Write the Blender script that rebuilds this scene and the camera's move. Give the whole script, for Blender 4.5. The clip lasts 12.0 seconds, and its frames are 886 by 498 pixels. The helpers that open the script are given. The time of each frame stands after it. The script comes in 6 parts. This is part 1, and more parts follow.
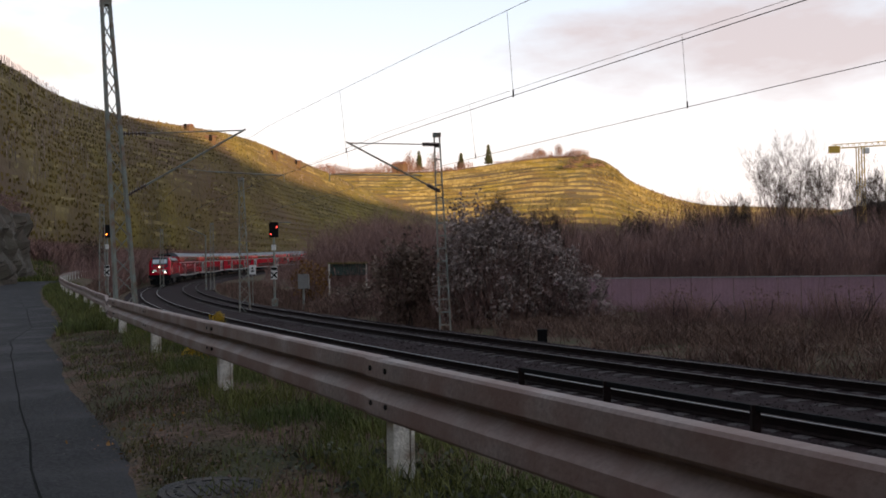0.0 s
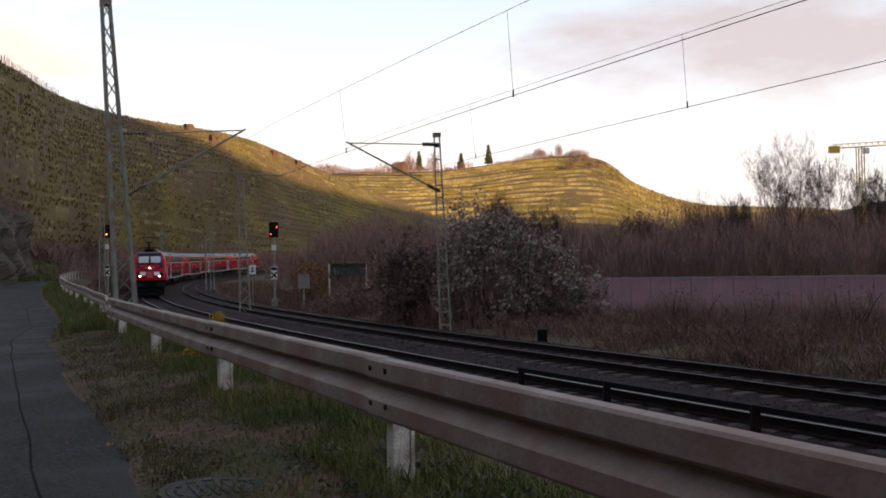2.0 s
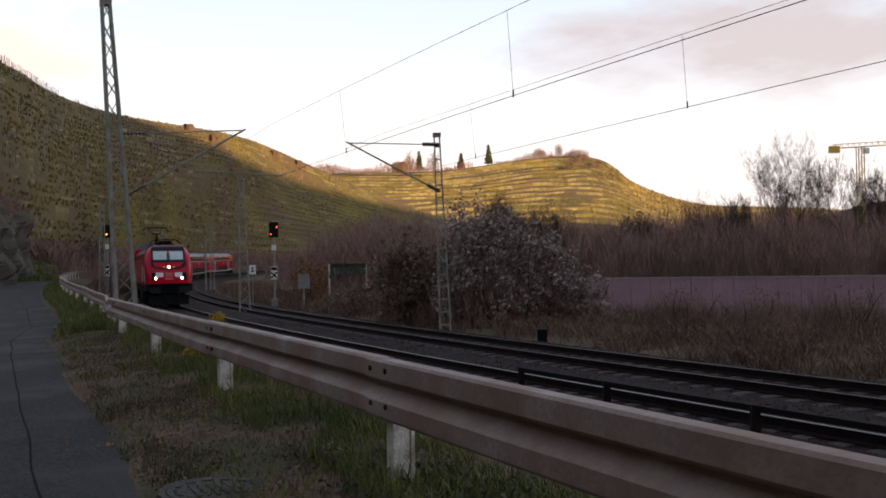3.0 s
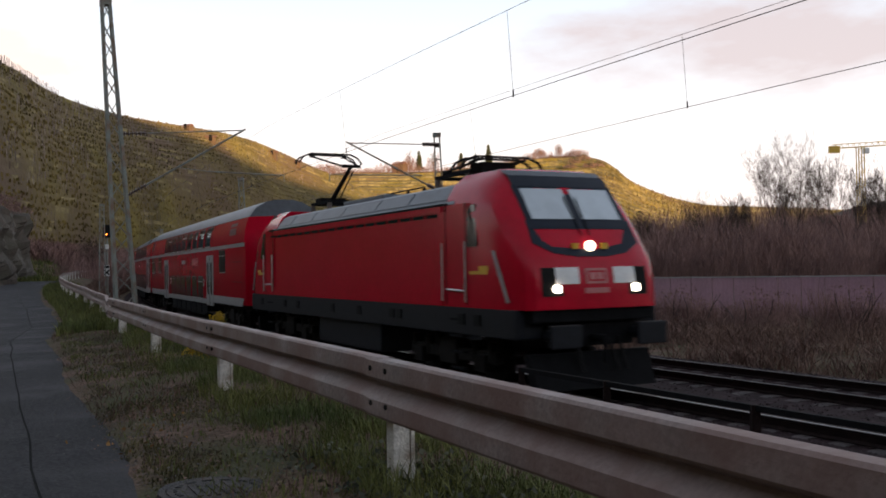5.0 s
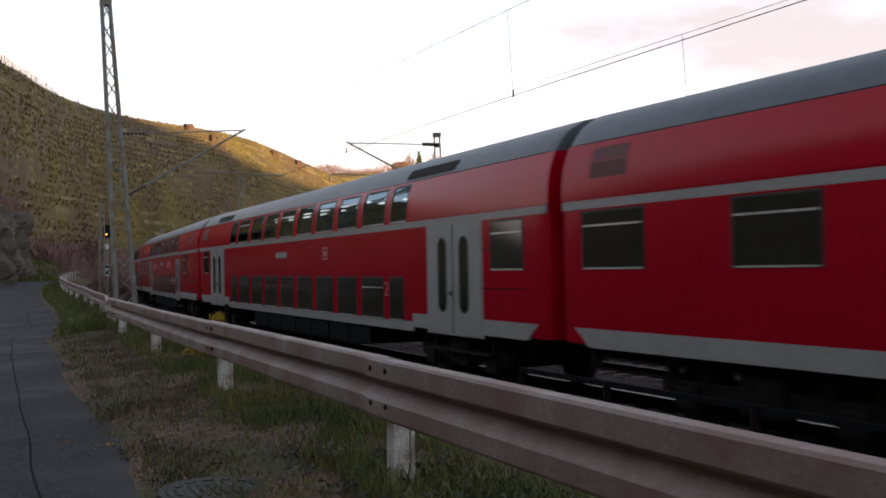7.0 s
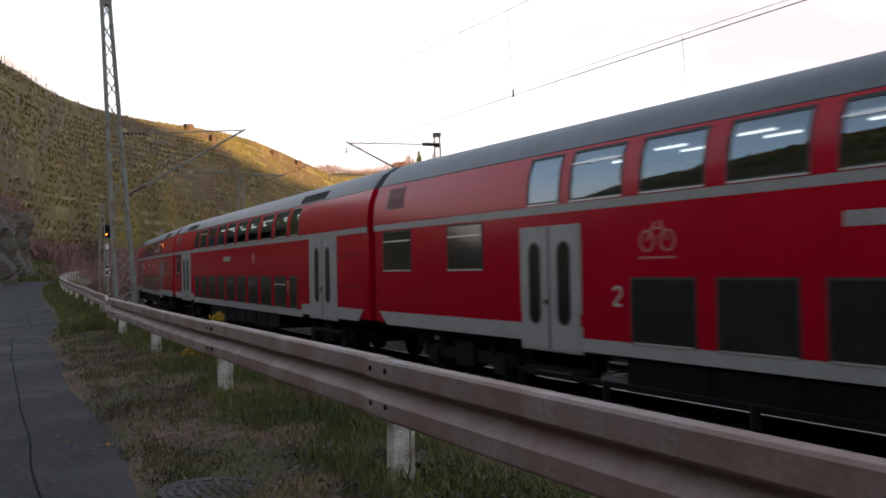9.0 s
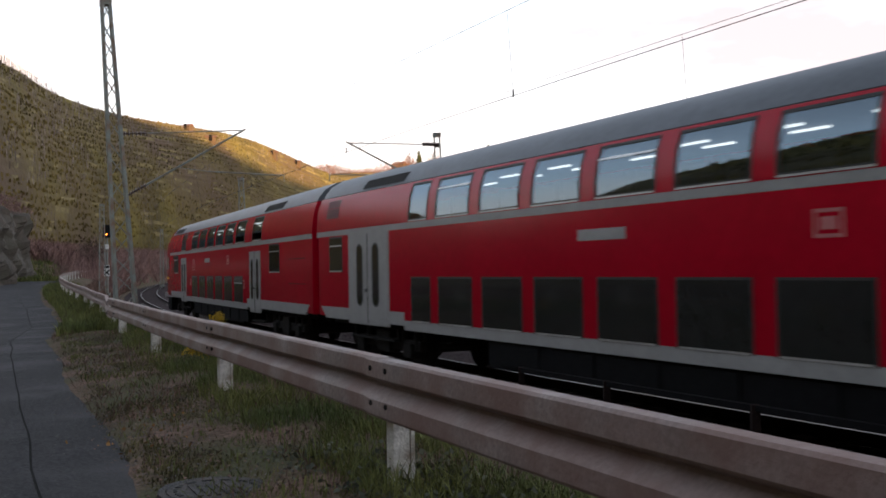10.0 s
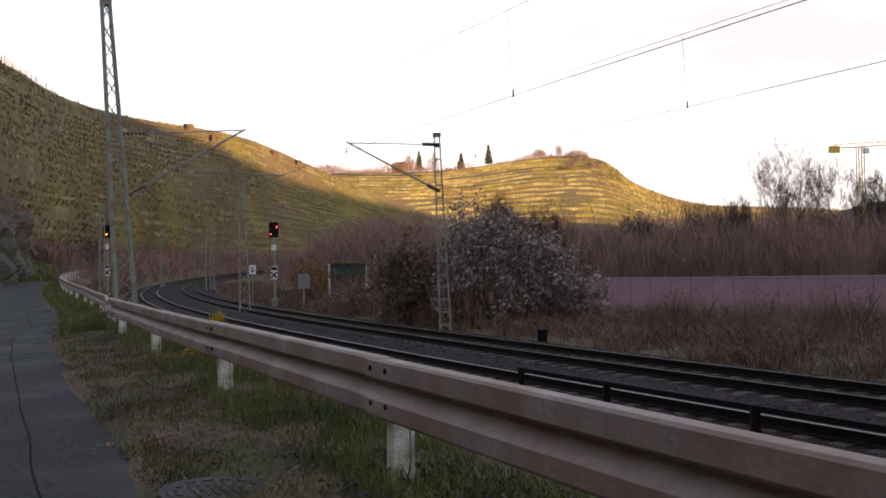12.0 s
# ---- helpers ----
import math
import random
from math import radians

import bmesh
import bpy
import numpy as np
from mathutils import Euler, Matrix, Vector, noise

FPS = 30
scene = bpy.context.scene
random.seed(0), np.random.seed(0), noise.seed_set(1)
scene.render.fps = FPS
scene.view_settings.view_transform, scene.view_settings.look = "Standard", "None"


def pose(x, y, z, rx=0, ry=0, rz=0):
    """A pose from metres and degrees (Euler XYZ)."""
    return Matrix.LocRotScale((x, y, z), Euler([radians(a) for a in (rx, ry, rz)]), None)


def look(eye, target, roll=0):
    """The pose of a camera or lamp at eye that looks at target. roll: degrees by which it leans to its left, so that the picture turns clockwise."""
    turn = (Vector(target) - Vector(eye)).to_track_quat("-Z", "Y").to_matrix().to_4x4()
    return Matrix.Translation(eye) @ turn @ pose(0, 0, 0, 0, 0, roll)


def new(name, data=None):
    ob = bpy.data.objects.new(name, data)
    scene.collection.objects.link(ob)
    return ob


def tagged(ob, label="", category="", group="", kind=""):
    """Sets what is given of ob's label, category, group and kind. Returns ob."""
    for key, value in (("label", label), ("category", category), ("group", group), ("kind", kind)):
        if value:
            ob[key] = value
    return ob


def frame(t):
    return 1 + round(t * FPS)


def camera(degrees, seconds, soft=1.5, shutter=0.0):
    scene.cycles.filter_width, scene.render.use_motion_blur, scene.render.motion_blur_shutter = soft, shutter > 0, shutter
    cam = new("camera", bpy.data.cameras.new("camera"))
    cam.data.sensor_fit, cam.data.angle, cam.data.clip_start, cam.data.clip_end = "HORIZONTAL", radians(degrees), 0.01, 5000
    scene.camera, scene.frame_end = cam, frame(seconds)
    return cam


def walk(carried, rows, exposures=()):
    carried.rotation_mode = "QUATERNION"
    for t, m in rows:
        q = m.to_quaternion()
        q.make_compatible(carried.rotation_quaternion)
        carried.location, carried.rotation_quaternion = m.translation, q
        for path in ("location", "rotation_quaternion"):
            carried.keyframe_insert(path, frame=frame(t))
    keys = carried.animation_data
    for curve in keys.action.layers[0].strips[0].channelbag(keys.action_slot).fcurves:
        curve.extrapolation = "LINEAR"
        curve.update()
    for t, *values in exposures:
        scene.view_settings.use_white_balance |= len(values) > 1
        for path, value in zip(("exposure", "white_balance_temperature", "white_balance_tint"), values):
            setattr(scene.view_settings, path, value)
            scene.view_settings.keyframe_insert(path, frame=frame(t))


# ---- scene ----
# The camera stands still on the verge; z = 0 is the top of the rails.
EYE = (0.0, 0.0, 2.235)
cam = camera(51.3, 12.0, soft=1.75, shutter=0.15)
VIEW = look(EYE, (0.0, 100.0, 2.235 + 100.0 * math.tan(radians(1.143))), roll=-0.99)
walk(cam, [(0.0, VIEW), (12.0, VIEW)], exposures=[(t, e, 7300, 21.0) for t, e in ((0.0, 0.65), (3.0, 0.65), (5.5, 0.8), (6.5, 0.9), (9.5, 1.12), (12.0, 1.12))])

# ---- world and sun ----
SUN_ELEVATION, SUN_AZIMUTH = radians(4.4), radians(152.0)   # azimuth clockwise from +y
world = bpy.data.worlds.new("evening_sky")
scene.world = world
world.use_nodes = True
wn, wl = world.node_tree.nodes, world.node_tree.links
wn.clear()


def sky_math(op, a, b):
    m = wn.new("ShaderNodeMath")
    m.operation = op
    m.use_clamp = op == "MULTIPLY_ADD"
    for i, v in enumerate((a, b)):
        if hasattr(v, "links"):
            wl.new(v, m.inputs[i])
        else:
            m.inputs[i].default_value = v
    return m.outputs[0]


def sky_mix(fac, a, b):
    m = wn.new("ShaderNodeMix")
    m.data_type = "RGBA"
    for i, v in ((0, fac), (6, a), (7, b)):
        if hasattr(v, "links"):
            wl.new(v, m.inputs[i])
        else:
            m.inputs[i].default_value = v
    return m.outputs[2]


def sky_ramp(fac, lo, hi, c0=(0, 0, 0), c1=(1, 1, 1)):
    r = wn.new("ShaderNodeValToRGB")
    r.color_ramp.elements[0].position, r.color_ramp.elements[1].position = lo, hi
    r.color_ramp.elements[0].color, r.color_ramp.elements[1].color = (*c0, 1), (*c1, 1)
    wl.new(fac, r.inputs[0])
    return r.outputs[0]


w_out = wn.new("ShaderNodeOutputWorld")
w_bg = wn.new("ShaderNodeBackground")
w_sky = wn.new("ShaderNodeTexSky")
w_sky.sky_type, w_sky.sun_disc = "NISHITA", False
w_sky.sun_elevation, w_sky.sun_rotation = SUN_ELEVATION, SUN_AZIMUTH
w_sky.air_density, w_sky.dust_density, w_sky.ozone_density = 1.0, 0.4, 1.0
w_tc = wn.new("ShaderNodeTexCoord")
w_map = wn.new("ShaderNodeMapping")
w_map.inputs["Scale"].default_value = (2.2, 2.2, 7.0)
w_map.inputs["Location"].default_value = (0.55, 0.3, 0.9)
wl.new(w_tc.outputs["Generated"], w_map.inputs["Vector"])
w_noise = wn.new("ShaderNodeTexNoise")
w_noise.inputs["Scale"].default_value, w_noise.inputs["Detail"].default_value, w_noise.inputs["Roughness"].default_value = 1.6, 7.0, 0.55
wl.new(w_map.outputs[0], w_noise.inputs["Vector"])
w_sep = wn.new("ShaderNodeSeparateXYZ")
wl.new(w_tc.outputs["Generated"], w_sep.inputs[0])
# a bright thin veil, thickest towards the horizon, and grey-mauve cloud banks in it
veil = sky_ramp(w_sep.outputs["Z"], 0.07, 0.3, (0.97, 0.97, 0.97), (0.7, 0.7, 0.7))


def cloud_bank(centre, stretch, lo, hi):
    """A cloud that thins out away from its middle, ragged by the noise."""
    d = wn.new("ShaderNodeVectorMath")
    d.operation = "SUBTRACT"
    wl.new(w_tc.outputs["Generated"], d.inputs[0])
    d.inputs[1].default_value = centre
    e = wn.new("ShaderNodeVectorMath")
    e.operation = "MULTIPLY"
    wl.new(d.outputs[0], e.inputs[0])
    e.inputs[1].default_value = stretch
    g = wn.new("ShaderNodeVectorMath")
    g.operation = "LENGTH"
    wl.new(e.outputs[0], g.inputs[0])
    ragged = sky_math("ADD", g.outputs["Value"], sky_math("MULTIPLY", sky_math("SUBTRACT", 0.5, w_noise.outputs["Fac"]), 4.0))
    return sky_ramp(ragged, lo, hi, (1, 1, 1), (0, 0, 0))


bank = cloud_bank((0.35, 0.915, 0.205), (4.2, 1.0, 14.0), 0.25, 1.0)
bank_left = cloud_bank((-0.44, 0.87, 0.24), (6.5, 2.0, 6.5), 0.2, 0.8)
blue = wn.new("ShaderNodeVectorMath")
blue.operation = "SCALE"
blue.inputs["Scale"].default_value = 3.4
wl.new(w_sky.outputs[0], blue.inputs[0])
haze = sky_ramp(w_sep.outputs["Z"], 0.08, 0.3)
haze = sky_mix(haze, (8.8, 8.9, 9.1, 1), (5.9, 7.6, 9.6, 1))
col = sky_mix(veil, blue.outputs[0], haze)
col = sky_mix(sky_math("MULTIPLY", bank_left, 0.8), col, (9.5, 8.0, 7.0, 1))
col = sky_mix(sky_math("MULTIPLY", bank, 0.8), col, (5.25, 4.95, 5.2, 1))
# the veil thins out overhead, where the sky is deeper
overhead = sky_ramp(w_sep.outputs["Z"], 0.4, 0.85)
deep = wn.new("ShaderNodeVectorMath")
deep.operation = "SCALE"
deep.inputs["Scale"].default_value = 0.5
wl.new(col, deep.inputs[0])
col = sky_mix(overhead, col, deep.outputs[0])
w_bg.inputs["Strength"].default_value = 0.081
wl.new(col, w_bg.inputs["Color"])
wl.new(w_bg.outputs[0], w_out.inputs["Surface"])
sun_data = bpy.data.lights.new("sun", "SUN")
sun_data.energy, sun_data.angle, sun_data.color = 5.0, radians(0.6), (1.0, 0.76, 0.4)
sun = new("sun", sun_data)
sun_dir = Vector((math.sin(SUN_AZIMUTH) * math.cos(SUN_ELEVATION), math.cos(SUN_AZIMUTH) * math.cos(SUN_ELEVATION), math.sin(SUN_ELEVATION)))
sun.matrix_world = look((0, -50, 120), Vector((0, -50, 120)) - sun_dir)

# ---- the line of the track: s runs from the foot below the camera towards the distance ----
TRACK_D, TRACK_HEADING, BEND, BEND_END, BEND_FAR, BEND_EASE, SPACING = 9.845, 2.08294, 0.002136, 100.0, 1 / 350, 60.0, 4.248


def track_table():
    step, ss = 0.25, np.arange(-240.0, 330.0, 0.25)
    k = BEND + (BEND_FAR - BEND) * np.clip((ss - BEND_END) / BEND_EASE, 0, 1)
    k = np.where(ss < -20, BEND * np.clip(1 + (ss + 20) / 60.0, 0.25, 1), k)
    h = -np.concatenate([[0], np.cumsum((k[1:] + k[:-1]) / 2 * step)])
    i0 = int(np.argmin(abs(ss)))
    h += TRACK_HEADING - h[i0]
    x = np.concatenate([[0], np.cumsum((np.cos(h[1:]) + np.cos(h[:-1])) / 2 * step)])
    y = np.concatenate([[0], np.cumsum((np.sin(h[1:]) + np.sin(h[:-1])) / 2 * step)])
    x += TRACK_D * math.sin(TRACK_HEADING) - x[i0]
    y += -TRACK_D * math.cos(TRACK_HEADING) - y[i0]
    return ss, x, y, h


TS, TX, TY, TH = track_table()


def track(s, right=0.0):
    """Place and heading at s, that many metres to the right of the near track's middle."""
    h = float(np.interp(s, TS, TH))
    return float(np.interp(s, TS, TX)) + right * math.sin(h), float(np.interp(s, TS, TY)) - right * math.cos(h), h


def track_z(s):
    """The line climbs gently past the bend."""
    return 6e-5 * max(s - 50.0, 0.0) ** 2

# ---- materials ----
def mat(name, color, rough=0.7, metal=0.0, var=0.25, scale=6.0, fine=60.0, bump=0.1, color2=None, stain=None, stain_scale=1.2, stain_amt=0.0, rand=0.0, island=0.0, spec=0.5):
    """A surface with grain at two scales, stains and relief, in object metres."""
    m = bpy.data.materials.new(name)
    m.use_nodes = True
    n, l = m.node_tree.nodes, m.node_tree.links
    b = n["Principled BSDF"]
    b.inputs["Roughness"].default_value, b.inputs["Metallic"].default_value = rough, metal
    b.inputs["Specular IOR Level"].default_value = spec
    tc = n.new("ShaderNodeTexCoord")

    def tex(sc, detail=4.0):
        t = n.new("ShaderNodeTexNoise")
        t.inputs["Scale"].default_value, t.inputs["Detail"].default_value = sc, detail
        l.new(tc.outputs["Object"], t.inputs["Vector"])
        return t.outputs["Fac"]

    def ramp(fac, lo, hi, c0, c1):
        r = n.new("ShaderNodeValToRGB")
        r.color_ramp.elements[0].position, r.color_ramp.elements[1].position = lo, hi
        r.color_ramp.elements[0].color, r.color_ramp.elements[1].color = (*c0, 1), (*c1, 1)
        l.new(fac, r.inputs[0])
        return r.outputs[0]

    def mix(kind, fac, a, bb):
        x = n.new("ShaderNodeMix")
        x.data_type, x.blend_type = "RGBA", kind
        for sock, v in ((x.inputs[0], fac), (x.inputs[6], a), (x.inputs[7], bb)):
            if hasattr(v, "links"):
                l.new(v, sock)
            else:
                sock.default_value = v
        return x.outputs[2]

    c2 = color2 or tuple(c * (1 - var) for c in color)
    out = ramp(tex(scale), 0.35, 0.65, c2, color)
    fine_fac = tex(fine, 6.0)
    out = mix("MULTIPLY", 1.0, out, ramp(fine_fac, 0.3, 0.7, (1 - var,) * 3, (1 + var * 0.3,) * 3))
    if stain:
        sf = ramp(tex(stain_scale, 8.0), 0.5 - stain_amt * 0.3, 0.72 - stain_amt * 0.2, (0, 0, 0), (1, 1, 1))
        out = mix("MIX", sf, out, (*stain, 1))
    if rand or island:
        if rand:
            src = n.new("ShaderNodeObjectInfo").outputs["Random"]
        else:
            src = n.new("ShaderNodeNewGeometry").outputs["Random Per Island"]
        a = rand or island
        out = mix("MULTIPLY", 1.0, out, ramp(src, 0, 1, (1 - a,) * 3, (1 + a * 0.6,) * 3))
    l.new(out, b.inputs["Base Color"])
    if bump:
        bp = n.new("ShaderNodeBump")
        bp.inputs["Strength"].default_value, bp.inputs["Distance"].default_value = min(1.0, bump * 3), 0.02 * max(1.0, 12.0 / fine)
        l.new(fine_fac, bp.inputs["Height"])
        l.new(bp.outputs[0], b.inputs["Normal"])
    return m


def glow(name, color, strength):
    m = bpy.data.materials.new(name)
    m.use_nodes = True
    b = m.node_tree.nodes["Principled BSDF"]
    b.inputs["Base Color"].default_value = (*color, 1)
    b.inputs["Emission Color"].default_value, b.inputs["Emission Strength"].default_value = (*color, 1), strength
    return m


M_RED = mat("train_red", (0.5, 0.003, 0.02), 0.22, spec=0.22, var=0.1, scale=0.9, fine=7, bump=0.0)
M_GREYBAND = mat("light_grey_paint", (0.32, 0.315, 0.31), 0.4, var=0.12, scale=2, fine=14, bump=0.0)
M_ROOF = mat("roof_grey", (0.1, 0.118, 0.138), 0.48, var=0.2, scale=1.5, fine=10, bump=0.02)
M_DARK = mat("underframe_dark", (0.007, 0.007, 0.008), 0.85, var=0.3, fine=20, spec=0.12)
M_FRAMEGREY = mat("frame_grey_paint", (0.01, 0.012, 0.016), 0.6, var=0.25, fine=15, bump=0.02, spec=0.2)
M_BLACK = mat("black_rubber", (0.006, 0.006, 0.006), 0.7, var=0.2, spec=0.15)
M_ASPHALT = mat("asphalt", (0.046, 0.043, 0.046), 0.9, spec=0.25, var=0.75, scale=1.1, fine=38, bump=0.35, color2=(0.033, 0.033, 0.033), stain=(0.064, 0.06, 0.062), stain_scale=0.9, stain_amt=0.1)
M_BALLAST = mat("ballast_stone", (0.048, 0.029, 0.03), 0.95, var=0.6, scale=3, fine=22, bump=0.5, color2=(0.024, 0.015, 0.016), spec=0.1)
M_RAIL = mat("rail_rust", (0.018, 0.01, 0.009), 0.85, var=0.4, fine=30, spec=0.12)
M_RAILTOP = mat("rail_running_face", (0.1, 0.09, 0.092), 0.42, metal=1.0, var=0.15, fine=40, bump=0.0)
M_RAILDULL = mat("rail_dull_face", (0.045, 0.033, 0.03), 0.6, metal=0.3, var=0.25, fine=30)
M_SLEEPER = mat("concrete_sleeper", (0.08, 0.06, 0.058), 0.9, var=0.45, fine=40, rand=0.25)
M_GUARD = mat("galvanised_beam", (0.37, 0.29, 0.265), 0.62, metal=0.1, var=0.32, scale=2.5, fine=40, bump=0.06, stain=(0.2, 0.115, 0.095), stain_scale=2.4, stain_amt=0.6)
M_POST = mat("whitewashed_post", (0.82, 0.77, 0.7), 0.85, var=0.22, scale=9, fine=60, bump=0.2, stain=(0.3, 0.23, 0.17), stain_scale=7, stain_amt=0.15)
M_MAST = mat("mast_green_grey", (0.27, 0.3, 0.27), 0.65, var=0.25, fine=30, stain=(0.2, 0.12, 0.08), stain_scale=3, stain_amt=0.15)
M_GROUND = mat("verge_soil", (0.21, 0.13, 0.098), 1.0, var=0.65, scale=1.6, fine=26, bump=0.6, color2=(0.115, 0.086, 0.058), stain=(0.075, 0.075, 0.04), stain_scale=1.1, stain_amt=0.3, spec=0.1)
M_VINE = mat("vineyard_soil", (0.24, 0.18, 0.036), 1.0, var=0.45, scale=0.06, fine=0.9, bump=0.4, color2=(0.125, 0.092, 0.028), stain=(0.13, 0.082, 0.045), stain_scale=0.022, stain_amt=0.25)
M_WALLPINK = mat("pink_sheet", (0.36, 0.2, 0.24), 0.6, var=0.15, scale=0.8, fine=12, bump=0.02)
M_GLASS = mat("coated_glass", (0.17, 0.25, 0.34), 0.04, metal=1.0, var=0.08, scale=0.5, fine=3, bump=0.0, spec=0.7)
M_GLASSLOW = mat("tinted_glass_dusty", (0.02, 0.022, 0.022), 0.1, var=0.2, scale=0.8, fine=5, bump=0.0, spec=0.5)
M_SCREEN = mat("windscreen_glass", (0.55, 0.6, 0.62), 0.08, metal=0.6, var=0.1, scale=1.0, fine=3, bump=0.0, spec=0.6)
M_MASK = mat("mask_blue_grey", (0.006, 0.011, 0.022), 0.32, var=0.15, scale=2, fine=9, bump=0.0, spec=0.2)
M_RUBBER = mat("window_rubber", (0.02, 0.02, 0.02), 0.6, var=0.2)
M_ALU = mat("aluminium_strip", (0.6, 0.6, 0.6), 0.35, metal=0.6, var=0.15, bump=0.0)
M_WHITE = mat("white_paint", (0.75, 0.75, 0.73), 0.45, var=0.1, fine=20, bump=0.0)
M_YELLOW = mat("yellow_paint", (0.75, 0.42, 0.03), 0.5, var=0.15, bump=0.0)
M_PALERED = mat("faded_red_lettering", (0.55, 0.16, 0.16), 0.5, var=0.15, bump=0.0)
M_LAMP = glow("headlamp_glow", (1.0, 0.93, 0.8), 6.0)
M_LAMPDIM = glow("upper_lamp_glow", (1.0, 0.9, 0.7), 3.0)
M_STRIP = glow("saloon_light", (1.0, 0.95, 0.85), 1.2)
M_BELLOWS = mat("gangway_bellows", (0.018, 0.018, 0.018), 0.8, var=0.3, fine=30)
M_INSUL = mat("brown_insulator", (0.07, 0.04, 0.03), 0.35, var=0.2)
M_STEEL = mat("bogie_steel", (0.012, 0.01, 0.009), 0.75, var=0.35, fine=15, spec=0.15)

# ---- building helpers ----
def part(name, bm, material, parent=None, label="", smooth=False):
    me = bpy.data.meshes.new(name)
    bmesh.ops.recalc_face_normals(bm, faces=bm.faces[:])
    bm.to_mesh(me)
    bm.free()
    for m in (material if isinstance(material, (list, tuple)) else [material]):
        me.materials.append(m)
    if smooth:
        for p in me.polygons:
            p.use_smooth = True
    ob = new(name, me)
    ob.parent = parent
    return tagged(ob, label)


def raw(name, verts, faces, material, parent=None, label="", smooth=False):
    me = bpy.data.meshes.new(name)
    me.from_pydata([tuple(v) for v in verts], [], faces)
    me.update()
    me.materials.append(material)
    if smooth:
        for p in me.polygons:
            p.use_smooth = True
    ob = new(name, me)
    ob.parent = parent
    return tagged(ob, label)


def box(bm, x0, y0, z0, x1, y1, z1, bev=0.0):
    vs = [bm.verts.new(p) for p in ((x0, y0, z0), (x1, y0, z0), (x1, y1, z0), (x0, y1, z0), (x0, y0, z1), (x1, y0, z1), (x1, y1, z1), (x0, y1, z1))]
    fs = [bm.faces.new([vs[i] for i in f]) for f in ((3, 2, 1, 0), (4, 5, 6, 7), (0, 1, 5, 4), (1, 2, 6, 5), (2, 3, 7, 6), (3, 0, 4, 7))]
    if bev:
        bmesh.ops.bevel(bm, geom=list({e for f in fs for e in f.edges}), offset=bev, segments=2, affect="EDGES", profile=0.7)
    return vs


def bar(bm, a, b, w, h=None, up=(0, 0, 1)):
    """A straight bar of rectangular section from a to b."""
    a, b = Vector(a), Vector(b)
    h = w if h is None else h
    d = (b - a).normalized()
    u = Vector(up)
    if abs(d.dot(u)) > 0.98:
        u = Vector((1, 0, 0))
    r = d.cross(u).normalized()
    u = r.cross(d)
    vs = [bm.verts.new(p + r * (sx * w / 2) + u * (sy * h / 2)) for p in (a, b) for sx, sy in ((-1, -1), (1, -1), (1, 1), (-1, 1))]
    for f in ((0, 1, 2, 3), (7, 6, 5, 4), (0, 4, 5, 1), (1, 5, 6, 2), (2, 6, 7, 3), (3, 7, 4, 0)):
        bm.faces.new([vs[i] for i in f])


def rod(bm, a, b, r0, r1=None, n=8):
    """A round bar, tapered from r0 to r1."""
    a, b = Vector(a), Vector(b)
    r1 = r0 if r1 is None else r1
    d = (b - a).normalized()
    u = Vector((0, 0, 1)) if abs(d.z) < 0.95 else Vector((1, 0, 0))
    r = d.cross(u).normalized()
    u = r.cross(d)
    rings = [[bm.verts.new(p + (r * math.cos(6.28318 * i / n) + u * math.sin(6.28318 * i / n)) * rr) for i in range(n)] for p, rr in ((a, r0), (b, r1))]
    for i in range(n):
        j = (i + 1) % n
        bm.faces.new((rings[0][i], rings[0][j], rings[1][j], rings[1][i]))
    bm.faces.new(rings[0][::-1])
    bm.faces.new(rings[1])


def sweep(bm, section, places, closed=True, caps=True):
    """Sections (u to the right, v up) along places (x, y, z, heading)."""
    rings = []
    for x, y, z, h in places:
        rings.append([bm.verts.new((x + u * math.sin(h), y - u * math.cos(h), z + v)) for u, v in section])
    n = len(section)
    for a, b in zip(rings, rings[1:]):
        for i in range(n if closed else n - 1):
            j = (i + 1) % n
            bm.faces.new((a[i], b[i], b[j], a[j]))
    if closed and caps:
        bm.faces.new(rings[0])
        bm.faces.new(rings[-1][::-1])
    return rings


def spline(points, u):
    """A smooth height or place through control values, u from 0 to 1."""
    pts = [np.array(p, float) for p in points]
    k = min(max(u, 0.0), 0.99999) * (len(pts) - 1)
    i = int(k)
    f = k - i
    p0, p1, p2, p3 = pts[max(i - 1, 0)], pts[i], pts[i + 1], pts[min(i + 2, len(pts) - 1)]
    return 0.5 * ((2 * p1) + (p2 - p0) * f + (2 * p0 - 5 * p1 + 4 * p2 - p3) * f * f + (3 * p1 - p0 - 3 * p2 + p3) * f ** 3)


def empty(name, m, label, category, group=""):
    ob = new(name)
    ob.empty_display_size = 0.3
    ob.matrix_world = m
    return tagged(ob, label, category, group)

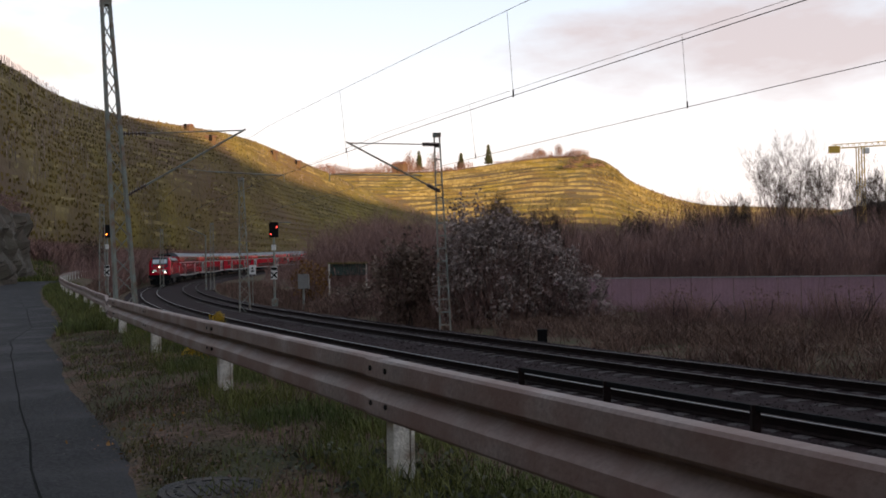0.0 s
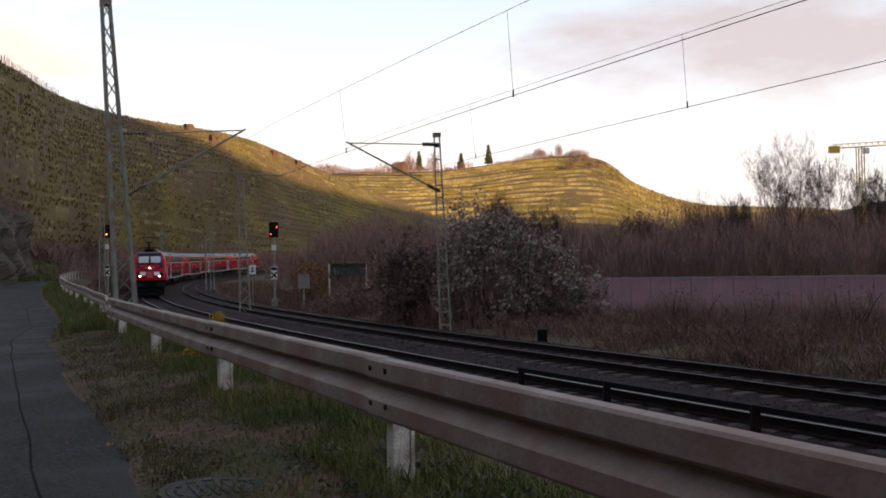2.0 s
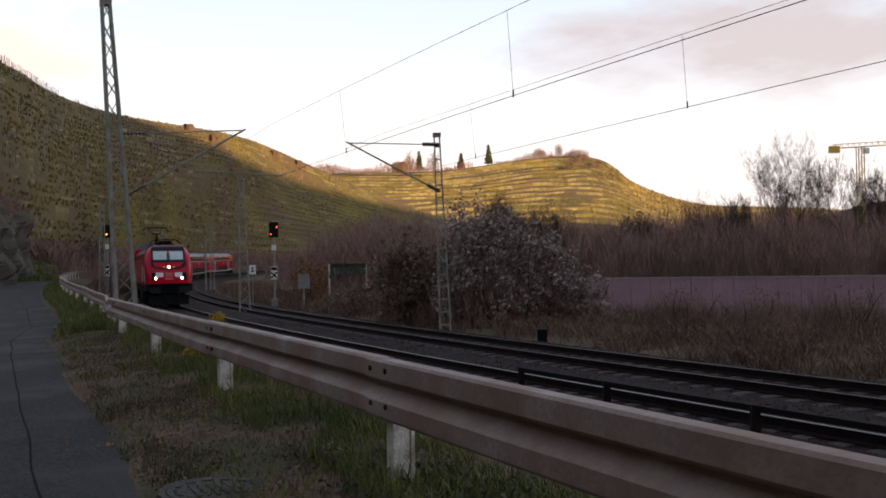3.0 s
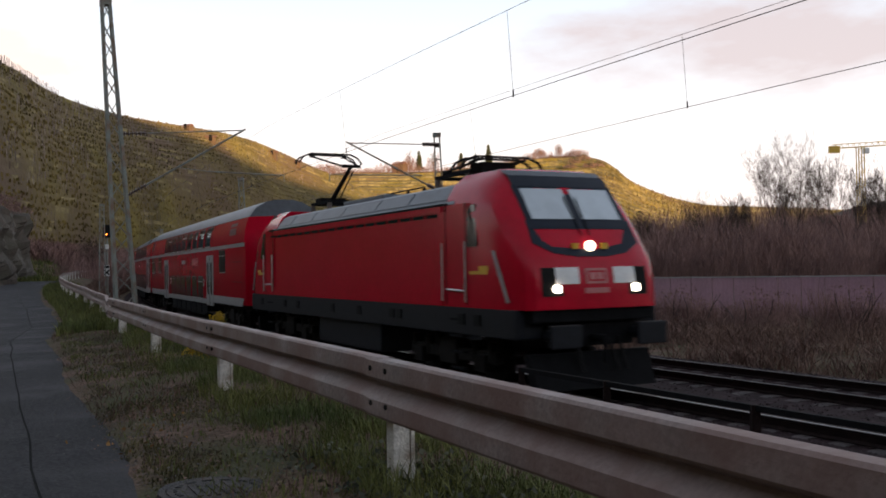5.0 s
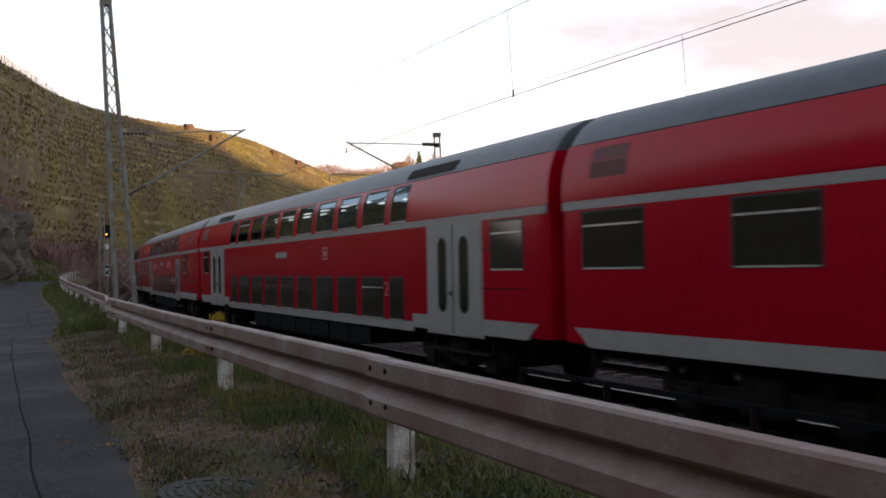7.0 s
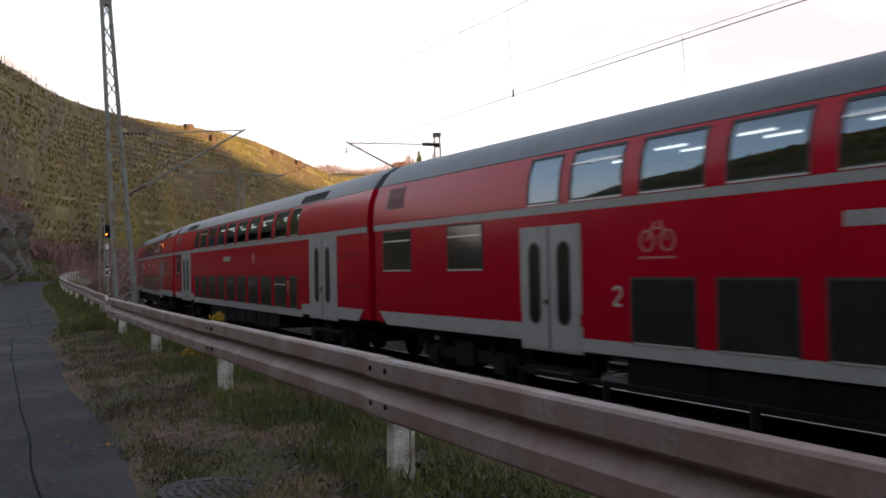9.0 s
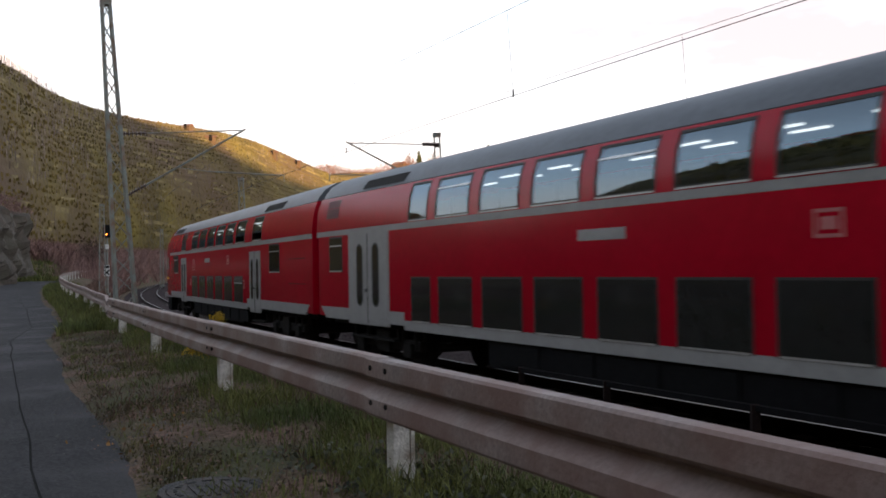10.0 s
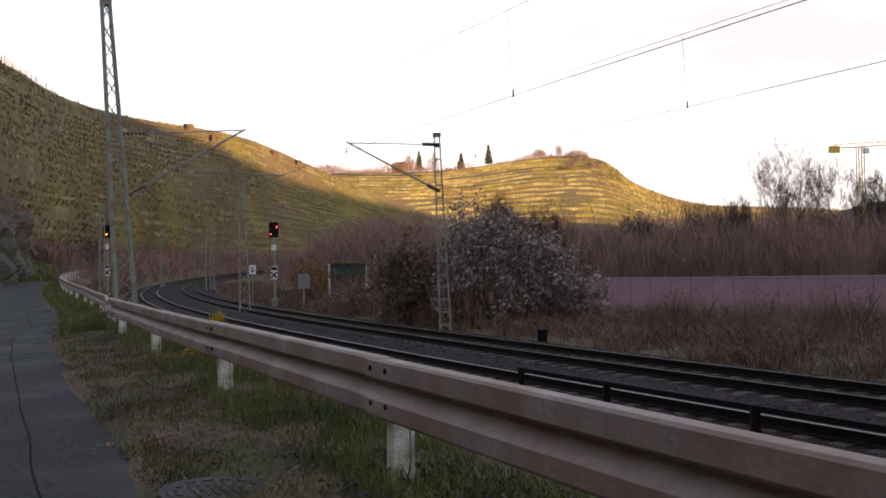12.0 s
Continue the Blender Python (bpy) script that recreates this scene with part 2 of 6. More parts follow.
# ---- ground, road, track ----
M_GRASS = mat("grass_blades", (0.18, 0.18, 0.055), 0.8, var=0.3, scale=0.8, fine=8, bump=0.0, color2=(0.09, 0.12, 0.04), island=0.45, spec=0.2)
M_DRY = mat("dry_grass", (0.23, 0.14, 0.105), 0.9, var=0.35, scale=0.7, fine=8, bump=0.0, color2=(0.125, 0.072, 0.06), island=0.5, spec=0.2)
M_LEAFLOW = mat("dull_ground_leaves", (0.15, 0.15, 0.105), 0.75, var=0.3, scale=2, fine=12, bump=0.0, color2=(0.05, 0.06, 0.04), island=0.5, spec=0.3)
M_TWIG = mat("bare_twigs", (0.36, 0.21, 0.18), 0.9, var=0.3, scale=0.6, fine=12, bump=0.0, color2=(0.2, 0.118, 0.108), island=0.4, spec=0.2)
M_BARK = mat("grey_bark", (0.085, 0.06, 0.048), 0.95, var=0.4, scale=3, fine=18, bump=0.3)
M_FLUFF = mat("withered_creeper", (0.44, 0.36, 0.33), 0.95, var=0.3, scale=0.9, fine=10, bump=0.0, color2=(0.21, 0.15, 0.14), island=0.45, spec=0.1)
M_DARKLEAF = mat("dark_ivy", (0.25, 0.17, 0.135), 0.8, var=0.35, scale=1.0, fine=10, bump=0.0, island=0.5, spec=0.2)
M_ORANGE = mat("orange_leaves", (0.3, 0.15, 0.05), 0.85, var=0.3, scale=1.2, fine=10, bump=0.0, island=0.5, spec=0.2)
M_BLOOM = mat("yellow_bloom", (0.62, 0.38, 0.02), 0.8, var=0.3, scale=4, fine=20, bump=0.0, island=0.4)
M_CONIFER = mat("conifer_needles", (0.06, 0.07, 0.025), 0.9, var=0.3, scale=0.5, fine=4, bump=0.0, island=0.4)
M_ROCK = mat("cliff_stone", (0.12, 0.09, 0.07), 0.95, var=0.45, scale=0.5, fine=6, bump=0.4, color2=(0.07, 0.058, 0.045), stain=(0.06, 0.052, 0.036), stain_scale=0.8, stain_amt=0.35)
M_WALLSTONE = mat("terrace_wall_stone", (0.33, 0.25, 0.1), 0.95, var=0.45, scale=0.3, fine=2.5, bump=0.3, color2=(0.17, 0.125, 0.05))
M_VINELEAF = mat("autumn_vines", (0.28, 0.2, 0.065), 0.9, var=0.3, scale=0.03, fine=0.6, bump=0.0, color2=(0.11, 0.085, 0.03), island=0.4, spec=0.1)
M_WIRE = mat("contact_wire", (0.05, 0.045, 0.04), 0.5, metal=0.4, var=0.2)
M_BRICKRED = mat("hut_brick", (0.17, 0.1, 0.06), 0.9, var=0.3, fine=8)
M_TILE = mat("roof_tiles", (0.2, 0.09, 0.06), 0.9, var=0.3, fine=6)
M_CRANE = mat("crane_yellow", (0.65, 0.4, 0.05), 0.5, var=0.2, fine=5)
M_GREENROOF = mat("shelter_green", (0.03, 0.06, 0.05), 0.6, var=0.3, fine=8)
rng = np.random.default_rng(7)

GUARD_R = ([-30, 0, 18, 25, 36, 66, 110, 330], [-8.1, -7.9, -7.1, -6.35, -6.1, -6.6, -6.6, -6.6])
VERGE_Z = ([-60, 0, 4, 18, 25, 36, 51, 66, 81, 110, 330], [1.0, 1.05, 1.09, 1.18, 1.05, 1.07, 1.27, 1.43, 1.64, 2.0, 3.4])


def guard_r(s):
    return float(np.interp(s, *GUARD_R))


def height(s, r):
    """Height of the ground at track place s and r metres to the right of the near track."""
    g, gr, tz = float(np.interp(s, *VERGE_Z)), guard_r(s), track_z(s)
    if s > 97 and r < gr - 0.8:
        g += min(2.4, (s - 97) * 0.16) * min(1.0, (gr - 0.8 - r) / 3.0)
    far = float(np.interp(s, [0, 60, 140], [-0.7, -0.4, 0.3])) + tz
    return float(np.interp(r, [-300, -60, -17, gr - 5.2, gr - 4.7, gr - 1.15, gr - 0.9, gr + 0.4, gr + 1.6, -3.4, -2.3, 6.6, 7.6, 9.0, 14.0, 30.0, 90.0, 300.0],
                           [g + 2, g + 2, g + 0.8, g - 0.05, g - 0.17, g - 0.17, g - 0.08, g, g - 0.35, tz - 0.45, tz - 0.24, tz - 0.24, tz - 0.5, tz - 0.42, tz - 0.35, far, far, far]))


def build_ground():
    ss = list(np.arange(-60, 45, 0.75)) + list(np.arange(45, 130, 2.5)) + list(np.arange(130, 331, 10))
    rs = [-300, -120, -60, -35, -22, -17, -14] + list(np.arange(-13.2, -2.2, 0.3)) + [-1, 2, 5, 6.6, 7.0, 7.6, 8.2, 9.0, 10, 11, 12, 14, 16, 19, 23, 30, 40, 55, 75, 90, 120, 200, 300]
    vs, fs = [], []
    for s in ss:
        gr = guard_r(s)
        for r in rs:
            rr = min(r, 250.0) if r > 0 else r
            x, y, _ = track(s, rr)
            z = height(s, r)
            rough = 0.0 if (gr - 4.9 < r < gr - 1.0 or -2.4 < r < 6.7) else 0.05
            z += rough * noise.noise((x * 1.3, y * 1.3, 0.0)) + (0.25 * noise.noise((x * 0.12, y * 0.12, 3.0)) if r > 9 else 0.0)
            vs.append((x, y, z))
    n = len(rs)
    for i in range(len(ss) - 1):
        for j in range(n - 1):
            q = i * n + j
            fs.append((q, q + 1, q + n + 1, q + n))
    # skirts out to the horizon
    edge = [i * n + n - 1 for i in range(len(ss))]
    left = [i * n for i in range(len(ss))]
    first, last = list(range(n)), [(len(ss) - 1) * n + j for j in range(n)]
    loop = first + edge[1:] + last[::-1][1:] + left[::-1][1:-1]
    cx, cy = 0.0, 120.0
    outer = []
    for v in loop:
        x, y, z = vs[v]
        d = math.hypot(x - cx, y - cy)
        k = 4200.0 / max(d, 1.0)
        outer.append(len(vs))
        vs.append((cx + (x - cx) * k, cy + (y - cy) * k, 0.0))
    for i in range(len(loop)):
        j = (i + 1) % len(loop)
        fs.append((loop[i], outer[i], outer[j], loop[j]))
    return tagged(raw("ground", vs, fs, M_GROUND, smooth=True), "brown soil and sparse grass beside the line", "ground", kind="structure")


build_ground()


def ribbon(name, r0, r1, ss, lift, material, cols=8, rel_guard=True, rough=0.0):
    """A strip of paving or ballast that follows the ground."""
    vs, fs = [], []
    for s in ss:
        base = guard_r(s) if rel_guard else 0.0
        for k in range(cols + 1):
            r = base + r0 + (r1 - r0) * k / cols
            x, y, _ = track(s, r)
            edge = (0.12 * noise.noise((x * 1.3, y * 1.3, 5.0)) + 0.08 * noise.noise((x * 4.0, y * 4.0, 8.0))) if k in (0, cols) else 0.0
            xx, yy, _ = track(s, r + edge)
            vs.append((xx, yy, height(s, r) + (lift if 0 < k < cols else -0.02) + rough * noise.noise((x * 6, y * 6, 1.0))))
    n = cols + 1
    for i in range(len(ss) - 1):
        for j in range(cols):
            q = i * n + j
            fs.append((q, q + 1, q + n + 1, q + n))
    return raw(name, vs, fs, material, smooth=True)


ROAD_S = list(np.arange(-40, 60, 0.5)) + list(np.arange(60, 100, 2.0))
tagged(ribbon("road", -4.75, -1.02, ROAD_S, 0.02, M_ASPHALT, 16), "worn grey asphalt lane with a long crack", "road", kind="structure")
# the lengthwise joint and patched seam in the asphalt
M_CRACK = mat("tar_seam", (0.026, 0.026, 0.024), 1.0, var=0.3, fine=30, spec=0.02)
bm = bmesh.new()
for a, b in zip(ROAD_S[60:180], ROAD_S[61:181]):
    ra = guard_r(a) - 1.66 - 0.009 * max(0.0, a - 8) + 0.05 * noise.noise((a * 0.7, 0, 0))
    rb = guard_r(b) - 1.66 - 0.009 * max(0.0, b - 8) + 0.05 * noise.noise((b * 0.7, 0, 0))
    pa, pb = track(a, ra), track(b, rb)
    bar(bm, (pa[0], pa[1], height(a, ra) + 0.02), (pb[0], pb[1], height(b, rb) + 0.02), 0.016, 0.004)
tagged(part("road_seam", bm, M_CRACK), "dark tar seam along the asphalt lane", "road seam", kind="structure")
tagged(ribbon("trackbed", -2.3, SPACING + 3.1, list(np.arange(-60, 60, 0.5)) + list(np.arange(60, 320, 2.5)), 0.052, M_BALLAST, 28, False, 0.03), "dark brown-grey ballast bed under two tracks", "ballast", kind="structure")

# loose ballast stones
def stones(name, count, s0, s1, r0, r1, size, material, lift=0.0, rel=False):
    vs, fs = [], []
    for _ in range(count):
        s, r = rng.uniform(s0, s1), rng.uniform(r0, r1)
        if rel:
            r += guard_r(s)
        x, y, _h = track(s, r)
        z = height(s, r) + lift
        k = len(vs)
        a = size * rng.uniform(0.6, 1.3)
        for ox, oy, oz in ((1, 0, 0), (-1, 0, 0), (0, 1, 0), (0, -1, 0), (0, 0, 1), (0, 0, -0.6)):
            vs.append((x + a * (ox + rng.uniform(-0.4, 0.4)), y + a * (oy + rng.uniform(-0.4, 0.4)), z + a * (oz * 0.8 + rng.uniform(-0.2, 0.2))))
        for f in ((0, 2, 4), (2, 1, 4), (1, 3, 4), (3, 0, 4), (2, 0, 5), (1, 2, 5), (3, 1, 5), (0, 3, 5)):
            fs.append(tuple(k + i for i in f))
    return raw(name, vs, fs, material)


M_GRIT = mat("pale_grit", (0.16, 0.14, 0.13), 0.9, var=0.3, island=0.5)
M_STONE = mat("ballast_pebbles", (0.055, 0.037, 0.039), 0.95, var=0.35, scale=9, fine=40, bump=0.2, color2=(0.03, 0.022, 0.023), island=0.5, spec=0.15)
tagged(stones("ballast_stones", 17000, 1.5, 45, -2.3, SPACING + 3.2, 0.036, M_STONE, 0.045), "loose brown-grey ballast stones between the rails", "ballast stones", kind="stuff")
tagged(stones("verge_gravel", 5000, 2.5, 22, -1.35, -0.1, 0.009, M_GRIT, 0.0, True), "small gravel along the road edge", "gravel", kind="stuff")
tagged(stones("road_grit", 5000, 2.0, 15, -3.9, -1.0, 0.006, M_GRIT, 0.018, True), "fine pale grit on the asphalt", "grit", kind="stuff")


def build_track(offset, label, top):
    t = empty("railway_track", Matrix.Identity(4), label, "railway track", "tracks")
    sec = [(-0.07, -0.172), (0.07, -0.172), (0.07, -0.16), (0.012, -0.13), (0.012, -0.045), (0.036, -0.035), (0.036, -0.004), (0.026, 0.0), (-0.026, 0.0), (-0.036, -0.004), (-0.036, -0.035), (-0.012, -0.045), (-0.012, -0.13), (-0.07, -0.16)]
    ss = list(np.arange(-80, 140, 1.5)) + list(np.arange(140, 320, 4.0))
    for g in (-0.755, 0.755):
        bm = bmesh.new()
        rings = sweep(bm, sec, [(*track(s, offset + g)[:2], track_z(s), track(s, offset + g)[2]) for s in ss])
        k = len(sec)
        for i, f in enumerate(bm.faces):
            f.material_index = 1 if i < k * (len(ss) - 1) and i % k in (6, 7, 8) else 0
        part("rail", bm, [M_RAIL, top], t, "rusty rail with a polished top")
    bm = bmesh.new()
    prof = [(-1.3, -0.36), (-1.3, -0.2), (-1.1, -0.175), (-0.55, -0.175), (-0.4, -0.21), (0.4, -0.21), (0.55, -0.175), (1.1, -0.175), (1.3, -0.2), (1.3, -0.36)]
    rings = [[bm.verts.new((x, y, z)) for x, z in prof] for y in (-0.13, 0.13)]
    for i in range(len(prof)):
        j = (i + 1) % len(prof)
        bm.faces.new((rings[0][i], rings[1][i], rings[1][j], rings[0][j]))
    bm.faces.new(rings[0])
    bm.faces.new(rings[1][::-1])
    first = part("sleeper", bm, M_SLEEPER, t, "weathered concrete sleeper")
    k = 0
    for s in np.arange(0.3, 75, 0.6):
        x, y, h = track(s, offset)
        m = pose(x, y, track_z(s) + 0.0, 0, 0, math.degrees(h) - 90)
        if k == 0:
            first.matrix_basis = m
        else:
            o = first.copy()
            scene.collection.objects.link(o)
            o.matrix_basis = m
        k += 1
    return t


build_track(0.0, "near railway track, polished rails on concrete sleepers", M_RAILTOP)
build_track(SPACING, "second railway track, dull rails on concrete sleepers", M_RAILDULL)

# ---- low steel barrier beside the near track ----
barrier = empty("trackside_barrier", Matrix.Identity(4), "low dark steel barrier on short posts beside the track", "barrier")
BR = -1.6
bm = bmesh.new()
sweep(bm, [(-0.035, -0.035), (0.035, -0.035), (0.035, 0.035), (-0.035, 0.035)], [(*track(s, BR)[:2], 0.56, track(s, BR)[2]) for s in np.linspace(1.0, 12.45, 15)])
part("rail_bar", bm, M_DARK, barrier)
for s in (12.4, 10.2, 7.5, 4.8, 2.1):
    x, y, h = track(s, BR)
    bm = bmesh.new()
    box(bm, x - 0.05, y - 0.05, -0.4, x + 0.05, y + 0.05, 0.6, 0.01)
    part("post", bm, M_RAIL, barrier)

# ---- guardrail ----
def guardrail(name, s_list, z_top, label, post_s):
    g = empty(name, Matrix.Identity(4), label, "guardrail")
    sec = [(0.0, -0.006), (-0.03, 0.0), (-0.072, -0.005), (-0.083, -0.018), (-0.083, -0.105), (-0.072, -0.118), (-0.02, -0.137), (-0.01, -0.146), (-0.01, -0.162), (-0.02, -0.174), (-0.074, -0.212), (-0.083, -0.224), (-0.083, -0.302), (-0.075, -0.316), (-0.035, -0.326), (0.0, -0.32)]
    inner = [(u + 0.004, v) for u, v in sec[::-1]]
    runs = []
    edges = list(post_s)
    pieces = [s_list[0]] + [p for p in edges if s_list[0] + 0.5 < p < s_list[-1] - 0.5] + [s_list[-1]]
    for a, b in zip(pieces, pieces[1:]):
        ss = np.linspace(a - 0.1, b + 0.1, 7)
        lap = 0.006 * (pieces.index(a) % 2)
        places = [(*track(s, guard_r(s) - lap)[:2], z_top(s) - lap, track(s, guard_r(s))[2] + 0.05) for s in ss]
        bm = bmesh.new()
        sweep(bm, sec + inner, places, caps=False)
        ob = part("beam", bm, M_GUARD, g, "weathered galvanised steel beam", smooth=True)
        ob.data.set_sharp_from_angle(angle=radians(24))
        for du in (-0.18, 0.02):
            s = b + du
            x, y, h = track(s, guard_r(s))
            for dz in (-0.065, -0.25):
                px, py = x - 0.083 * math.sin(h), y + 0.083 * math.cos(h)
                bm = bmesh.new()
                rod(bm, (px, py, z_top(s) + dz), (px - 0.012 * math.sin(h), py + 0.012 * math.cos(h), z_top(s) + dz), 0.015, n=8)
                part("bolt", bm, M_BLACK, g)
    for s in post_s:
        x, y, h = track(s, guard_r(s) + 0.06)
        zb, zt = height(s, guard_r(s)) - 0.25, z_top(s) - 0.06
        bm = bmesh.new()
        box(bm, -0.05, -0.045, zb, 0.05, 0.045, zt, 0.012)
        # steel channel behind the post
        box(bm, 0.052, -0.05, zb, 0.075, 0.05, zt)
        ob = part("post", bm, M_POST, g, "flaking white post")
        ob.matrix_basis = pose(x, y, 0, 0, 0, math.degrees(h) - 90)
    return g


def near_top(s):
    return float(np.interp(s, [-12, 2, 18], [1.77, 1.77, 1.77]))


def far_top(s):
    return float(np.interp(s, [18, 25, 36, 51, 66, 81, 95, 110], [1.68, 1.66, 1.77, 1.97, 2.13, 2.34, 2.55, 2.7]))


guardrail("guardrail", [-10, 18.2], near_top, "long weathered steel guardrail on white posts by the lane", [-8.1, -3.9, 0.2, 4.41, 8.52, 12.8, 17.0])
guardrail("guardrail", [19.0, 108.0], far_top, "receding steel guardrail along the bend", [19.6] + [23.5 + 4.2 * k for k in range(20)])
# round iron cover with slots round its rim
gx, gy, gh = track(4.95, -8.48)
drain = empty("drain_cover", pose(gx, gy, height(4.95, -8.48) + 0.02, 2, -1, math.degrees(gh)), "round dark iron drain cover at the road edge", "drain")
M_IRON = mat("cast_iron", (0.035, 0.032, 0.034), 0.7, metal=0.3, var=0.5, scale=8, fine=50, bump=0.3, stain=(0.06, 0.045, 0.035), stain_scale=6, stain_amt=0.3)
bm = bmesh.new()
rod(bm, (0, 0, -0.12), (0, 0, 0.0), 0.27, n=40)
part("cover", bm, M_IRON, drain)
bm = bmesh.new()
for k in range(40):
    a0, a1 = 6.2832 * k / 40, 6.2832 * (k + 1) / 40
    bar(bm, (0.295 * math.cos(a0), 0.295 * math.sin(a0), -0.056), (0.295 * math.cos(a1), 0.295 * math.sin(a1), -0.056), 0.04, 0.11)
part("ring", bm, M_IRON, drain)
for k in range(14):
    a0 = 6.2832 * k / 14
    bm = bmesh.new()
    bar(bm, (0.225 * math.cos(a0 - 0.14), 0.225 * math.sin(a0 - 0.14), 0.001), (0.225 * math.cos(a0 + 0.14), 0.225 * math.sin(a0 + 0.14), 0.001), 0.022, 0.004)
    part("slot", bm, M_BLACK, drain)
for k in range(6):
    bm = bmesh.new()
    bar(bm, (-0.13, -0.125 + 0.05 * k, 0.003), (0.13, -0.125 + 0.05 * k, 0.003), 0.018, 0.008)
    part("rib", bm, M_IRON, drain)

# ---- masts, wires ----
def lattice_mast(name, x, y, z0, z1, w0, w1, bays, label, turn, leg=0.09, steps_only=False, lean=(0.0, 0.0)):
    m = empty(name, pose(x, y, 0, 0, 0, turn), label, "railway mast", "masts")
    def corner(f, i, j):
        w = w0 + (w1 - w0) * f
        d = w * (0.3 if steps_only else 1.0)
        return (i * w / 2 + lean[0] * f, j * d / 2 + lean[1] * f, z0 + (z1 - z0) * f)
    for i, j in ((-1, -1), (1, -1), (1, 1), (-1, 1)):
        bm = bmesh.new()
        bar(bm, corner(0, i, j), corner(1, i, j), leg)
        part("leg", bm, M_MAST, m)
    for k in range(bays):
        f0, f1 = k / bays, (k + 1) / bays
        for (a, b) in (((-1, -1), (1, -1)), ((1, 1), (-1, 1)), ((-1, 1), (-1, -1)), ((1, -1), (1, 1))):
            bm = bmesh.new()
            if steps_only:
                bar(bm, corner(f0, *a), corner(f0, *b), 0.06, 0.05)
            elif k % 2:
                bar(bm, corner(f0, *a), corner(f1, *b), 0.075, 0.03)
            else:
                bar(bm, corner(f0, *b), corner(f1, *a), 0.075, 0.03)
            part("brace", bm, M_MAST, m)
    bm = bmesh.new()
    c = [corner(1, i, j) for i, j in ((-1, -1), (1, 1))]
    box(bm, c[0][0] - 0.06, c[0][1] - 0.06, z1 - 0.12, c[1][0] + 0.06, c[1][1] + 0.06, z1 + 0.05)
    part("cap", bm, M_MAST, m)
    bm = bmesh.new()
    box(bm, -w0 * 0.8, -w0 * 0.8, z0 - 0.6, w0 * 0.8, w0 * 0.8, z0 + 0.1, 0.03)
    part("footing", bm, M_SLEEPER, m)
    return m


def insulator(bm, a, b):
    a, b = Vector(a), Vector(b)
    rod(bm, a, b, 0.035)
    for k in range(6):
        p = a + (b - a) * (0.1 + 0.16 * k)
        rod(bm, p, p + (b - a).normalized() * 0.03, 0.085, n=10)


def cantilever(mast, top, foot, tip, arm, label=""):
    """Bracket of a catenary mast in world places: tie from top, strut from foot to tip, registration arm at height arm."""
    inv = mast.matrix_world.inverted()
    top, foot, tip = (inv @ Vector(p) for p in (top, foot, tip))
    bm = bmesh.new()
    rod(bm, top + (tip - top) * 0.2, tip, 0.022)
    rod(bm, foot + (tip - foot) * 0.15, tip + (tip - foot) * 0.02, 0.035)
    mid = foot + (tip - foot) * 0.42
    a0, a1 = inv @ Vector(arm[0]), inv @ Vector(arm[1])
    rod(bm, a0, a1, 0.025)
    rod(bm, a0, mid, 0.012)
    rod(bm, a1, a1 + Vector((0, 0, -0.25)), 0.015)
    part("bracket", bm, M_MAST, mast, label)
    bm = bmesh.new()
    insulator(bm, top, top + (tip - top) * 0.2)
    part("insulator", bm, M_INSUL, mast)
    bm = bmesh.new()
    insulator(bm, foot, foot + (tip - foot) * 0.15)
    part("insulator", bm, M_INSUL, mast)


bpy.context.view_layer.update()
tallmast = lattice_mast("catenary_mast", -10.8, 31.5, 0.2, 11.4, 0.66, 0.25, 17, "tall tapered lattice mast, green-grey steel", 25, 0.1, lean=(-0.63, -0.28))
rightmast = lattice_mast("catenary_mast", 0.05, 36.0, -0.5, 7.45, 0.42, 0.2, 16, "slim ladder-braced catenary mast, grey steel", 4, 0.055, True, lean=(-0.22, 0.0))
thirdmast = lattice_mast("catenary_mast", -11.62, 54.0, -0.4, 7.65, 0.62, 0.24, 13, "slim lattice catenary mast, pale grey steel", 10, 0.06, lean=(-0.15, 0))
lattice_mast("catenary_mast", -26.6, 72.0, 0.2, 7.6, 0.5, 0.3, 12, "distant lattice catenary mast", 20, 0.08)
lattice_mast("catenary_mast", -26.8, 107.0, 0.0, 7.8, 0.45, 0.3, 12, "distant lattice catenary mast", 15, 0.08)
lattice_mast("catenary_mast", -36.6, 120.0, 0.2, 7.8, 0.45, 0.3, 12, "distant lattice catenary mast", 15, 0.08)
bpy.context.view_layer.update()
for m_, r_, o_, pz in ((tallmast, -5.0, 0.0, 7.0), (rightmast, 6.6, SPACING, 7.04)):
    mx, my, _ = m_.matrix_world.translation
    s_m = 32.7 if m_ is tallmast else 31.9
    tx, ty, _ = track(s_m - 1.3 if m_ is tallmast else s_m - 1.0, o_ + (-1.15 if m_ is tallmast else -1.7))
    mx -= 0.12
    a0, a1 = track(s_m - 0.6, o_ + (-2.2 if m_ is tallmast else 1.4)), track(s_m - 0.9, o_ + (0.4 if m_ is tallmast else -2.4))
    za = 5.75
    cantilever(m_, (mx, my, pz), (mx + (0.2 if m_ is tallmast else 0.0), my, 4.9 if m_ is tallmast else 5.2), (tx, ty, pz + (0.15 if m_ is tallmast else -0.24)), ((a0[0], a0[1], za), (a1[0], a1[1], za - 0.1)))
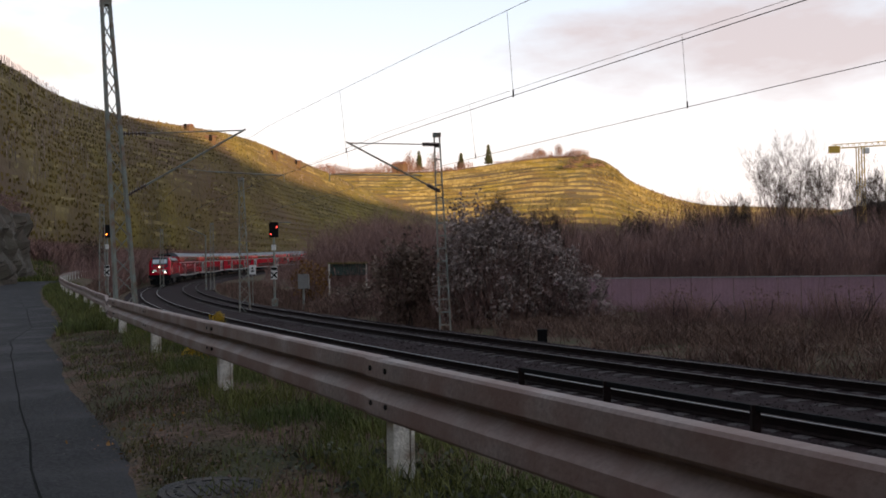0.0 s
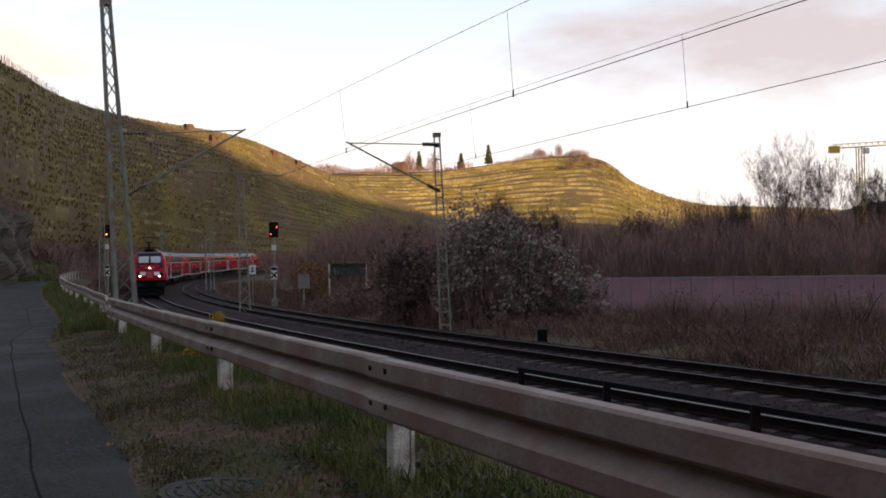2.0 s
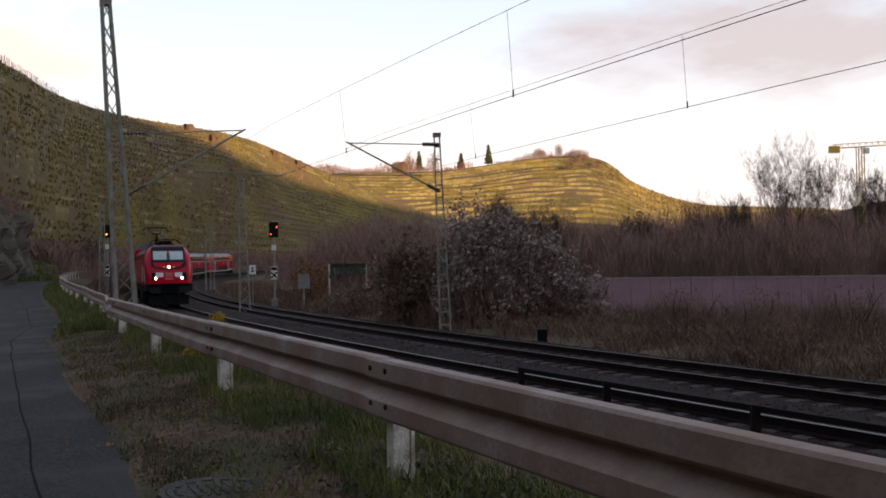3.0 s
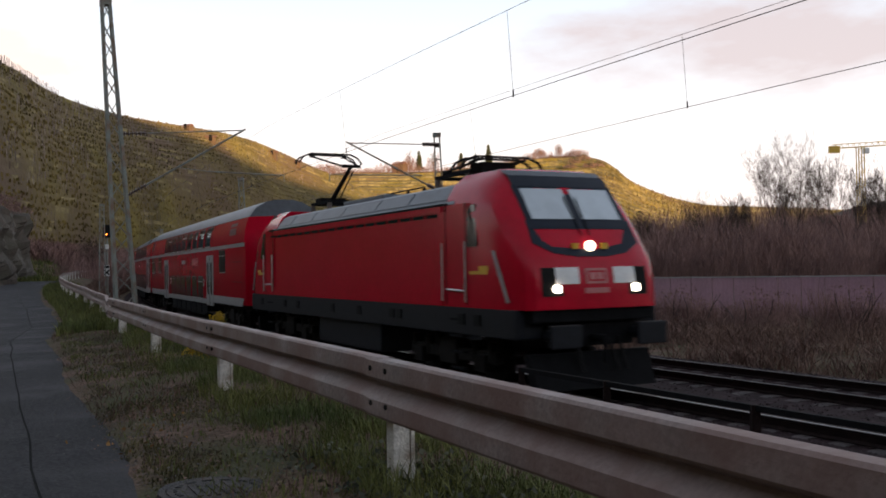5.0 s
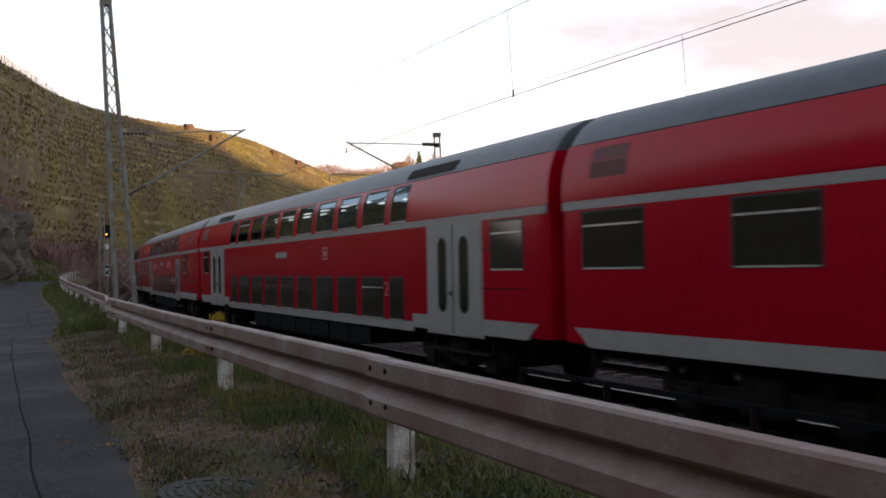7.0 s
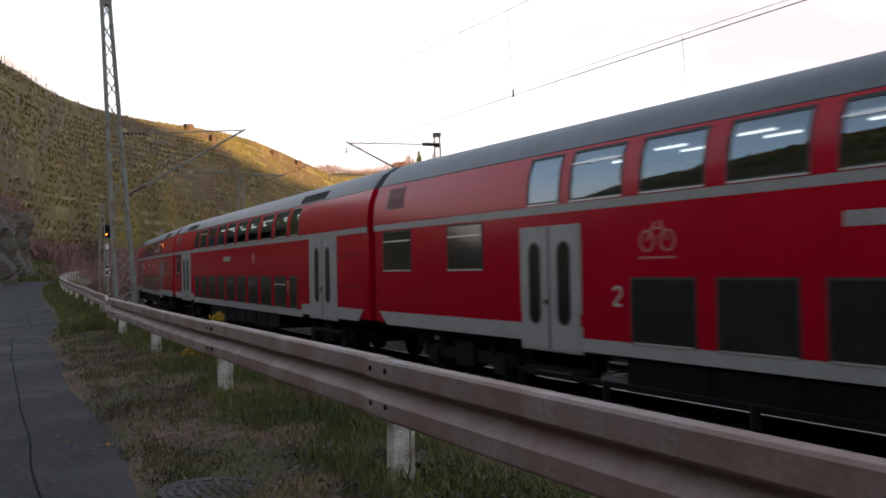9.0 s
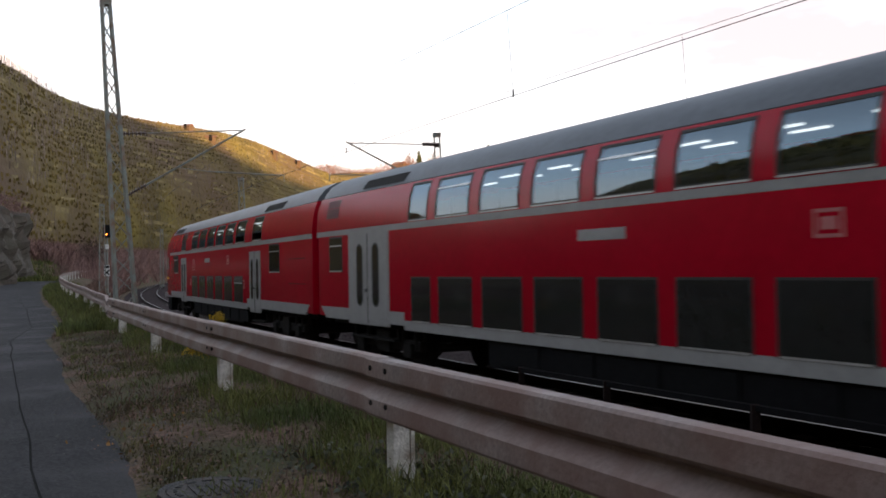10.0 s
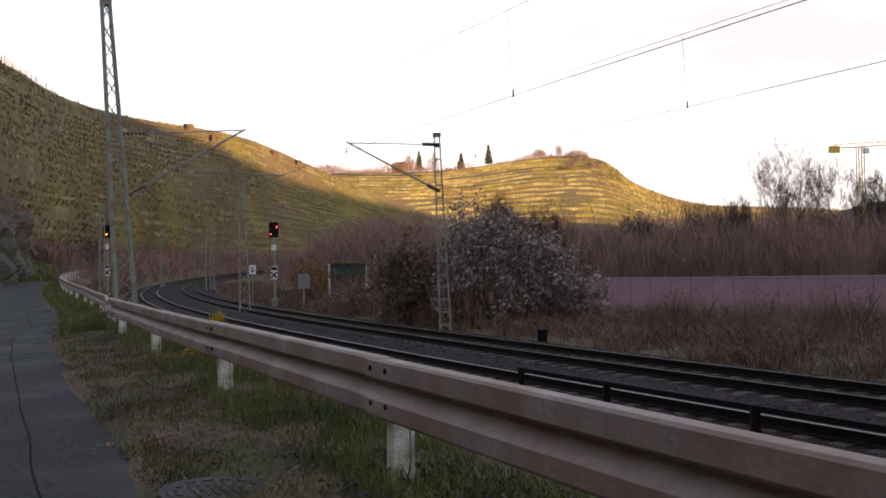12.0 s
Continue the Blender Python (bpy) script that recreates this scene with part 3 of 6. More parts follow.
# far bracket beyond the third mast
lamp_post = empty("bracket_post", Matrix.Identity(4), "slender post with a slanting bracket arm", "railway post")
bm = bmesh.new()
rod(bm, (-28.3, 110.0, 0.0), (-28.3, 110.0, 6.6), 0.1, 0.08)
rod(bm, (-28.3, 110.0, 6.5), (-30.5, 110.0, 7.6), 0.06)
part("pole", bm, M_MAST, lamp_post)


def wire_run(name, label, offset, z_contact, z_mess, sags):
    w = empty(name, Matrix.Identity(4), label, "overhead line")
    def stagger(s):
        return 0.3 * math.sin(s / 40.0)
    ss = np.arange(-60, 220, 2.0)
    bm = bmesh.new()
    for a, b in zip(ss, ss[1:]):
        pa, pb = track(a, offset + stagger(a)), track(b, offset + stagger(b))
        rod(bm, (pa[0], pa[1], z_contact + track_z(a)), (pb[0], pb[1], z_contact + track_z(b)), 0.008, n=5)
    part("contact_wire", bm, M_WIRE, w)
    def mz(s):
        f = ((s - 32.0) / 64.0) % 1.0
        return z_mess - sags * 4 * f * (1 - f)
    bm = bmesh.new()
    for a, b in zip(ss, ss[1:]):
        pa, pb = track(a, offset), track(b, offset)
        rod(bm, (pa[0], pa[1], mz(a) + track_z(a)), (pb[0], pb[1], mz(b) + track_z(b)), 0.006, n=5)
    part("messenger_wire", bm, M_WIRE, w)
    for s in (-8, 4.5, 15.2 if offset == 0 else 14.9, 24.6, 36, 48):
        pa, pb = track(s, offset), track(s, offset + stagger(s))
        bm = bmesh.new()
        rod(bm, (pa[0], pa[1], mz(s)), (pb[0], pb[1], z_contact), 0.0045, n=5)
        rod(bm, (pb[0], pb[1], z_contact - 0.03), (pb[0], pb[1], z_contact + 0.12), 0.018, n=5)
        part("dropper", bm, M_WIRE, w)


wire_run("overhead_line", "overhead wires with droppers above the near track", 0.0, 5.62, 7.5, 0.25)
wire_run("overhead_line", "overhead wires with droppers above the second track", SPACING, 5.62, 7.35, 0.2)

# ---- signals, boards, cabinet ----
M_REDLAMP = glow("signal_red", (1.0, 0.07, 0.05), 2.6)
M_ORANGELAMP = glow("signal_orange", (1.0, 0.2, 0.03), 9.0)


def signal(x, y, z, zh, label, lamps, arm):
    g = empty("light_signal", pose(x, y, 0), label, "railway signal", "signals")
    bm = bmesh.new()
    rod(bm, (0, 0, z), (0, 0, zh), 0.09, 0.07)
    box(bm, -0.2, -0.2, z - 0.3, 0.2, 0.2, z + 0.25, 0.02)
    part("pole", bm, M_MAST, g)
    bm = bmesh.new()
    box(bm, -0.33, -0.12, zh - 0.1, 0.33, 0.08, zh + 0.98, 0.06)
    head = part("head", bm, M_BLACK, g, "black signal head")
    for lx, lz, m_ in lamps:
        bm = bmesh.new()
        rod(bm, (lx, -0.12, zh + lz), (lx, -0.17, zh + lz), 0.05, n=14)
        part("lamp", bm, m_, head, "lit signal lamp")
    bm = bmesh.new()
    box(bm, -0.16, -0.14, zh - 1.0, 0.16, -0.1, zh - 0.62)
    part("plate", bm, M_WHITE, g)
    bm = bmesh.new()
    box(bm, -0.22, -0.14, z + 1.6, 0.22, -0.1, z + 2.5)
    plate = part("mast_board", bm, M_WHITE, g, "white board with dark shapes")
    bm = bmesh.new()
    for a, b in (((-0.2, z + 1.7), (0.2, z + 2.1)), ((0.2, z + 1.7), (-0.2, z + 2.1))):
        bar(bm, (a[0], -0.15, a[1]), (b[0], -0.15, b[1]), 0.02, 0.1)
    box(bm, -0.2, -0.155, z + 2.25, 0.2, -0.142, z + 2.45)
    part("board_mark", bm, M_BLACK, plate)
    if arm:
        bm = bmesh.new()
        bar(bm, (0.35, 0, zh + 0.95), (1.2, 0, zh + 0.95), 0.07)
        part("arm", bm, M_MAST, g)
    return g


signal(-11.9, 65.0, 0.0, 4.65, "railway light signal showing red beside the track", [(0.22, 0.62, M_REDLAMP), (-0.2, 0.12, M_REDLAMP)], True)
signal(-27.3, 75.0, 0.4, 5.2, "railway light signal with an orange lamp lit", [(0.0, 0.2, M_ORANGELAMP)], False)


def board(x, y, z0, z1, w, h, label, material):
    g = empty("track_sign", pose(x, y, 0), label, "sign", "signs")
    bm = bmesh.new()
    rod(bm, (0, 0, z0), (0, 0, z1), 0.03)
    part("post", bm, M_MAST, g)
    bm = bmesh.new()
    box(bm, -w / 2, -0.06, z1 - h, w / 2, -0.03, z1, 0.008)
    p = part("panel", bm, material, g)
    bm = bmesh.new()
    box(bm, -w * 0.22, -0.07, z1 - h * 0.75, w * 0.22, -0.061, z1 - h * 0.55)
    box(bm, -w * 0.14, -0.07, z1 - h * 0.45, w * 0.14, -0.061, z1 - h * 0.25)
    part("marking", bm, M_BLACK, p)


board(-12.4, 60.0, -0.3, 2.6, 0.42, 0.6, "small pale sign board on a thin post", M_WHITE)
M_WALLGREY = mat("cabinet_grey", (0.22, 0.21, 0.2), 0.6, var=0.2, fine=14)
cabin = empty("trackside_cabinet", pose(-9.1, 60.0, 0), "grey metal cabinet on a post", "cabinet")
bm = bmesh.new()
box(bm, -0.36, -0.2, 1.0, 0.36, 0.2, 1.95, 0.03)
part("box", bm, M_WALLGREY, cabin)
bm = bmesh.new()
rod(bm, (0, 0, -0.6), (0, 0, 1.0), 0.07)
part("post", bm, M_MAST, cabin)
stub = empty("cable_box", pose(3.3, 31.2, 0), "small dark cable box in the weeds", "cable box")
bm = bmesh.new()
box(bm, -0.16, -0.12, -0.6, 0.16, 0.12, 0.05, 0.02)
part("case", bm, M_DARK, stub)
bm = bmesh.new()
box(bm, -0.18, -0.14, 0.05, 0.18, 0.14, 0.09, 0.01)
part("lid", bm, M_DARK, stub)
shelter = empty("shelter", pose(-7.7, 75.0, 0), "dark flat-roofed shelter among the bushes", "shelter")
bm = bmesh.new()
box(bm, -1.6, -0.8, 2.65, 1.6, 0.8, 2.8, 0.02)
part("roof", bm, M_WALLSTONE, shelter)
bm = bmesh.new()
box(bm, -1.5, 0.6, 1.7, 1.5, 0.7, 2.65)
box(bm, -1.5, -0.55, 1.75, 1.5, -0.5, 2.65)
part("wall", bm, M_GREENROOF, shelter)
for px in (-1.5, 1.5):
    bm = bmesh.new()
    box(bm, px - 0.06, -0.7, -0.6, px + 0.06, -0.58, 2.65)
    part("post", bm, M_POST, shelter)

# ---- pink sheet wall ----
wall = tagged(empty("boundary_wall", Matrix.Identity(4), "long dull pink sheet-metal boundary wall with a pale coping", "wall"), kind="structure")
WA, WB = Vector((5.5, 53.2, 0)), Vector((32.0, 37.6, 0))
wd = (WB - WA).normalized()
n_panel = 28
step = (WB - WA).length / n_panel
for k in range(n_panel):
    a, b = WA + wd * (step * k + 0.02), WA + wd * (step * (k + 1) - 0.02)
    bm = bmesh.new()
    nsub = 5
    for q in range(nsub):
        p0, p1 = a + (b - a) * (q / nsub), a + (b - a) * ((q + 0.97) / nsub)
        bar(bm, (p0.x, p0.y, 0.22), (p1.x, p1.y, 0.22), 0.05, 2.44)
    bar(bm, (a.x, a.y + 0.03, 0.22), (b.x, b.y + 0.03, 0.22), 0.03, 2.42)
    part("panel", bm, M_WALLPINK, wall)
bm = bmesh.new()
bar(bm, (WA.x, WA.y, 1.48), (WB.x, WB.y, 1.48), 0.14, 0.06)
part("coping", bm, M_GREYBAND, wall, "pale coping strip")

# ---- hills ----
def hill(name, ridge, base, cols, terraces, label, vine_step, wall_h, back=(0.6, -14.0), material=None, bulge=0.06):
    """A slope between a base line and a ridge line, cut into terraces; the far side falls away behind the ridge."""
    def point(u, f):
        a, b = spline(ridge, u), spline(base, u)
        p = b + (a - b) * f
        p[2] += bulge * (a[2] - b[2]) * math.sin(math.pi * f)
        wob = noise.noise((p[0] * 0.02, p[1] * 0.02, 2.0))
        p[2] += 1.2 * wob * math.sin(math.pi * min(1.0, f * 1.1))
        return p
    fr = [0.0]
    rows = []
    for k in range(terraces):
        f0, f1 = k / terraces, (k + 1) / terraces
        rows += [(f0 + 0.02 / terraces, "foot"), (f0 + 0.11 / terraces, "top"), (f0 + 0.55 / terraces, "mid")]
    rows.append((1.0, "mid"))
    vs, fs = [], []
    for i in range(cols + 1):
        u = i / cols
        span = spline(ridge, u)[2] - spline(base, u)[2]
        for f, kind in rows:
            k = math.floor(f * terraces + 1e-6)
            p = point(u, min(1.0, f + (0.45 / terraces) * noise.noise((u * 22.0, k * 0.8, 6.0)) * (f < 0.99)))
            strength = 0.5 + 0.5 * noise.noise((u * 14.0 + k * 0.37, k * 1.7, 0.0))
            step_h = span / terraces
            if kind == "foot":
                p[2] -= step_h * 0.35 * strength
            elif kind == "top":
                p[2] += step_h * (0.15 + wall_h * 0.2) * strength
            vs.append(p)
        a, b = spline(ridge, u), spline(base, u)
        p = a + (a - b) * back[0]
        p[2] = a[2] + back[1]
        vs.append(p)
        p = a + (a - b) * 3.0
        p[2] = -2.0
        vs.append(p)
    n = len(rows) + 2
    for i in range(cols):
        for j in range(n - 1):
            q = i * n + j
            fs.append((q, q + n, q + n + 1, q + 1))
    ob = raw(name, vs, fs, material or M_VINE, label=label)
    tagged(ob, label, "hill", kind="structure")
    wall_faces = [k for k in range(len(fs)) if k % (n - 1) < len(rows) - 1 and k % (n - 1) % 3 == 0]
    ob.data.materials.append(M_WALLSTONE)
    for k in wall_faces:
        i = k // (n - 1)
        if noise.noise((i * 0.31, (k % (n - 1)) * 0.9, 4.0)) > (0.22 if wall_h < 0.5 else -0.02):
            ob.data.polygons[k].material_index = 1
    # rows of vines on the terraces
    if vine_step:
        tv, tf = [], []
        for k in range(terraces):
            for lane in (0.42, 0.8):
                u = 0.0
                while u < 1.0:
                    a, b = spline(ridge, u), spline(base, u)
                    L = max(20.0, float(np.linalg.norm(spline(ridge, min(1, u + 0.02)) - spline(ridge, max(0, u - 0.02)))) / 0.04)
                    u += vine_step * 0.75 / L * rng.uniform(0.7, 1.5)
                    if noise.noise((u * 9.0, k * 0.5, 7.0)) < -0.35 or u > 1 or (u < 0.3 and rng.uniform() < 0.45):
                        continue
                    p = point(u, (k + lane) / terraces) + rng.uniform(-0.3, 0.3, 3)
                    hgt = min(1.0, 0.35 + u) * rng.uniform(0.35, 0.9) * (vine_step / 2.4 + 0.1)
                    for q in range(2):
                        ang = rng.uniform(0, math.pi)
                        dx, dy = math.cos(ang) * vine_step * 0.14, math.sin(ang) * vine_step * 0.14
                        c = len(tv)
                        tv += [(p[0] - dx, p[1] - dy, p[2] - 0.2), (p[0] + dx, p[1] + dy, p[2] - 0.2), (p[0] + dx * rng.uniform(0.2, 0.9), p[1] + dy * 0.6, p[2] + hgt), (p[0] - dx * rng.uniform(0.2, 0.9), p[1] - dy * 0.6, p[2] + hgt * rng.uniform(0.7, 1.1))]
                        tf.append((c, c + 1, c + 2, c + 3))
        tagged(raw("vine_rows", tv, tf, M_VINELEAF), "rows of autumn-yellow vines on the terraces", "vines", kind="stuff")
    return point


RIDGE_L = [(-75.5, 104.4, 32.5), (-74.5, 149.3, 38.2), (-86.1, 209.2, 42.6), (-87.6, 259.2, 46.2), (-73.0, 339.1, 51.3), (-54.3, 399.2, 46.2), (-22.7, 449.4, 34.8), (14.0, 489.7, 24.1), (60.0, 520.0, 12.0)]
BASE_L = [(-31.0, 34.0, 2.2), (-36.0, 60.0, 2.4), (-46.0, 85.0, 2.4), (-58.0, 125.0, 2.4), (-70.0, 190.0, 2.6), (-68.0, 262.0, 2.8), (-30.0, 312.0, 2.5), (14.0, 345.0, 2.0), (60.0, 400.0, 1.5)]
slope_left = hill("vineyard_hill", RIDGE_L, BASE_L, 150, 24, "terraced vineyard hill in autumn yellow and brown", 1.25, 0.2)
RIDGE_F = [(-160.0, 610.0, 50.0), (-114.7, 619.0, 60.7), (-71.2, 638.8, 69.0), (-0.6, 658.7, 71.4), (72.3, 658.6, 79.5), (109.2, 638.7, 75.4), (132.1, 619.1, 55.5), (179.3, 639.3, 43.2), (257.1, 679.2, 41.8), (380.0, 700.0, 36.0)]
BASE_F = [(-110.0, 470.0, 4.0), (-87.4, 469.8, 4.0), (-52.9, 469.8, 4.0), (-1.0, 469.8, 4.0), (50.8, 465.0, 4.0), (84.5, 465.0, 4.0), (115.7, 470.0, 4.0), (150.4, 480.0, 4.0), (197.4, 500.0, 4.0), (290.0, 500.0, 4.0)]
slope_far = hill("vineyard_hill", RIDGE_F, BASE_F, 130, 20, "far terraced vineyard hill lit golden by the low sun", 3.2, 0.9)
RIDGE_R = [(120.0, 420.0, 10.0), (150.0, 380.0, 19.0), (200.0, 360.0, 30.0), (320.0, 330.0, 40.0), (520.0, 250.0, 48.0)]
BASE_R = [(95.0, 330.0, 1.0), (120.0, 290.0, 1.0), (160.0, 260.0, 1.0), (250.0, 220.0, 1.0), (420.0, 150.0, 1.0)]
M_WOODED = mat("wooded_slope", (0.085, 0.06, 0.045), 1.0, var=0.4, scale=0.06, fine=0.8, bump=0.3, color2=(0.05, 0.042, 0.03))
slope_right = hill("wooded_hill", RIDGE_R, BASE_R, 40, 8, "low wooded hillside in brown winter growth", 0, 0.1, material=M_WOODED)
# the ridge behind the camera, whose shade fills the valley
RIDGE_B = [(-1400.0, -420.0, 100.0), (-700.0, -300.0, 95.0), (-250.0, -262.0, 92.0), (150.0, -262.0, 92.0), (600.0, -264.0, 92.0), (1400.0, -360.0, 98.0)]
BASE_B = [(-1400.0, -170.0, 1.0), (-700.0, -130.0, 1.0), (-250.0, -90.0, 1.0), (150.0, -90.0, 1.0), (600.0, -130.0, 1.0), (1400.0, -170.0, 1.0)]
hill("shade_hill", RIDGE_B, BASE_B, 40, 6, "dark wooded ridge on the sunward side of the valley", 0, 0.1, material=M_WOODED)

# the same vineyard slope goes on beside and behind the camera
hill("vineyard_hill", [(*track(s, -66.0)[:2], z) for s, z in ((-150, 40.0), (-90, 41.0), (-30, 40.0), (20, 38.0), (45, 36.0))], [(*track(s, -17.0 - 0.12 * max(0, s))[:2], 1.6) for s in (-150, -90, -30, 20, 45)], 40, 16, "steep terraced vineyard slope above the lane", 2.6, 0.2)

# ---- growth ----
def blades(name, places, hgt, width, material, label, category, lean=0.35, parent=None):
    vs, fs = [], []
    for x, y, z in places:
        a = rng.uniform(0, 6.283)
        h = hgt * rng.uniform(0.4, 1.25)
        w = width * rng.uniform(0.6, 1.3)
        lx, ly = rng.normal(0, lean) * h, rng.normal(0, lean) * h
        dx, dy = math.cos(a) * w, math.sin(a) * w
        c = len(vs)
        vs += [(x - dx, y - dy, z - 0.03), (x + dx, y + dy, z - 0.03), (x + dx * 0.7 + lx * 0.4, y + dy * 0.7 + ly * 0.4, z + h * 0.6), (x - dx * 0.7 + lx * 0.4, y - dy * 0.7 + ly * 0.4, z + h * 0.6), (x + lx, y + ly, z + h)]
        fs += [(c, c + 1, c + 2, c + 3), (c + 3, c + 2, c + 4)]
    return tagged(raw(name, vs, fs, material, parent), label, category, kind="stuff")


def scatter(count, s0, s1, r0, r1, patch=0.0, scale=0.6, rel=True, seed=0.0):
    out = []
    while len(out) < count:
        s = s0 + (s1 - s0) * rng.uniform() ** 1.5
        r = rng.uniform(r0, r1) + (guard_r(s) if rel else 0.0)
        x, y, _ = track(s, r)
        if noise.noise((x * scale, y * scale, seed)) < patch:
            if rng.uniform() > 0.12:
                continue
        out.append((x, y, height(s, r)))
    return out


M_MOSS = mat("verge_moss_grass", (0.17, 0.15, 0.062), 0.95, var=0.4, scale=1.4, fine=8, bump=0.0, color2=(0.1, 0.085, 0.05), island=0.55, spec=0.1)
blades("verge_grass", scatter(19000, 2.6, 30, -0.2, 0.9, 0.0, 1.2), 0.15, 0.0045, M_GRASS, "green grass in tufts below the guardrail", "grass", 0.5)
blades("verge_grass", scatter(9000, 18, 75, -1.0, 1.2, -0.3, 0.5), 0.24, 0.014, M_GRASS, "green grass beside the bending lane", "grass")
blades("verge_grass", scatter(3200, 2.6, 26, -1.0, -0.2, 0.16, 1.3), 0.07, 0.0045, M_GRASS, "thin grass on the trodden verge", "grass", 0.6)
blades("verge_moss", scatter(34000, 2.4, 30, -1.45, 0.5, 0.02, 1.5, True, 3.0), 0.02, 0.006, M_MOSS, "low mossy growth and trodden grass on the verge", "grass", 1.2)
blades("dry_grass", scatter(9000, 2.6, 34, -1.1, 2.6, 0.0, 0.8, True, 9.0), 0.09, 0.0045, M_DRY, "dry straw-coloured grass on the verge", "dry grass", 0.9)
blades("embankment_weeds", scatter(7000, 6, 70, 0.5, 4.2, -0.1, 0.7, True, 4.0), 0.3, 0.012, M_DRY, "brown weeds on the slope down to the track", "weeds")
blades("trackside_weeds", scatter(42000, 3, 95, 7.9, 15.5, -0.2, 0.35, False, 2.0), 0.5, 0.014, M_DRY, "tangled brown dead weeds beyond the tracks", "weeds", 0.75)
blades("trackside_weeds", scatter(14000, 3, 60, 14.0, 27.0, -0.15, 0.25, False, 6.0), 0.7, 0.014, M_DRY, "tall brown dead stalks in front of the wall", "weeds", 0.6)
blades("trackside_weeds", scatter(5000, 55, 140, 7.5, 14, -0.4, 0.3, False, 1.0), 0.8, 0.03, M_DRY, "brown dead growth along the bend", "weeds", 0.4)
blades("hill_foot_scrub", scatter(26000, 108, 318, -26.0, -3.6, -0.3, 0.12, False, 5.0), 1.7, 0.07, M_TWIG, "brown bare scrub between the bend and the hill", "scrub", 0.5)
blades("trackside_weeds", scatter(5000, 40, 130, -4.9, -3.0, -0.4, 0.3, False, 1.0), 0.5, 0.03, M_DRY, "brown growth between lane and track", "weeds", 0.4)


def leaf_cloud(count, centre, radii, size, seed, flat=0.0, hollow=0.5):
    """Loose leaf-sized faces in an uneven cloud."""
    vs, fs = [], []
    k = 0
    while k < count:
        d = rng.normal(size=3)
        d /= np.linalg.norm(d)
        rr = 0.72 + 0.55 * noise.noise((d[0] * 2.1 + seed, d[1] * 2.1, d[2] * 2.1)) + 0.2 * noise.noise((d[0] * 6 + seed, d[1] * 6, d[2] * 6))
        f = rr * (hollow + (1 - hollow) * rng.uniform() ** 0.5)
        p = np.array(centre) + d * np.array(radii) * f
        if p[2] < centre[2] - radii[2] * 0.95:
            continue
        if noise.noise((p[0] * 1.6, p[1] * 1.6, p[2] * 1.6 + seed)) < -0.25:
            k += 0.3
            continue
        a = rng.normal(size=3)
        a /= np.linalg.norm(a)
        b = np.cross(a, rng.normal(size=3))
        b /= np.linalg.norm(b) + 1e-9
        w, h = size * rng.uniform(0.5, 1.3), size * rng.uniform(0.4, 1.0)
        c = len(vs)
        vs += [p - a * w - b * h * 0.4, p + a * w * 0.6 - b * h, p + a * w + b * h * 0.5, p - a * w * 0.4 + b * h]
        fs.append((c, c + 1, c + 2, c + 3))
        k += 1
    return vs, fs


def strokes(count, centre, radii, length, width, seed, upward=0.8):
    """Thin bare shoots, rooted low and rising."""
    vs, fs = [], []
    for _ in range(count):
        a, q = rng.uniform(0, 6.283), math.sqrt(rng.uniform())
        x, y = centre[0] + radii[0] * q * math.cos(a), centre[1] + radii[1] * q * math.sin(a)
        top = radii[2] * (0.55 + 0.45 * noise.noise((x * 0.35 + seed, y * 0.35, 0.0)) + 0.25 * rng.uniform())
        z = centre[2] + rng.uniform(0, 0.75) * top
        h = length * rng.uniform(0.5, 1.2)
        lx, ly = rng.normal(0, 1 - upward) * h, rng.normal(0, 1 - upward) * h
        w = width * rng.uniform(0.5, 1.3)
        da = rng.uniform(0, 3.1416)
        c = len(vs)
        vs += [(x - w * math.cos(da), y - w * math.sin(da), z), (x + w * math.cos(da), y + w * math.sin(da), z), (x + lx, y + ly, z + h)]
        fs.append((c, c + 1, c + 2))
    return vs, fs


def bush(name, x, y, z, w, d, h, label, leaf_material, leaves, size, shoots=500, seed=0.0, hollow=0.5):
    b = empty(name, pose(x, y, z), label, "bush", "bushes")
    for k in range(6):
        bm = bmesh.new()
        a = rng.uniform(0, 6.283)
        p = Vector((rng.uniform(-0.2, 0.2) * w, rng.uniform(-0.2, 0.2) * d, -0.3))
        for q in range(4):
            e = p + Vector((math.cos(a) * w * 0.1 + rng.normal(0, 0.1), math.sin(a) * d * 0.1 + rng.normal(0, 0.1), h * 0.22))
            rod(bm, p, e, 0.05 * (1 - q * 0.2), 0.05 * (0.8 - q * 0.2), 5)
            p = e
        part("stem", bm, M_BARK, b)
    vs, fs = leaf_cloud(leaves, (0, 0, h * 0.5), (w * 0.62, d * 0.62, h * 0.62), size, seed, hollow=hollow)
    raw("crown", vs, fs, leaf_material, b)
    vs, fs = strokes(shoots, (0, 0, 0), (w * 0.55, d * 0.5, h * 0.95), h * 0.3, 0.014, seed, 0.65)
    tagged(raw("undergrowth", vs, fs, M_TWIG, b), kind="stuff")
    return b


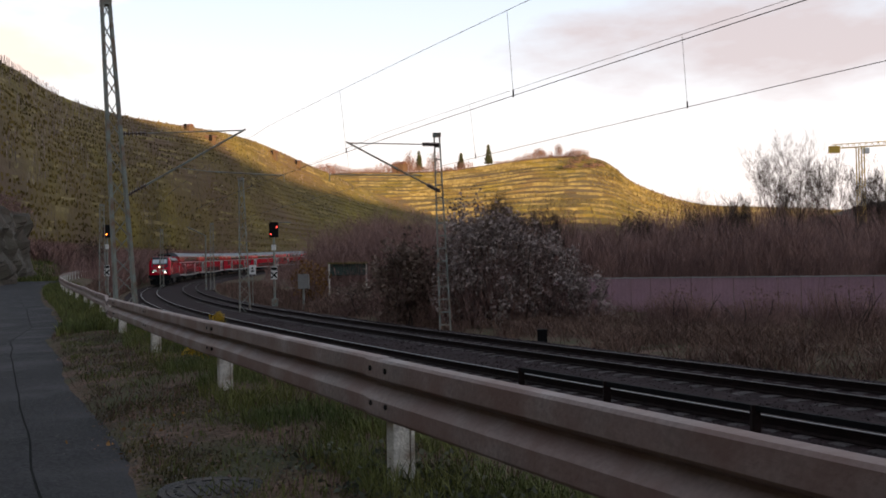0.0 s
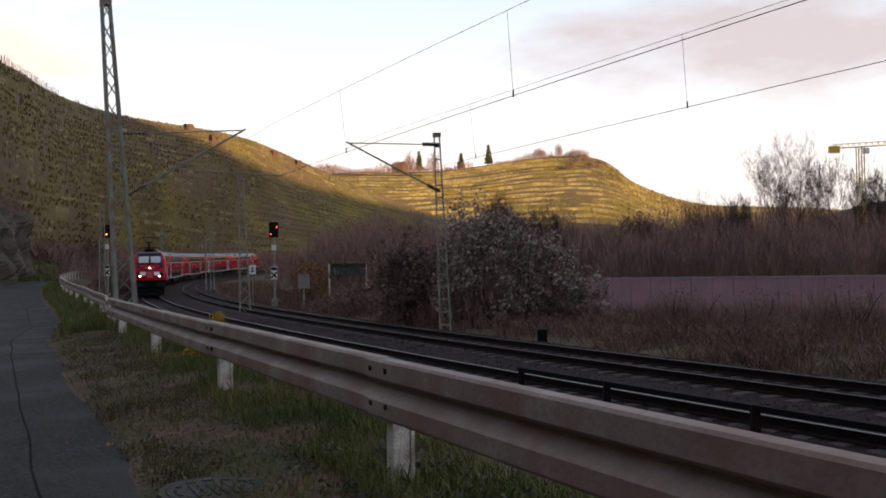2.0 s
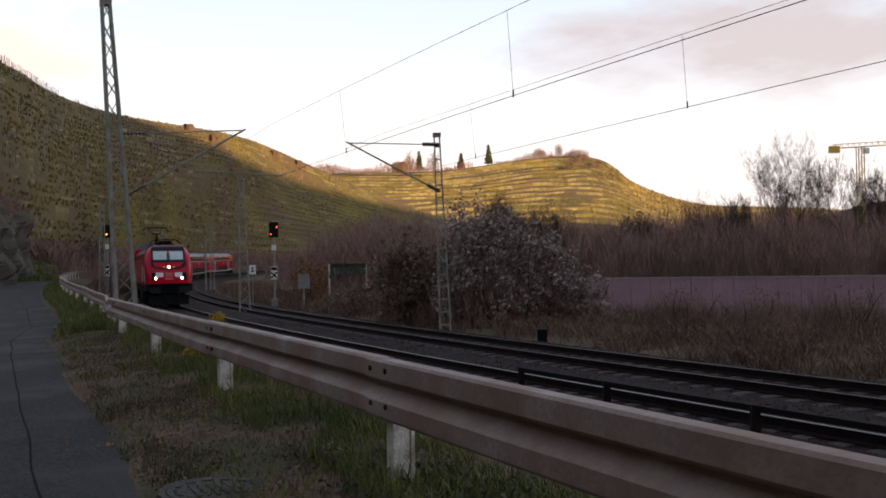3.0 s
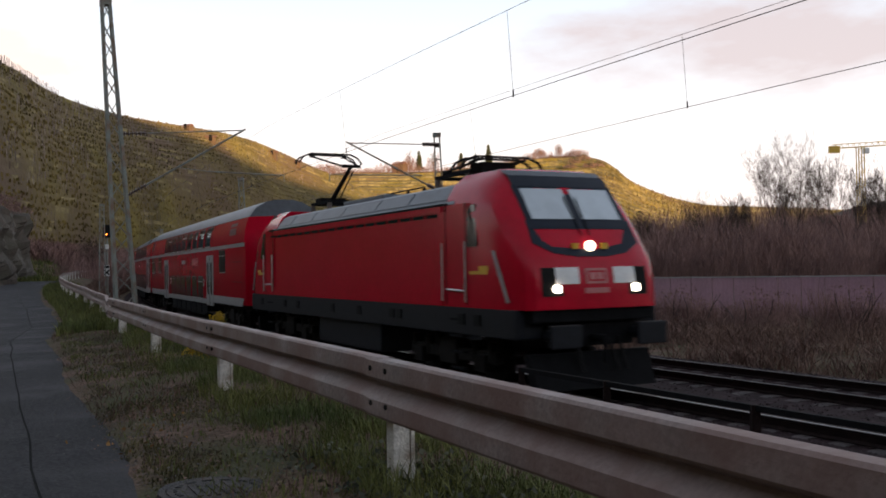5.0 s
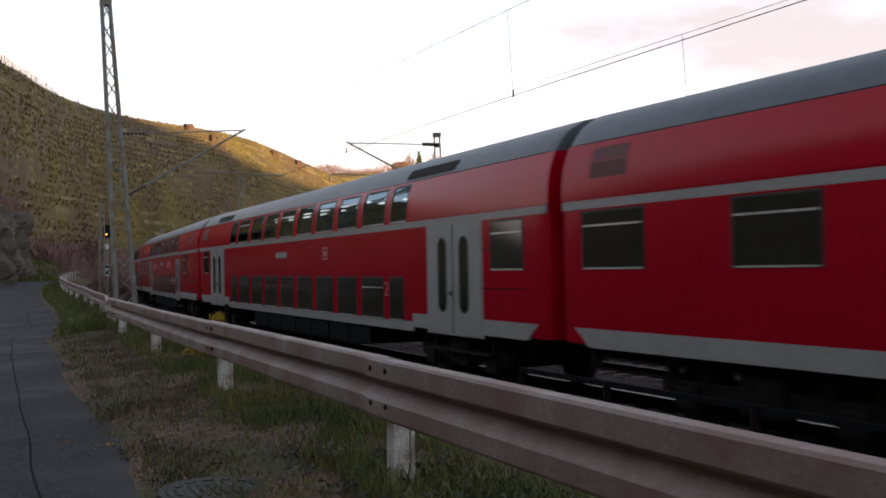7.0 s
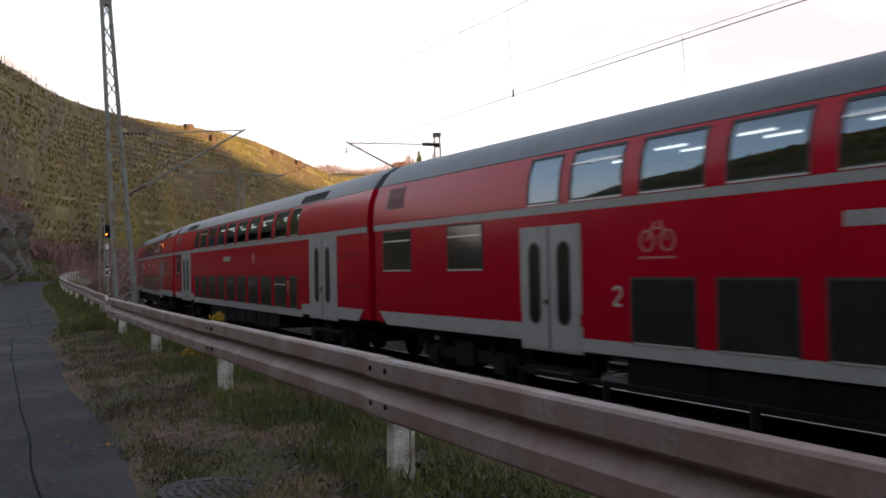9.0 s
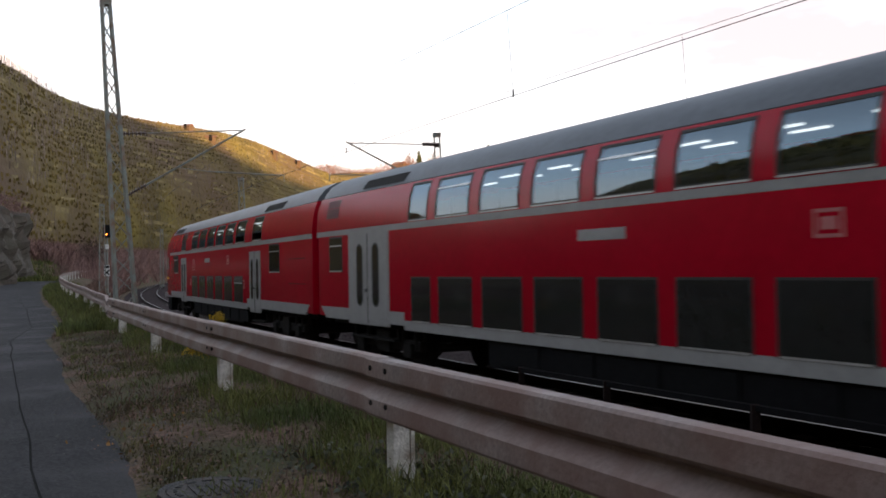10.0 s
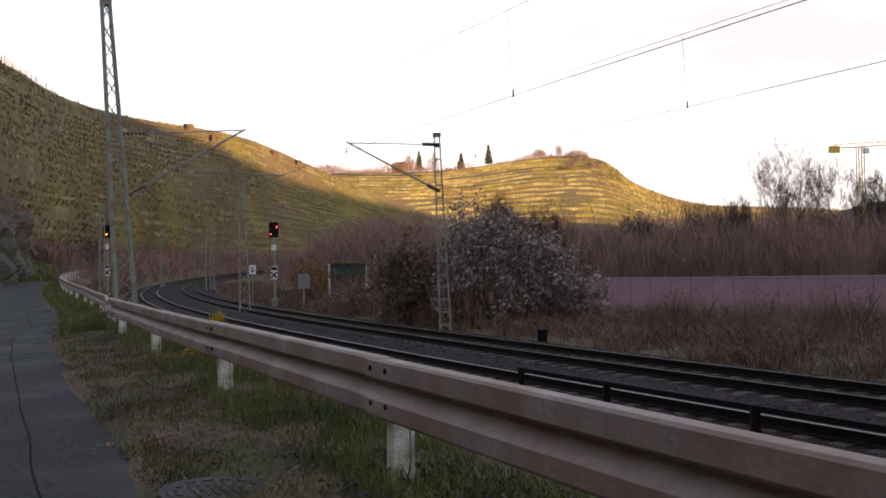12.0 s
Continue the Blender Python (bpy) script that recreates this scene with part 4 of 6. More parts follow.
bush("creeper_bush", -1.7, 43.0, -0.6, 3.0, 3.0, 4.4, "dark ivy-grown bush beside the slim mast", M_DARKLEAF, 5200, 0.09, 500, 1.0)
bush("creeper_bush", 1.6, 41.0, -0.6, 4.2, 3.6, 5.6, "large bush smothered in pale withered creeper", M_FLUFF, 9000, 0.075, 900, 2.0)
bush("creeper_bush", 3.0, 41.5, -0.6, 3.4, 3.2, 5.1, "bush draped in greyish withered creeper", M_FLUFF, 7000, 0.075, 700, 3.0)
bush("creeper_bush", 4.8, 42.0, -0.6, 3.0, 3.0, 4.3, "bush draped in pale dead creeper", M_FLUFF, 5200, 0.075, 600, 4.0)
bush("creeper_bush", 2.2, 43.5, -0.6, 5.4, 3.0, 4.6, "dark dense bush behind pale creeper", M_DARKLEAF, 5200, 0.1, 600, 5.0)
bush("creeper_bush", 6.3, 41.0, -0.6, 2.4, 2.4, 2.6, "low bush with pale dead stems", M_FLUFF, 2200, 0.07, 600, 6.0)
bush("low_bush", -9.6, 66.0, -0.4, 2.6, 2.2, 3.4, "shrub with thin orange-brown autumn leaves", M_ORANGE, 1800, 0.08, 700, 7.0)
bush("low_bush", -4.0, 52.0, -0.5, 4.5, 3.0, 2.2, "low brown thorny bush", M_DARKLEAF, 2000, 0.08, 1300, 8.0)
for k in range(7):
    bush("low_bush", 9.5 + k * 2.6 + rng.uniform(-0.6, 0.6), 36.0 - k * 1.5 + rng.uniform(-1, 1), -0.7, 2.8, 2.0, rng.uniform(1.7, 2.5), "low tangled brown bush before the pink wall", M_TWIG, 700, 0.04, 1500, 10.0 + k)


def thicket(name, spots, label, h, count, width, seed):
    """Bare undergrowth whose shoots nobody could count."""
    vs, fs = [], []
    for (x, y, rx, ry, hh, *rest) in spots:
        zz = rest[0] if rest else -0.5
        v, f = strokes(int(count * 1.5), (x, y, zz), (rx, ry, hh), hh * h * 0.72, width * 0.75, seed, 0.55)
        c = len(vs)
        vs += v
        fs += [tuple(i + c for i in q) for q in f]
    return tagged(raw(name, vs, fs, M_TWIG), label, "thicket", kind="stuff")


thicket("bare_thicket", [(-6 + k * 5.2, 78 + 3 * math.sin(k * 1.7), 4.5, 5.0, 8.0 + 1.4 * math.sin(k * 2.3)) for k in range(16)], "dense brown bare thicket behind the wall", 0.34, 2600, 0.03, 3.0)
thicket("bare_thicket", [(-12 + k * 5.0, 112 + 4 * math.sin(k), 4.5, 7.0, 11.0 + 2.0 * math.sin(k * 1.9)) for k in range(13)], "grey-brown bare woodland edge at the hill foot", 0.3, 2300, 0.04, 8.0)
thicket("bare_thicket", [(40 + k * 9.0, 150 + 6 * math.sin(k * 2.0), 8, 10.0, 16.0 + 2.0 * math.sin(k * 1.3)) for k in range(11)], "distant brown bare woodland", 0.3, 2200, 0.06, 5.0)
thicket("bare_thicket", [(-40 + k * 3.6, 128 - 0.4 * k, 3, 3.0, 4.0 + math.sin(k * 2.0)) for k in range(5, 10)], "brown scrub at the far bend of the track", 0.35, 700, 0.04, 6.0)
thicket("bare_thicket", [(-44 + k * 4.2, 140 + 7.5 * k + 3 * math.sin(k * 2.0), 6, 8.0, 8.5 + 2.5 * math.sin(k * 1.4)) for k in range(4, 14)], "grey-brown bare wood at the foot of the vineyard hill", 0.3, 1700, 0.055, 2.0)
thicket("bare_thicket", [(-69.0 + k * 3.2, 212 + k * 7.2, 5.0, 6.0, 7.0 + 2.0 * math.sin(k * 1.9), 1.5) for k in range(14)], "brown scrub along the hill foot behind the bend", 0.32, 1300, 0.06, 15.0)
thicket("bare_thicket", [(-36.0 - k * 1.5, 92 + k * 4, 3.5, 3.5, 5.5) for k in range(6)], "brown scrub at the foot of the vineyard hill", 0.35, 900, 0.035, 9.0)
thicket("bare_thicket", [(30 + k * 34.0, 425 + 8 * math.sin(k), 22, 14.0, 20 + 5.0 * math.sin(k * 2.0)) for k in range(10)], "bare wood along the foot of the far hill", 0.3, 1500, 0.15, 4.0)

thicket("slope_wood", [(*slope_left(u, f)[:2], 9.0, 9.0, 10.0 + 2.0 * math.sin(u * 60 + f * 9), slope_left(u, f)[2] - 0.5) for u in np.arange(0.735, 0.9, 0.018) for f in np.arange(0.03, 0.5 - 1.4 * abs(u - 0.77), 0.09)], "grey-brown bare wood climbing the foot of the vineyard hill", 0.3, 330, 0.09, 17.0)
sv, sf = [], []
for _ in range(5200):
    u, f = rng.uniform(0.0, 0.72), rng.uniform(0.03, 1.0)
    if noise.noise((u * 30.0, f * 9.0, 2.5)) < -0.1:
        continue
    p = slope_left(u, f)
    a, h = rng.uniform(0, 3.14), rng.uniform(0.9, 1.7)
    dx, dy, lx = 0.035 * math.cos(a), 0.035 * math.sin(a), rng.normal(0, 0.1)
    c = len(sv)
    sv += [(p[0] - dx, p[1] - dy, p[2] - 0.3), (p[0] + dx, p[1] + dy, p[2] - 0.3), (p[0] + dx + lx, p[1] + dy, p[2] + h), (p[0] - dx + lx, p[1] - dy, p[2] + h)]
    sf.append((c, c + 1, c + 2, c + 3))
for k in range(46):
    p = slope_left(0.1 + 0.0032 * k, 0.995)
    bm_h = rng.uniform(1.1, 1.6)
    c = len(sv)
    sv += [(p[0] - 0.06, p[1], p[2] - 0.3), (p[0] + 0.06, p[1], p[2] - 0.3), (p[0] + 0.06, p[1], p[2] + bm_h), (p[0] - 0.06, p[1], p[2] + bm_h)]
    sf.append((c, c + 1, c + 2, c + 3))
tagged(raw("vine_stakes", sv, sf, M_FLUFF), "weathered wooden vine stakes on the steep terraces", "stakes", kind="stuff")


def bare_tree(x, y, z, h, w, label, seed, spread=0.5, levels=7, thin=0.6):
    """A leafless tree of height h and crown width w: tapered trunk, limbs, and a crown of fine twigs."""
    t = empty("bare_tree", pose(x, y, z), label, "tree", "bare trees")
    r2 = np.random.default_rng(seed)
    rods, quads = [], []

    def grow(p, d, length, rad, level):
        segs = 3 if level < 3 else 2
        for _ in range(segs):
            d = (d + Vector(r2.normal(0, 0.13, 3)) + Vector((0, 0, 0.09))).normalized()
            e = p + d * (length / segs)
            if level < 4:
                rods.append((p, e, rad, rad * 0.84, 7 if level < 2 else 4))
            else:
                quads.append((p, e, d.cross(Vector(r2.normal(0, 1, 3))).normalized() * max(rad, 0.011 * thin)))
            p, rad = e, rad * 0.84
            if 0 < level < levels and r2.uniform() < 0.8:
                side = Vector(r2.normal(0, 1, 3)).normalized()
                grow(p, (d * 0.75 + side * spread).normalized(), length * r2.uniform(0.5, 0.7), rad * 0.55, level + 1)
        if level < levels:
            turn = r2.uniform(0, 6.283)
            for k in range(2 if level else 4):
                if level:
                    side = Vector(r2.normal(0, 1, 3)).normalized() * 0.85
                else:
                    side = Vector((math.cos(turn + k * 1.571), math.sin(turn + k * 1.571), 0.1))
                grow(p, (d * 0.9 + side * spread).normalized(), length * r2.uniform(0.66, 0.86), rad * 0.7, level + 1)

    grow(Vector((0, 0, -0.4)), Vector((0, 0, 1)), 2.6, 0.2, 0)
    ends = np.array([q[1] for q in quads])
    kz = h / np.quantile(ends[:, 2], 0.997)
    kr = w / 2 / np.quantile(np.hypot(ends[:, 0], ends[:, 1]), 0.95)
    scale = Vector((kr, kr, kz))
    bm = bmesh.new()
    for p, e, r0, r1, n in rods:
        rod(bm, p * scale, e * scale, r0, r1, n)
    part("trunk", bm, M_BARK, t)
    vs, fs = [], []
    for p, e, side in quads:
        p, e, c = p * scale, e * scale, len(vs)
        vs += [tuple(p - side), tuple(p + side), tuple(e + side * 0.5), tuple(e - side * 0.5)]
        fs.append((c, c + 1, c + 2, c + 3))
    raw("crown", vs, fs, M_BARK, t)
    return t


bare_tree(33.6, 91.0, -0.6, 14.6, 11.0, "tall bare tree with spreading forked limbs", 3)
bare_tree(39.2, 89.0, -0.6, 13.2, 9.0, "bare tree with crooked limbs", 12)
bare_tree(28.6, 98.0, -0.6, 10.2, 6.5, "smaller bare tree behind the wall", 21)
bare_tree(43.6, 90.0, -0.6, 12.0, 6.0, "bare tree at the wood's edge", 33)
bare_tree(31.0, 95.0, -0.6, 9.5, 5.0, "bushy bare tree with dense fine twigs", 8)
bare_tree(24.0, 112.0, -0.6, 9.0, 5.0, "slender bare tree in the thicket", 41)
bare_tree(4.0, 70.0, -0.6, 8.4, 4.5, "bare tree rising above the creeper bushes", 51)
bare_tree(8.6, 74.0, -0.6, 8.2, 4.5, "thin bare tree above the thicket", 61)


def ridge_tree(u, f, h, w, conifer, label, seed, slope=None):
    p = (slope or slope_far)(u, f)
    t = empty("ridge_tree", pose(*p), label, "tree", "ridge trees")
    bm = bmesh.new()
    rod(bm, (0, 0, -1), (0, 0, h * 0.9), h * 0.03, h * 0.008, 6)
    for k in range(6):
        a = k * 2.4
        z0 = h * (0.25 + 0.1 * k)
        rod(bm, (0, 0, z0), (math.cos(a) * w * 0.4, math.sin(a) * w * 0.4, z0 + h * 0.18), h * 0.012, h * 0.004, 4)
    part("trunk", bm, M_BARK, t)
    vs, fs = [], []
    if conifer:
        for _ in range(900):
            q = rng.uniform() ** 0.7
            a, rr = rng.uniform(0, 6.283), w * 0.5 * q * rng.uniform(0.5, 1.0)
            c, s_ = np.array([rr * math.cos(a), rr * math.sin(a), h * (1 - q * 0.9)]), w * 0.09
            i = len(vs)
            vs += [tuple(c + rng.normal(0, s_, 3)) for _k in range(3)]
            fs.append((i, i + 1, i + 2))
        raw("crown", vs, fs, M_CONIFER, t)
    else:
        v, f = leaf_cloud(260, (0, 0, h * 0.55), (w * 0.6, w * 0.6, h * 0.5), w * 0.035, seed, hollow=0.1)
        raw("crown", v, f, M_TWIG if seed % 2 else M_CONIFER, t)
        v, f = strokes(420, (0, 0, h * 0.1), (w * 0.6, w * 0.6, h * 0.85), h * 0.3, 0.07, seed, 0.7)
        tagged(raw("undergrowth", v, f, M_TWIG, t), kind="stuff")


for k, (u, h, w, con) in enumerate(((0.30, 17, 7, False), (0.325, 16, 8, False), (0.355, 11, 6, True), (0.383, 15, 6, True), (0.44, 9, 7, False), (0.47, 11, 5, False), (0.31, 15, 6, True))):
    ridge_tree(u, 0.99, h, w, con, "dark conifer on the hill crest" if con else "thin autumn tree on the hill crest", k + 1)
thicket("crest_wood", [(*slope_far(u, 0.97)[:2], 7.0, 5.0, 9.0 + 4.0 * math.sin(u * 70.0), slope_far(u, 0.97)[2] - 0.5) for u in np.arange(0.19, 0.37, 0.012)], "bare autumn wood along the hill crest", 0.4, 260, 0.16, 12.0)
thicket("crest_wood", [(*slope_far(u, 0.98)[:2], 5.0, 4.0, 6.0 + 3.0 * math.sin(u * 90.0), slope_far(u, 0.98)[2] - 0.4) for u in np.arange(0.395, 0.52, 0.011)], "low bare scrub along the sunlit crest", 0.4, 260, 0.13, 13.0)
for k, (u, f) in enumerate(((0.5, 0.86), (0.53, 0.8), (0.49, 0.78), (0.55, 0.84), (0.52, 0.92))):
    ridge_tree(u, f, 5.5, 8, False, "bush on the golden terraces", 2 * k + 40)


def vine_hut(slope, u, f, w, d, h, label):
    p = slope(u, f)
    t = empty("vineyard_hut", pose(p[0], p[1], p[2], 0, 0, rng.uniform(-30, 30)), label, "hut", "vineyard huts")
    bm = bmesh.new()
    box(bm, -w / 2, -d / 2, -2.0, w / 2, d / 2, h)
    part("wall", bm, M_BRICKRED, t)
    bm = bmesh.new()
    vs = [bm.verts.new(q) for q in ((-w * 0.58, -d * 0.6, h), (w * 0.58, -d * 0.6, h), (w * 0.58, d * 0.6, h), (-w * 0.58, d * 0.6, h), (-w * 0.58, 0, h + d * 0.35), (w * 0.58, 0, h + d * 0.35))]
    for fc in ((0, 1, 5, 4), (2, 3, 4, 5), (0, 4, 3), (1, 2, 5), (3, 2, 1, 0)):
        bm.faces.new([vs[i] for i in fc])
    part("roof", bm, M_TILE, t)
    bm = bmesh.new()
    box(bm, -0.5, -d / 2 - 0.06, 0.0, 0.5, -d / 2 + 0.05, 1.9)
    part("door", bm, M_DARK, t)


for u, f in ((0.44, 0.94), (0.475, 0.84), (0.56, 0.92), (0.6, 0.94)):
    vine_hut(slope_left, u, f, 3.2, 2.0, 1.2, "small brown vineyard hut on the slope")
vine_hut(slope_far, 0.29, 0.97, 9, 6, 6, "brick house among the trees on the crest")
for k in range(7):
    vine_hut(slope_right, 0.18 + 0.09 * k, 0.25 + 0.09 * (k % 3), 11, 8, 6, "house with a tiled roof on the wooded slope")

# ---- rock face by the lane ----
rock = tagged(empty("rock_face", Matrix.Identity(4), "grey overgrown rock face beside the lane", "rock"), kind="structure")
vs, fs = [], []
nr, nc = 16, 26
for i in range(nr + 1):
    for j in range(nc + 1):
        s = 74 + 30 * j / nc
        f = i / nr
        gr = guard_r(s)
        taper = math.sin(math.pi * min(1.0, max(0.0, (nc - j) / 4.0)) / 2)
        r = gr - 4.6 - 0.6 * f - 2.0 * (1 - taper)
        x, y, _ = track(s, r)
        n1 = noise.noise((x * 0.35, y * 0.35, f * 2.5)) + 0.5 * noise.noise((x * 1.2, y * 1.2, f * 7))
        x, y, _ = track(s, r + 1.3 * n1)
        vs.append((x, y, height(s, gr - 5.0) - 0.5 + (6.6 + 1.2 * noise.noise((j * 0.4, 0, 0))) * f * (0.25 + 0.75 * taper)))
for i in range(nr):
    for j in range(nc):
        q = i * (nc + 1) + j
        fs.append((q, q + 1, q + nc + 2, q + nc + 1))
k0 = len(vs)
for j in range(nc + 1):
    x, y, z = vs[nr * (nc + 1) + j]
    vs.append((x - 9, y + 1, z + 1.5))
for j in range(nc):
    q = nr * (nc + 1) + j
    fs.append((q, q + 1, k0 + j + 1, k0 + j))
raw("stone", vs, fs, M_ROCK, rock)
blades("bank_grass", [(x, y, z) for x, y, z in scatter(6000, 90, 135, -9.5, -0.9, -0.6, 0.3, True, 3.0)], 0.45, 0.05, M_GRASS, "green grass on the bank beside the lane", "grass")
bush("low_bush", -44.0, 92.0, 7.5, 5, 5, 3.0, "brown scrub on top of the rock face", M_TWIG, 1500, 0.09, 900, 31.0)
bush("low_bush", -42.5, 112.0, 3.0, 4, 4, 3.6, "dark scrub where the lane bends away", M_DARKLEAF, 1800, 0.1, 900, 33.0)

# ---- yellow flowers, litter ----
def flower(x, y, z, w, h, label, n):
    b = empty("yellow_flowers", pose(x, y, z), label, "flowers", "flowers")
    v, f = strokes(160, (0, 0, 0), (w * 0.5, w * 0.5, h * 0.8), h * 0.5, 0.006, n)
    tagged(raw("stalks", v, f, M_GRASS, b), kind="stuff")
    v, f = leaf_cloud(420, (0, 0, h * 0.75), (w * 0.5, w * 0.5, h * 0.32), 0.02, n, hollow=0.3)
    tagged(raw("blossoms", v, f, M_BLOOM, b), kind="stuff")


flower(-4.4, 18.0, 0.85, 0.34, 0.6, "bright yellow flower clump behind the guardrail", 1.0)
flower(-3.05, 11.6, 0.95, 0.62, 0.42, "yellow flower clump under the guardrail", 2.0)
v, f = leaf_cloud(40, (0, 0, 0.02), (0.7, 1.4, 0.03), 0.018, 77.0, hollow=0.1)
gx, gy, _ = track(7.0, -8.4)
tagged(raw("fallen_leaves", [(a + gx, b + gy, height(7.0, -8.4) + abs(c_) + 0.01) for a, b, c_ in v], f, M_ORANGE), "scattered fallen leaves on the verge", "leaves", kind="stuff")
v, f = leaf_cloud(2600, (0, 0, 0), (0.75, 3.2, 0.16), 0.022, 78.0, hollow=0.1)
gx, gy, gh = track(3.6, guard_r(3.6) + 0.15)
tagged(raw("ground_cover", [(a * math.sin(gh) + b * math.cos(gh) + gx, -a * math.cos(gh) + b * math.sin(gh) + gy, 1.06 + abs(c_)) for a, b, c_ in v], f, M_LEAFLOW), "dull green ground-cover leaves under the guardrail", "ground cover", kind="stuff")
bits = []
for x, y, z in scatter(5200, 2.6, 20, -1.25, 0.5, -0.6, 0.8, True, 5.0):
    bits.append((x, y, z + 0.012))
lv, lf = [], []
for x, y, z in bits:
    a, w = rng.uniform(0, 6.283), rng.uniform(0.006, 0.02)
    c = len(lv)
    for k in range(4):
        lv.append((x + w * math.cos(a + k * 1.57) * (1.0 if k % 2 else 0.55), y + w * math.sin(a + k * 1.57) * (1.0 if k % 2 else 0.55), z + rng.uniform(0, 0.014)))
    lf.append((c, c + 1, c + 2, c + 3))
tagged(raw("leaf_litter", lv, lf, M_DRY), "fine brown leaf litter on the verge", "leaf litter", kind="stuff")
paper = empty("paper_scrap", pose(-1.95, 8.2, height(8, -8.3) + 0.012, 4, 3, 30), "scrap of pale litter lying on the verge", "litter")
bm = bmesh.new()
box(bm, -0.07, -0.035, 0, 0.07, 0.035, 0.012, 0.004)
part("scrap", bm, M_WHITE, paper)

# ---- crane ----
crane = empty("tower_crane", pose(136.0, 299.0, 0), "yellow tower crane beyond the trees", "crane")
bm = bmesh.new()
for i, j in ((-1, -1), (1, -1), (1, 1), (-1, 1)):
    bar(bm, (i * 0.9, j * 0.9, -1), (i * 0.9, j * 0.9, 39), 0.25)
for k in range(20):
    z = k * 2.0 - 1
    sg = 1 if k % 2 else -1
    for j in (-0.9, 0.9):
        bar(bm, (-0.9 * sg, j, z), (0.9 * sg, j, z + 2), 0.14)
part("tower", bm, M_CRANE, crane)
bm = bmesh.new()
for y, z in ((-0.6, 38.6), (0.6, 38.6), (0, 39.9)):
    bar(bm, (-9, y, z), (45, y, z + 2.5), 0.22)
for k in range(27):
    x = -9 + 2 * k
    zz = 2.5 * (x + 9) / 54
    bar(bm, (x, -0.6, 38.6 + zz), (x + 1, 0, 39.9 + zz), 0.12)
    bar(bm, (x + 1, 0, 39.9 + zz), (x + 2, 0.6, 38.6 + zz), 0.12)
part("jib", bm, M_CRANE, crane)
bm = bmesh.new()
box(bm, -10.0, -0.8, 37.2, -6.8, 0.8, 39.4, 0.1)
part("counterweight", bm, M_CRANE, crane)
bm = bmesh.new()
box(bm, 1.0, -1.1, 36.8, 2.6, 0.6, 38.6, 0.1)
part("cab", bm, M_WHITE, crane)

# ---- the train ----



def profile_mesh(name, prof, x0, x1, material, parent, label="", smooth=True, taper=0.0):
    """A hull with the half section prof (y, z), mirrored, from x0 to x1; the ends draw in by taper."""
    sec = [(y, z) for y, z in prof] + [(-y, z) for y, z in prof[::-1] if y > 1e-6]
    bm = bmesh.new()
    xs = [(x0, 1 - taper), (x0 + 0.12, 1 - taper * 0.3), (x0 + 0.35, 1)] + [(x0 + 0.35 + (x1 - x0 - 0.7) * i / 6, 1) for i in range(1, 6)] + [(x1 - 0.35, 1), (x1 - 0.12, 1 - taper * 0.3), (x1, 1 - taper)]
    rings = [[bm.verts.new((x, y * k, z)) for y, z in sec] for x, k in xs]
    n = len(sec)
    for a, b in zip(rings, rings[1:]):
        for i in range(n):
            j = (i + 1) % n
            bm.faces.new((a[i], b[i], b[j], a[j]))
    bm.faces.new(rings[0])
    bm.faces.new(rings[-1][::-1])
    ob = part(name, bm, material, parent, label)
    if smooth:
        for p in ob.data.polygons:
            p.use_smooth = abs(p.normal.x) < 0.5
        ob.data.set_sharp_from_angle(angle=radians(35))
    return ob


def side_y(z):
    """Half width of a coach side at height z."""
    return float(np.interp(z, [0.4, 0.93, 3.22, 3.45, 3.75, 4.05, 4.35, 4.53, 4.6], [1.3, 1.39, 1.39, 1.38, 1.335, 1.22, 0.96, 0.62, 0.0]))


def side_panel(bm, x0, x1, z0, z1, out, sgn, round_=0.0, steps=2, thick=0.012):
    """A panel that lies on a coach side, out metres proud."""
    front, back = [], []
    for f in np.linspace(0, 1, steps + 1):
        z = z0 + (z1 - z0) * f
        y = side_y(z)
        front.append([bm.verts.new((x, sgn * (y + out), z)) for x in (x0, x1)])
        back.append([bm.verts.new((x, sgn * (y + out - thick), z)) for x in (x0, x1)])
    for i in range(steps):
        bm.faces.new((front[i][0], front[i][1], front[i + 1][1], front[i + 1][0]))
        for k in (0, 1):
            bm.faces.new((front[i][k], back[i][k], back[i + 1][k], front[i + 1][k]))
    bm.faces.new((front[0][0], front[0][1], back[0][1], back[0][0]))
    bm.faces.new((front[-1][0], front[-1][1], back[-1][1], back[-1][0]))


def window(parent, x0, x1, z0, z1, sgn, glass, hopper=False):
    bm = bmesh.new()
    side_panel(bm, x0 - 0.035, x1 + 0.035, z0 - 0.035, z1 + 0.035, 0.006, sgn)
    fr = part("window", bm, M_RUBBER, parent, "black rubber-framed window")
    bm = bmesh.new()
    side_panel(bm, x0, x1, z0, z1, 0.012, sgn, steps=6 if z0 > 3 else 1)
    pane = part("pane", bm, glass, fr, smooth=True)
    pane.data.set_sharp_from_angle(angle=radians(40))
    bm = bmesh.new()
    side_panel(bm, x0 + 0.02, x1 - 0.02, z0 - 0.03, z0 - 0.005, 0.018, sgn, steps=1)
    part("window_bar", bm, M_ALU, fr)
    if hopper:
        bm = bmesh.new()
        zh = z1 - 0.24 * (z1 - z0)
        side_panel(bm, x0 + 0.02, x1 - 0.02, zh - 0.015, zh + 0.015, 0.018, sgn, steps=1)
        part("hopper_bar", bm, M_ALU, fr)
    return fr


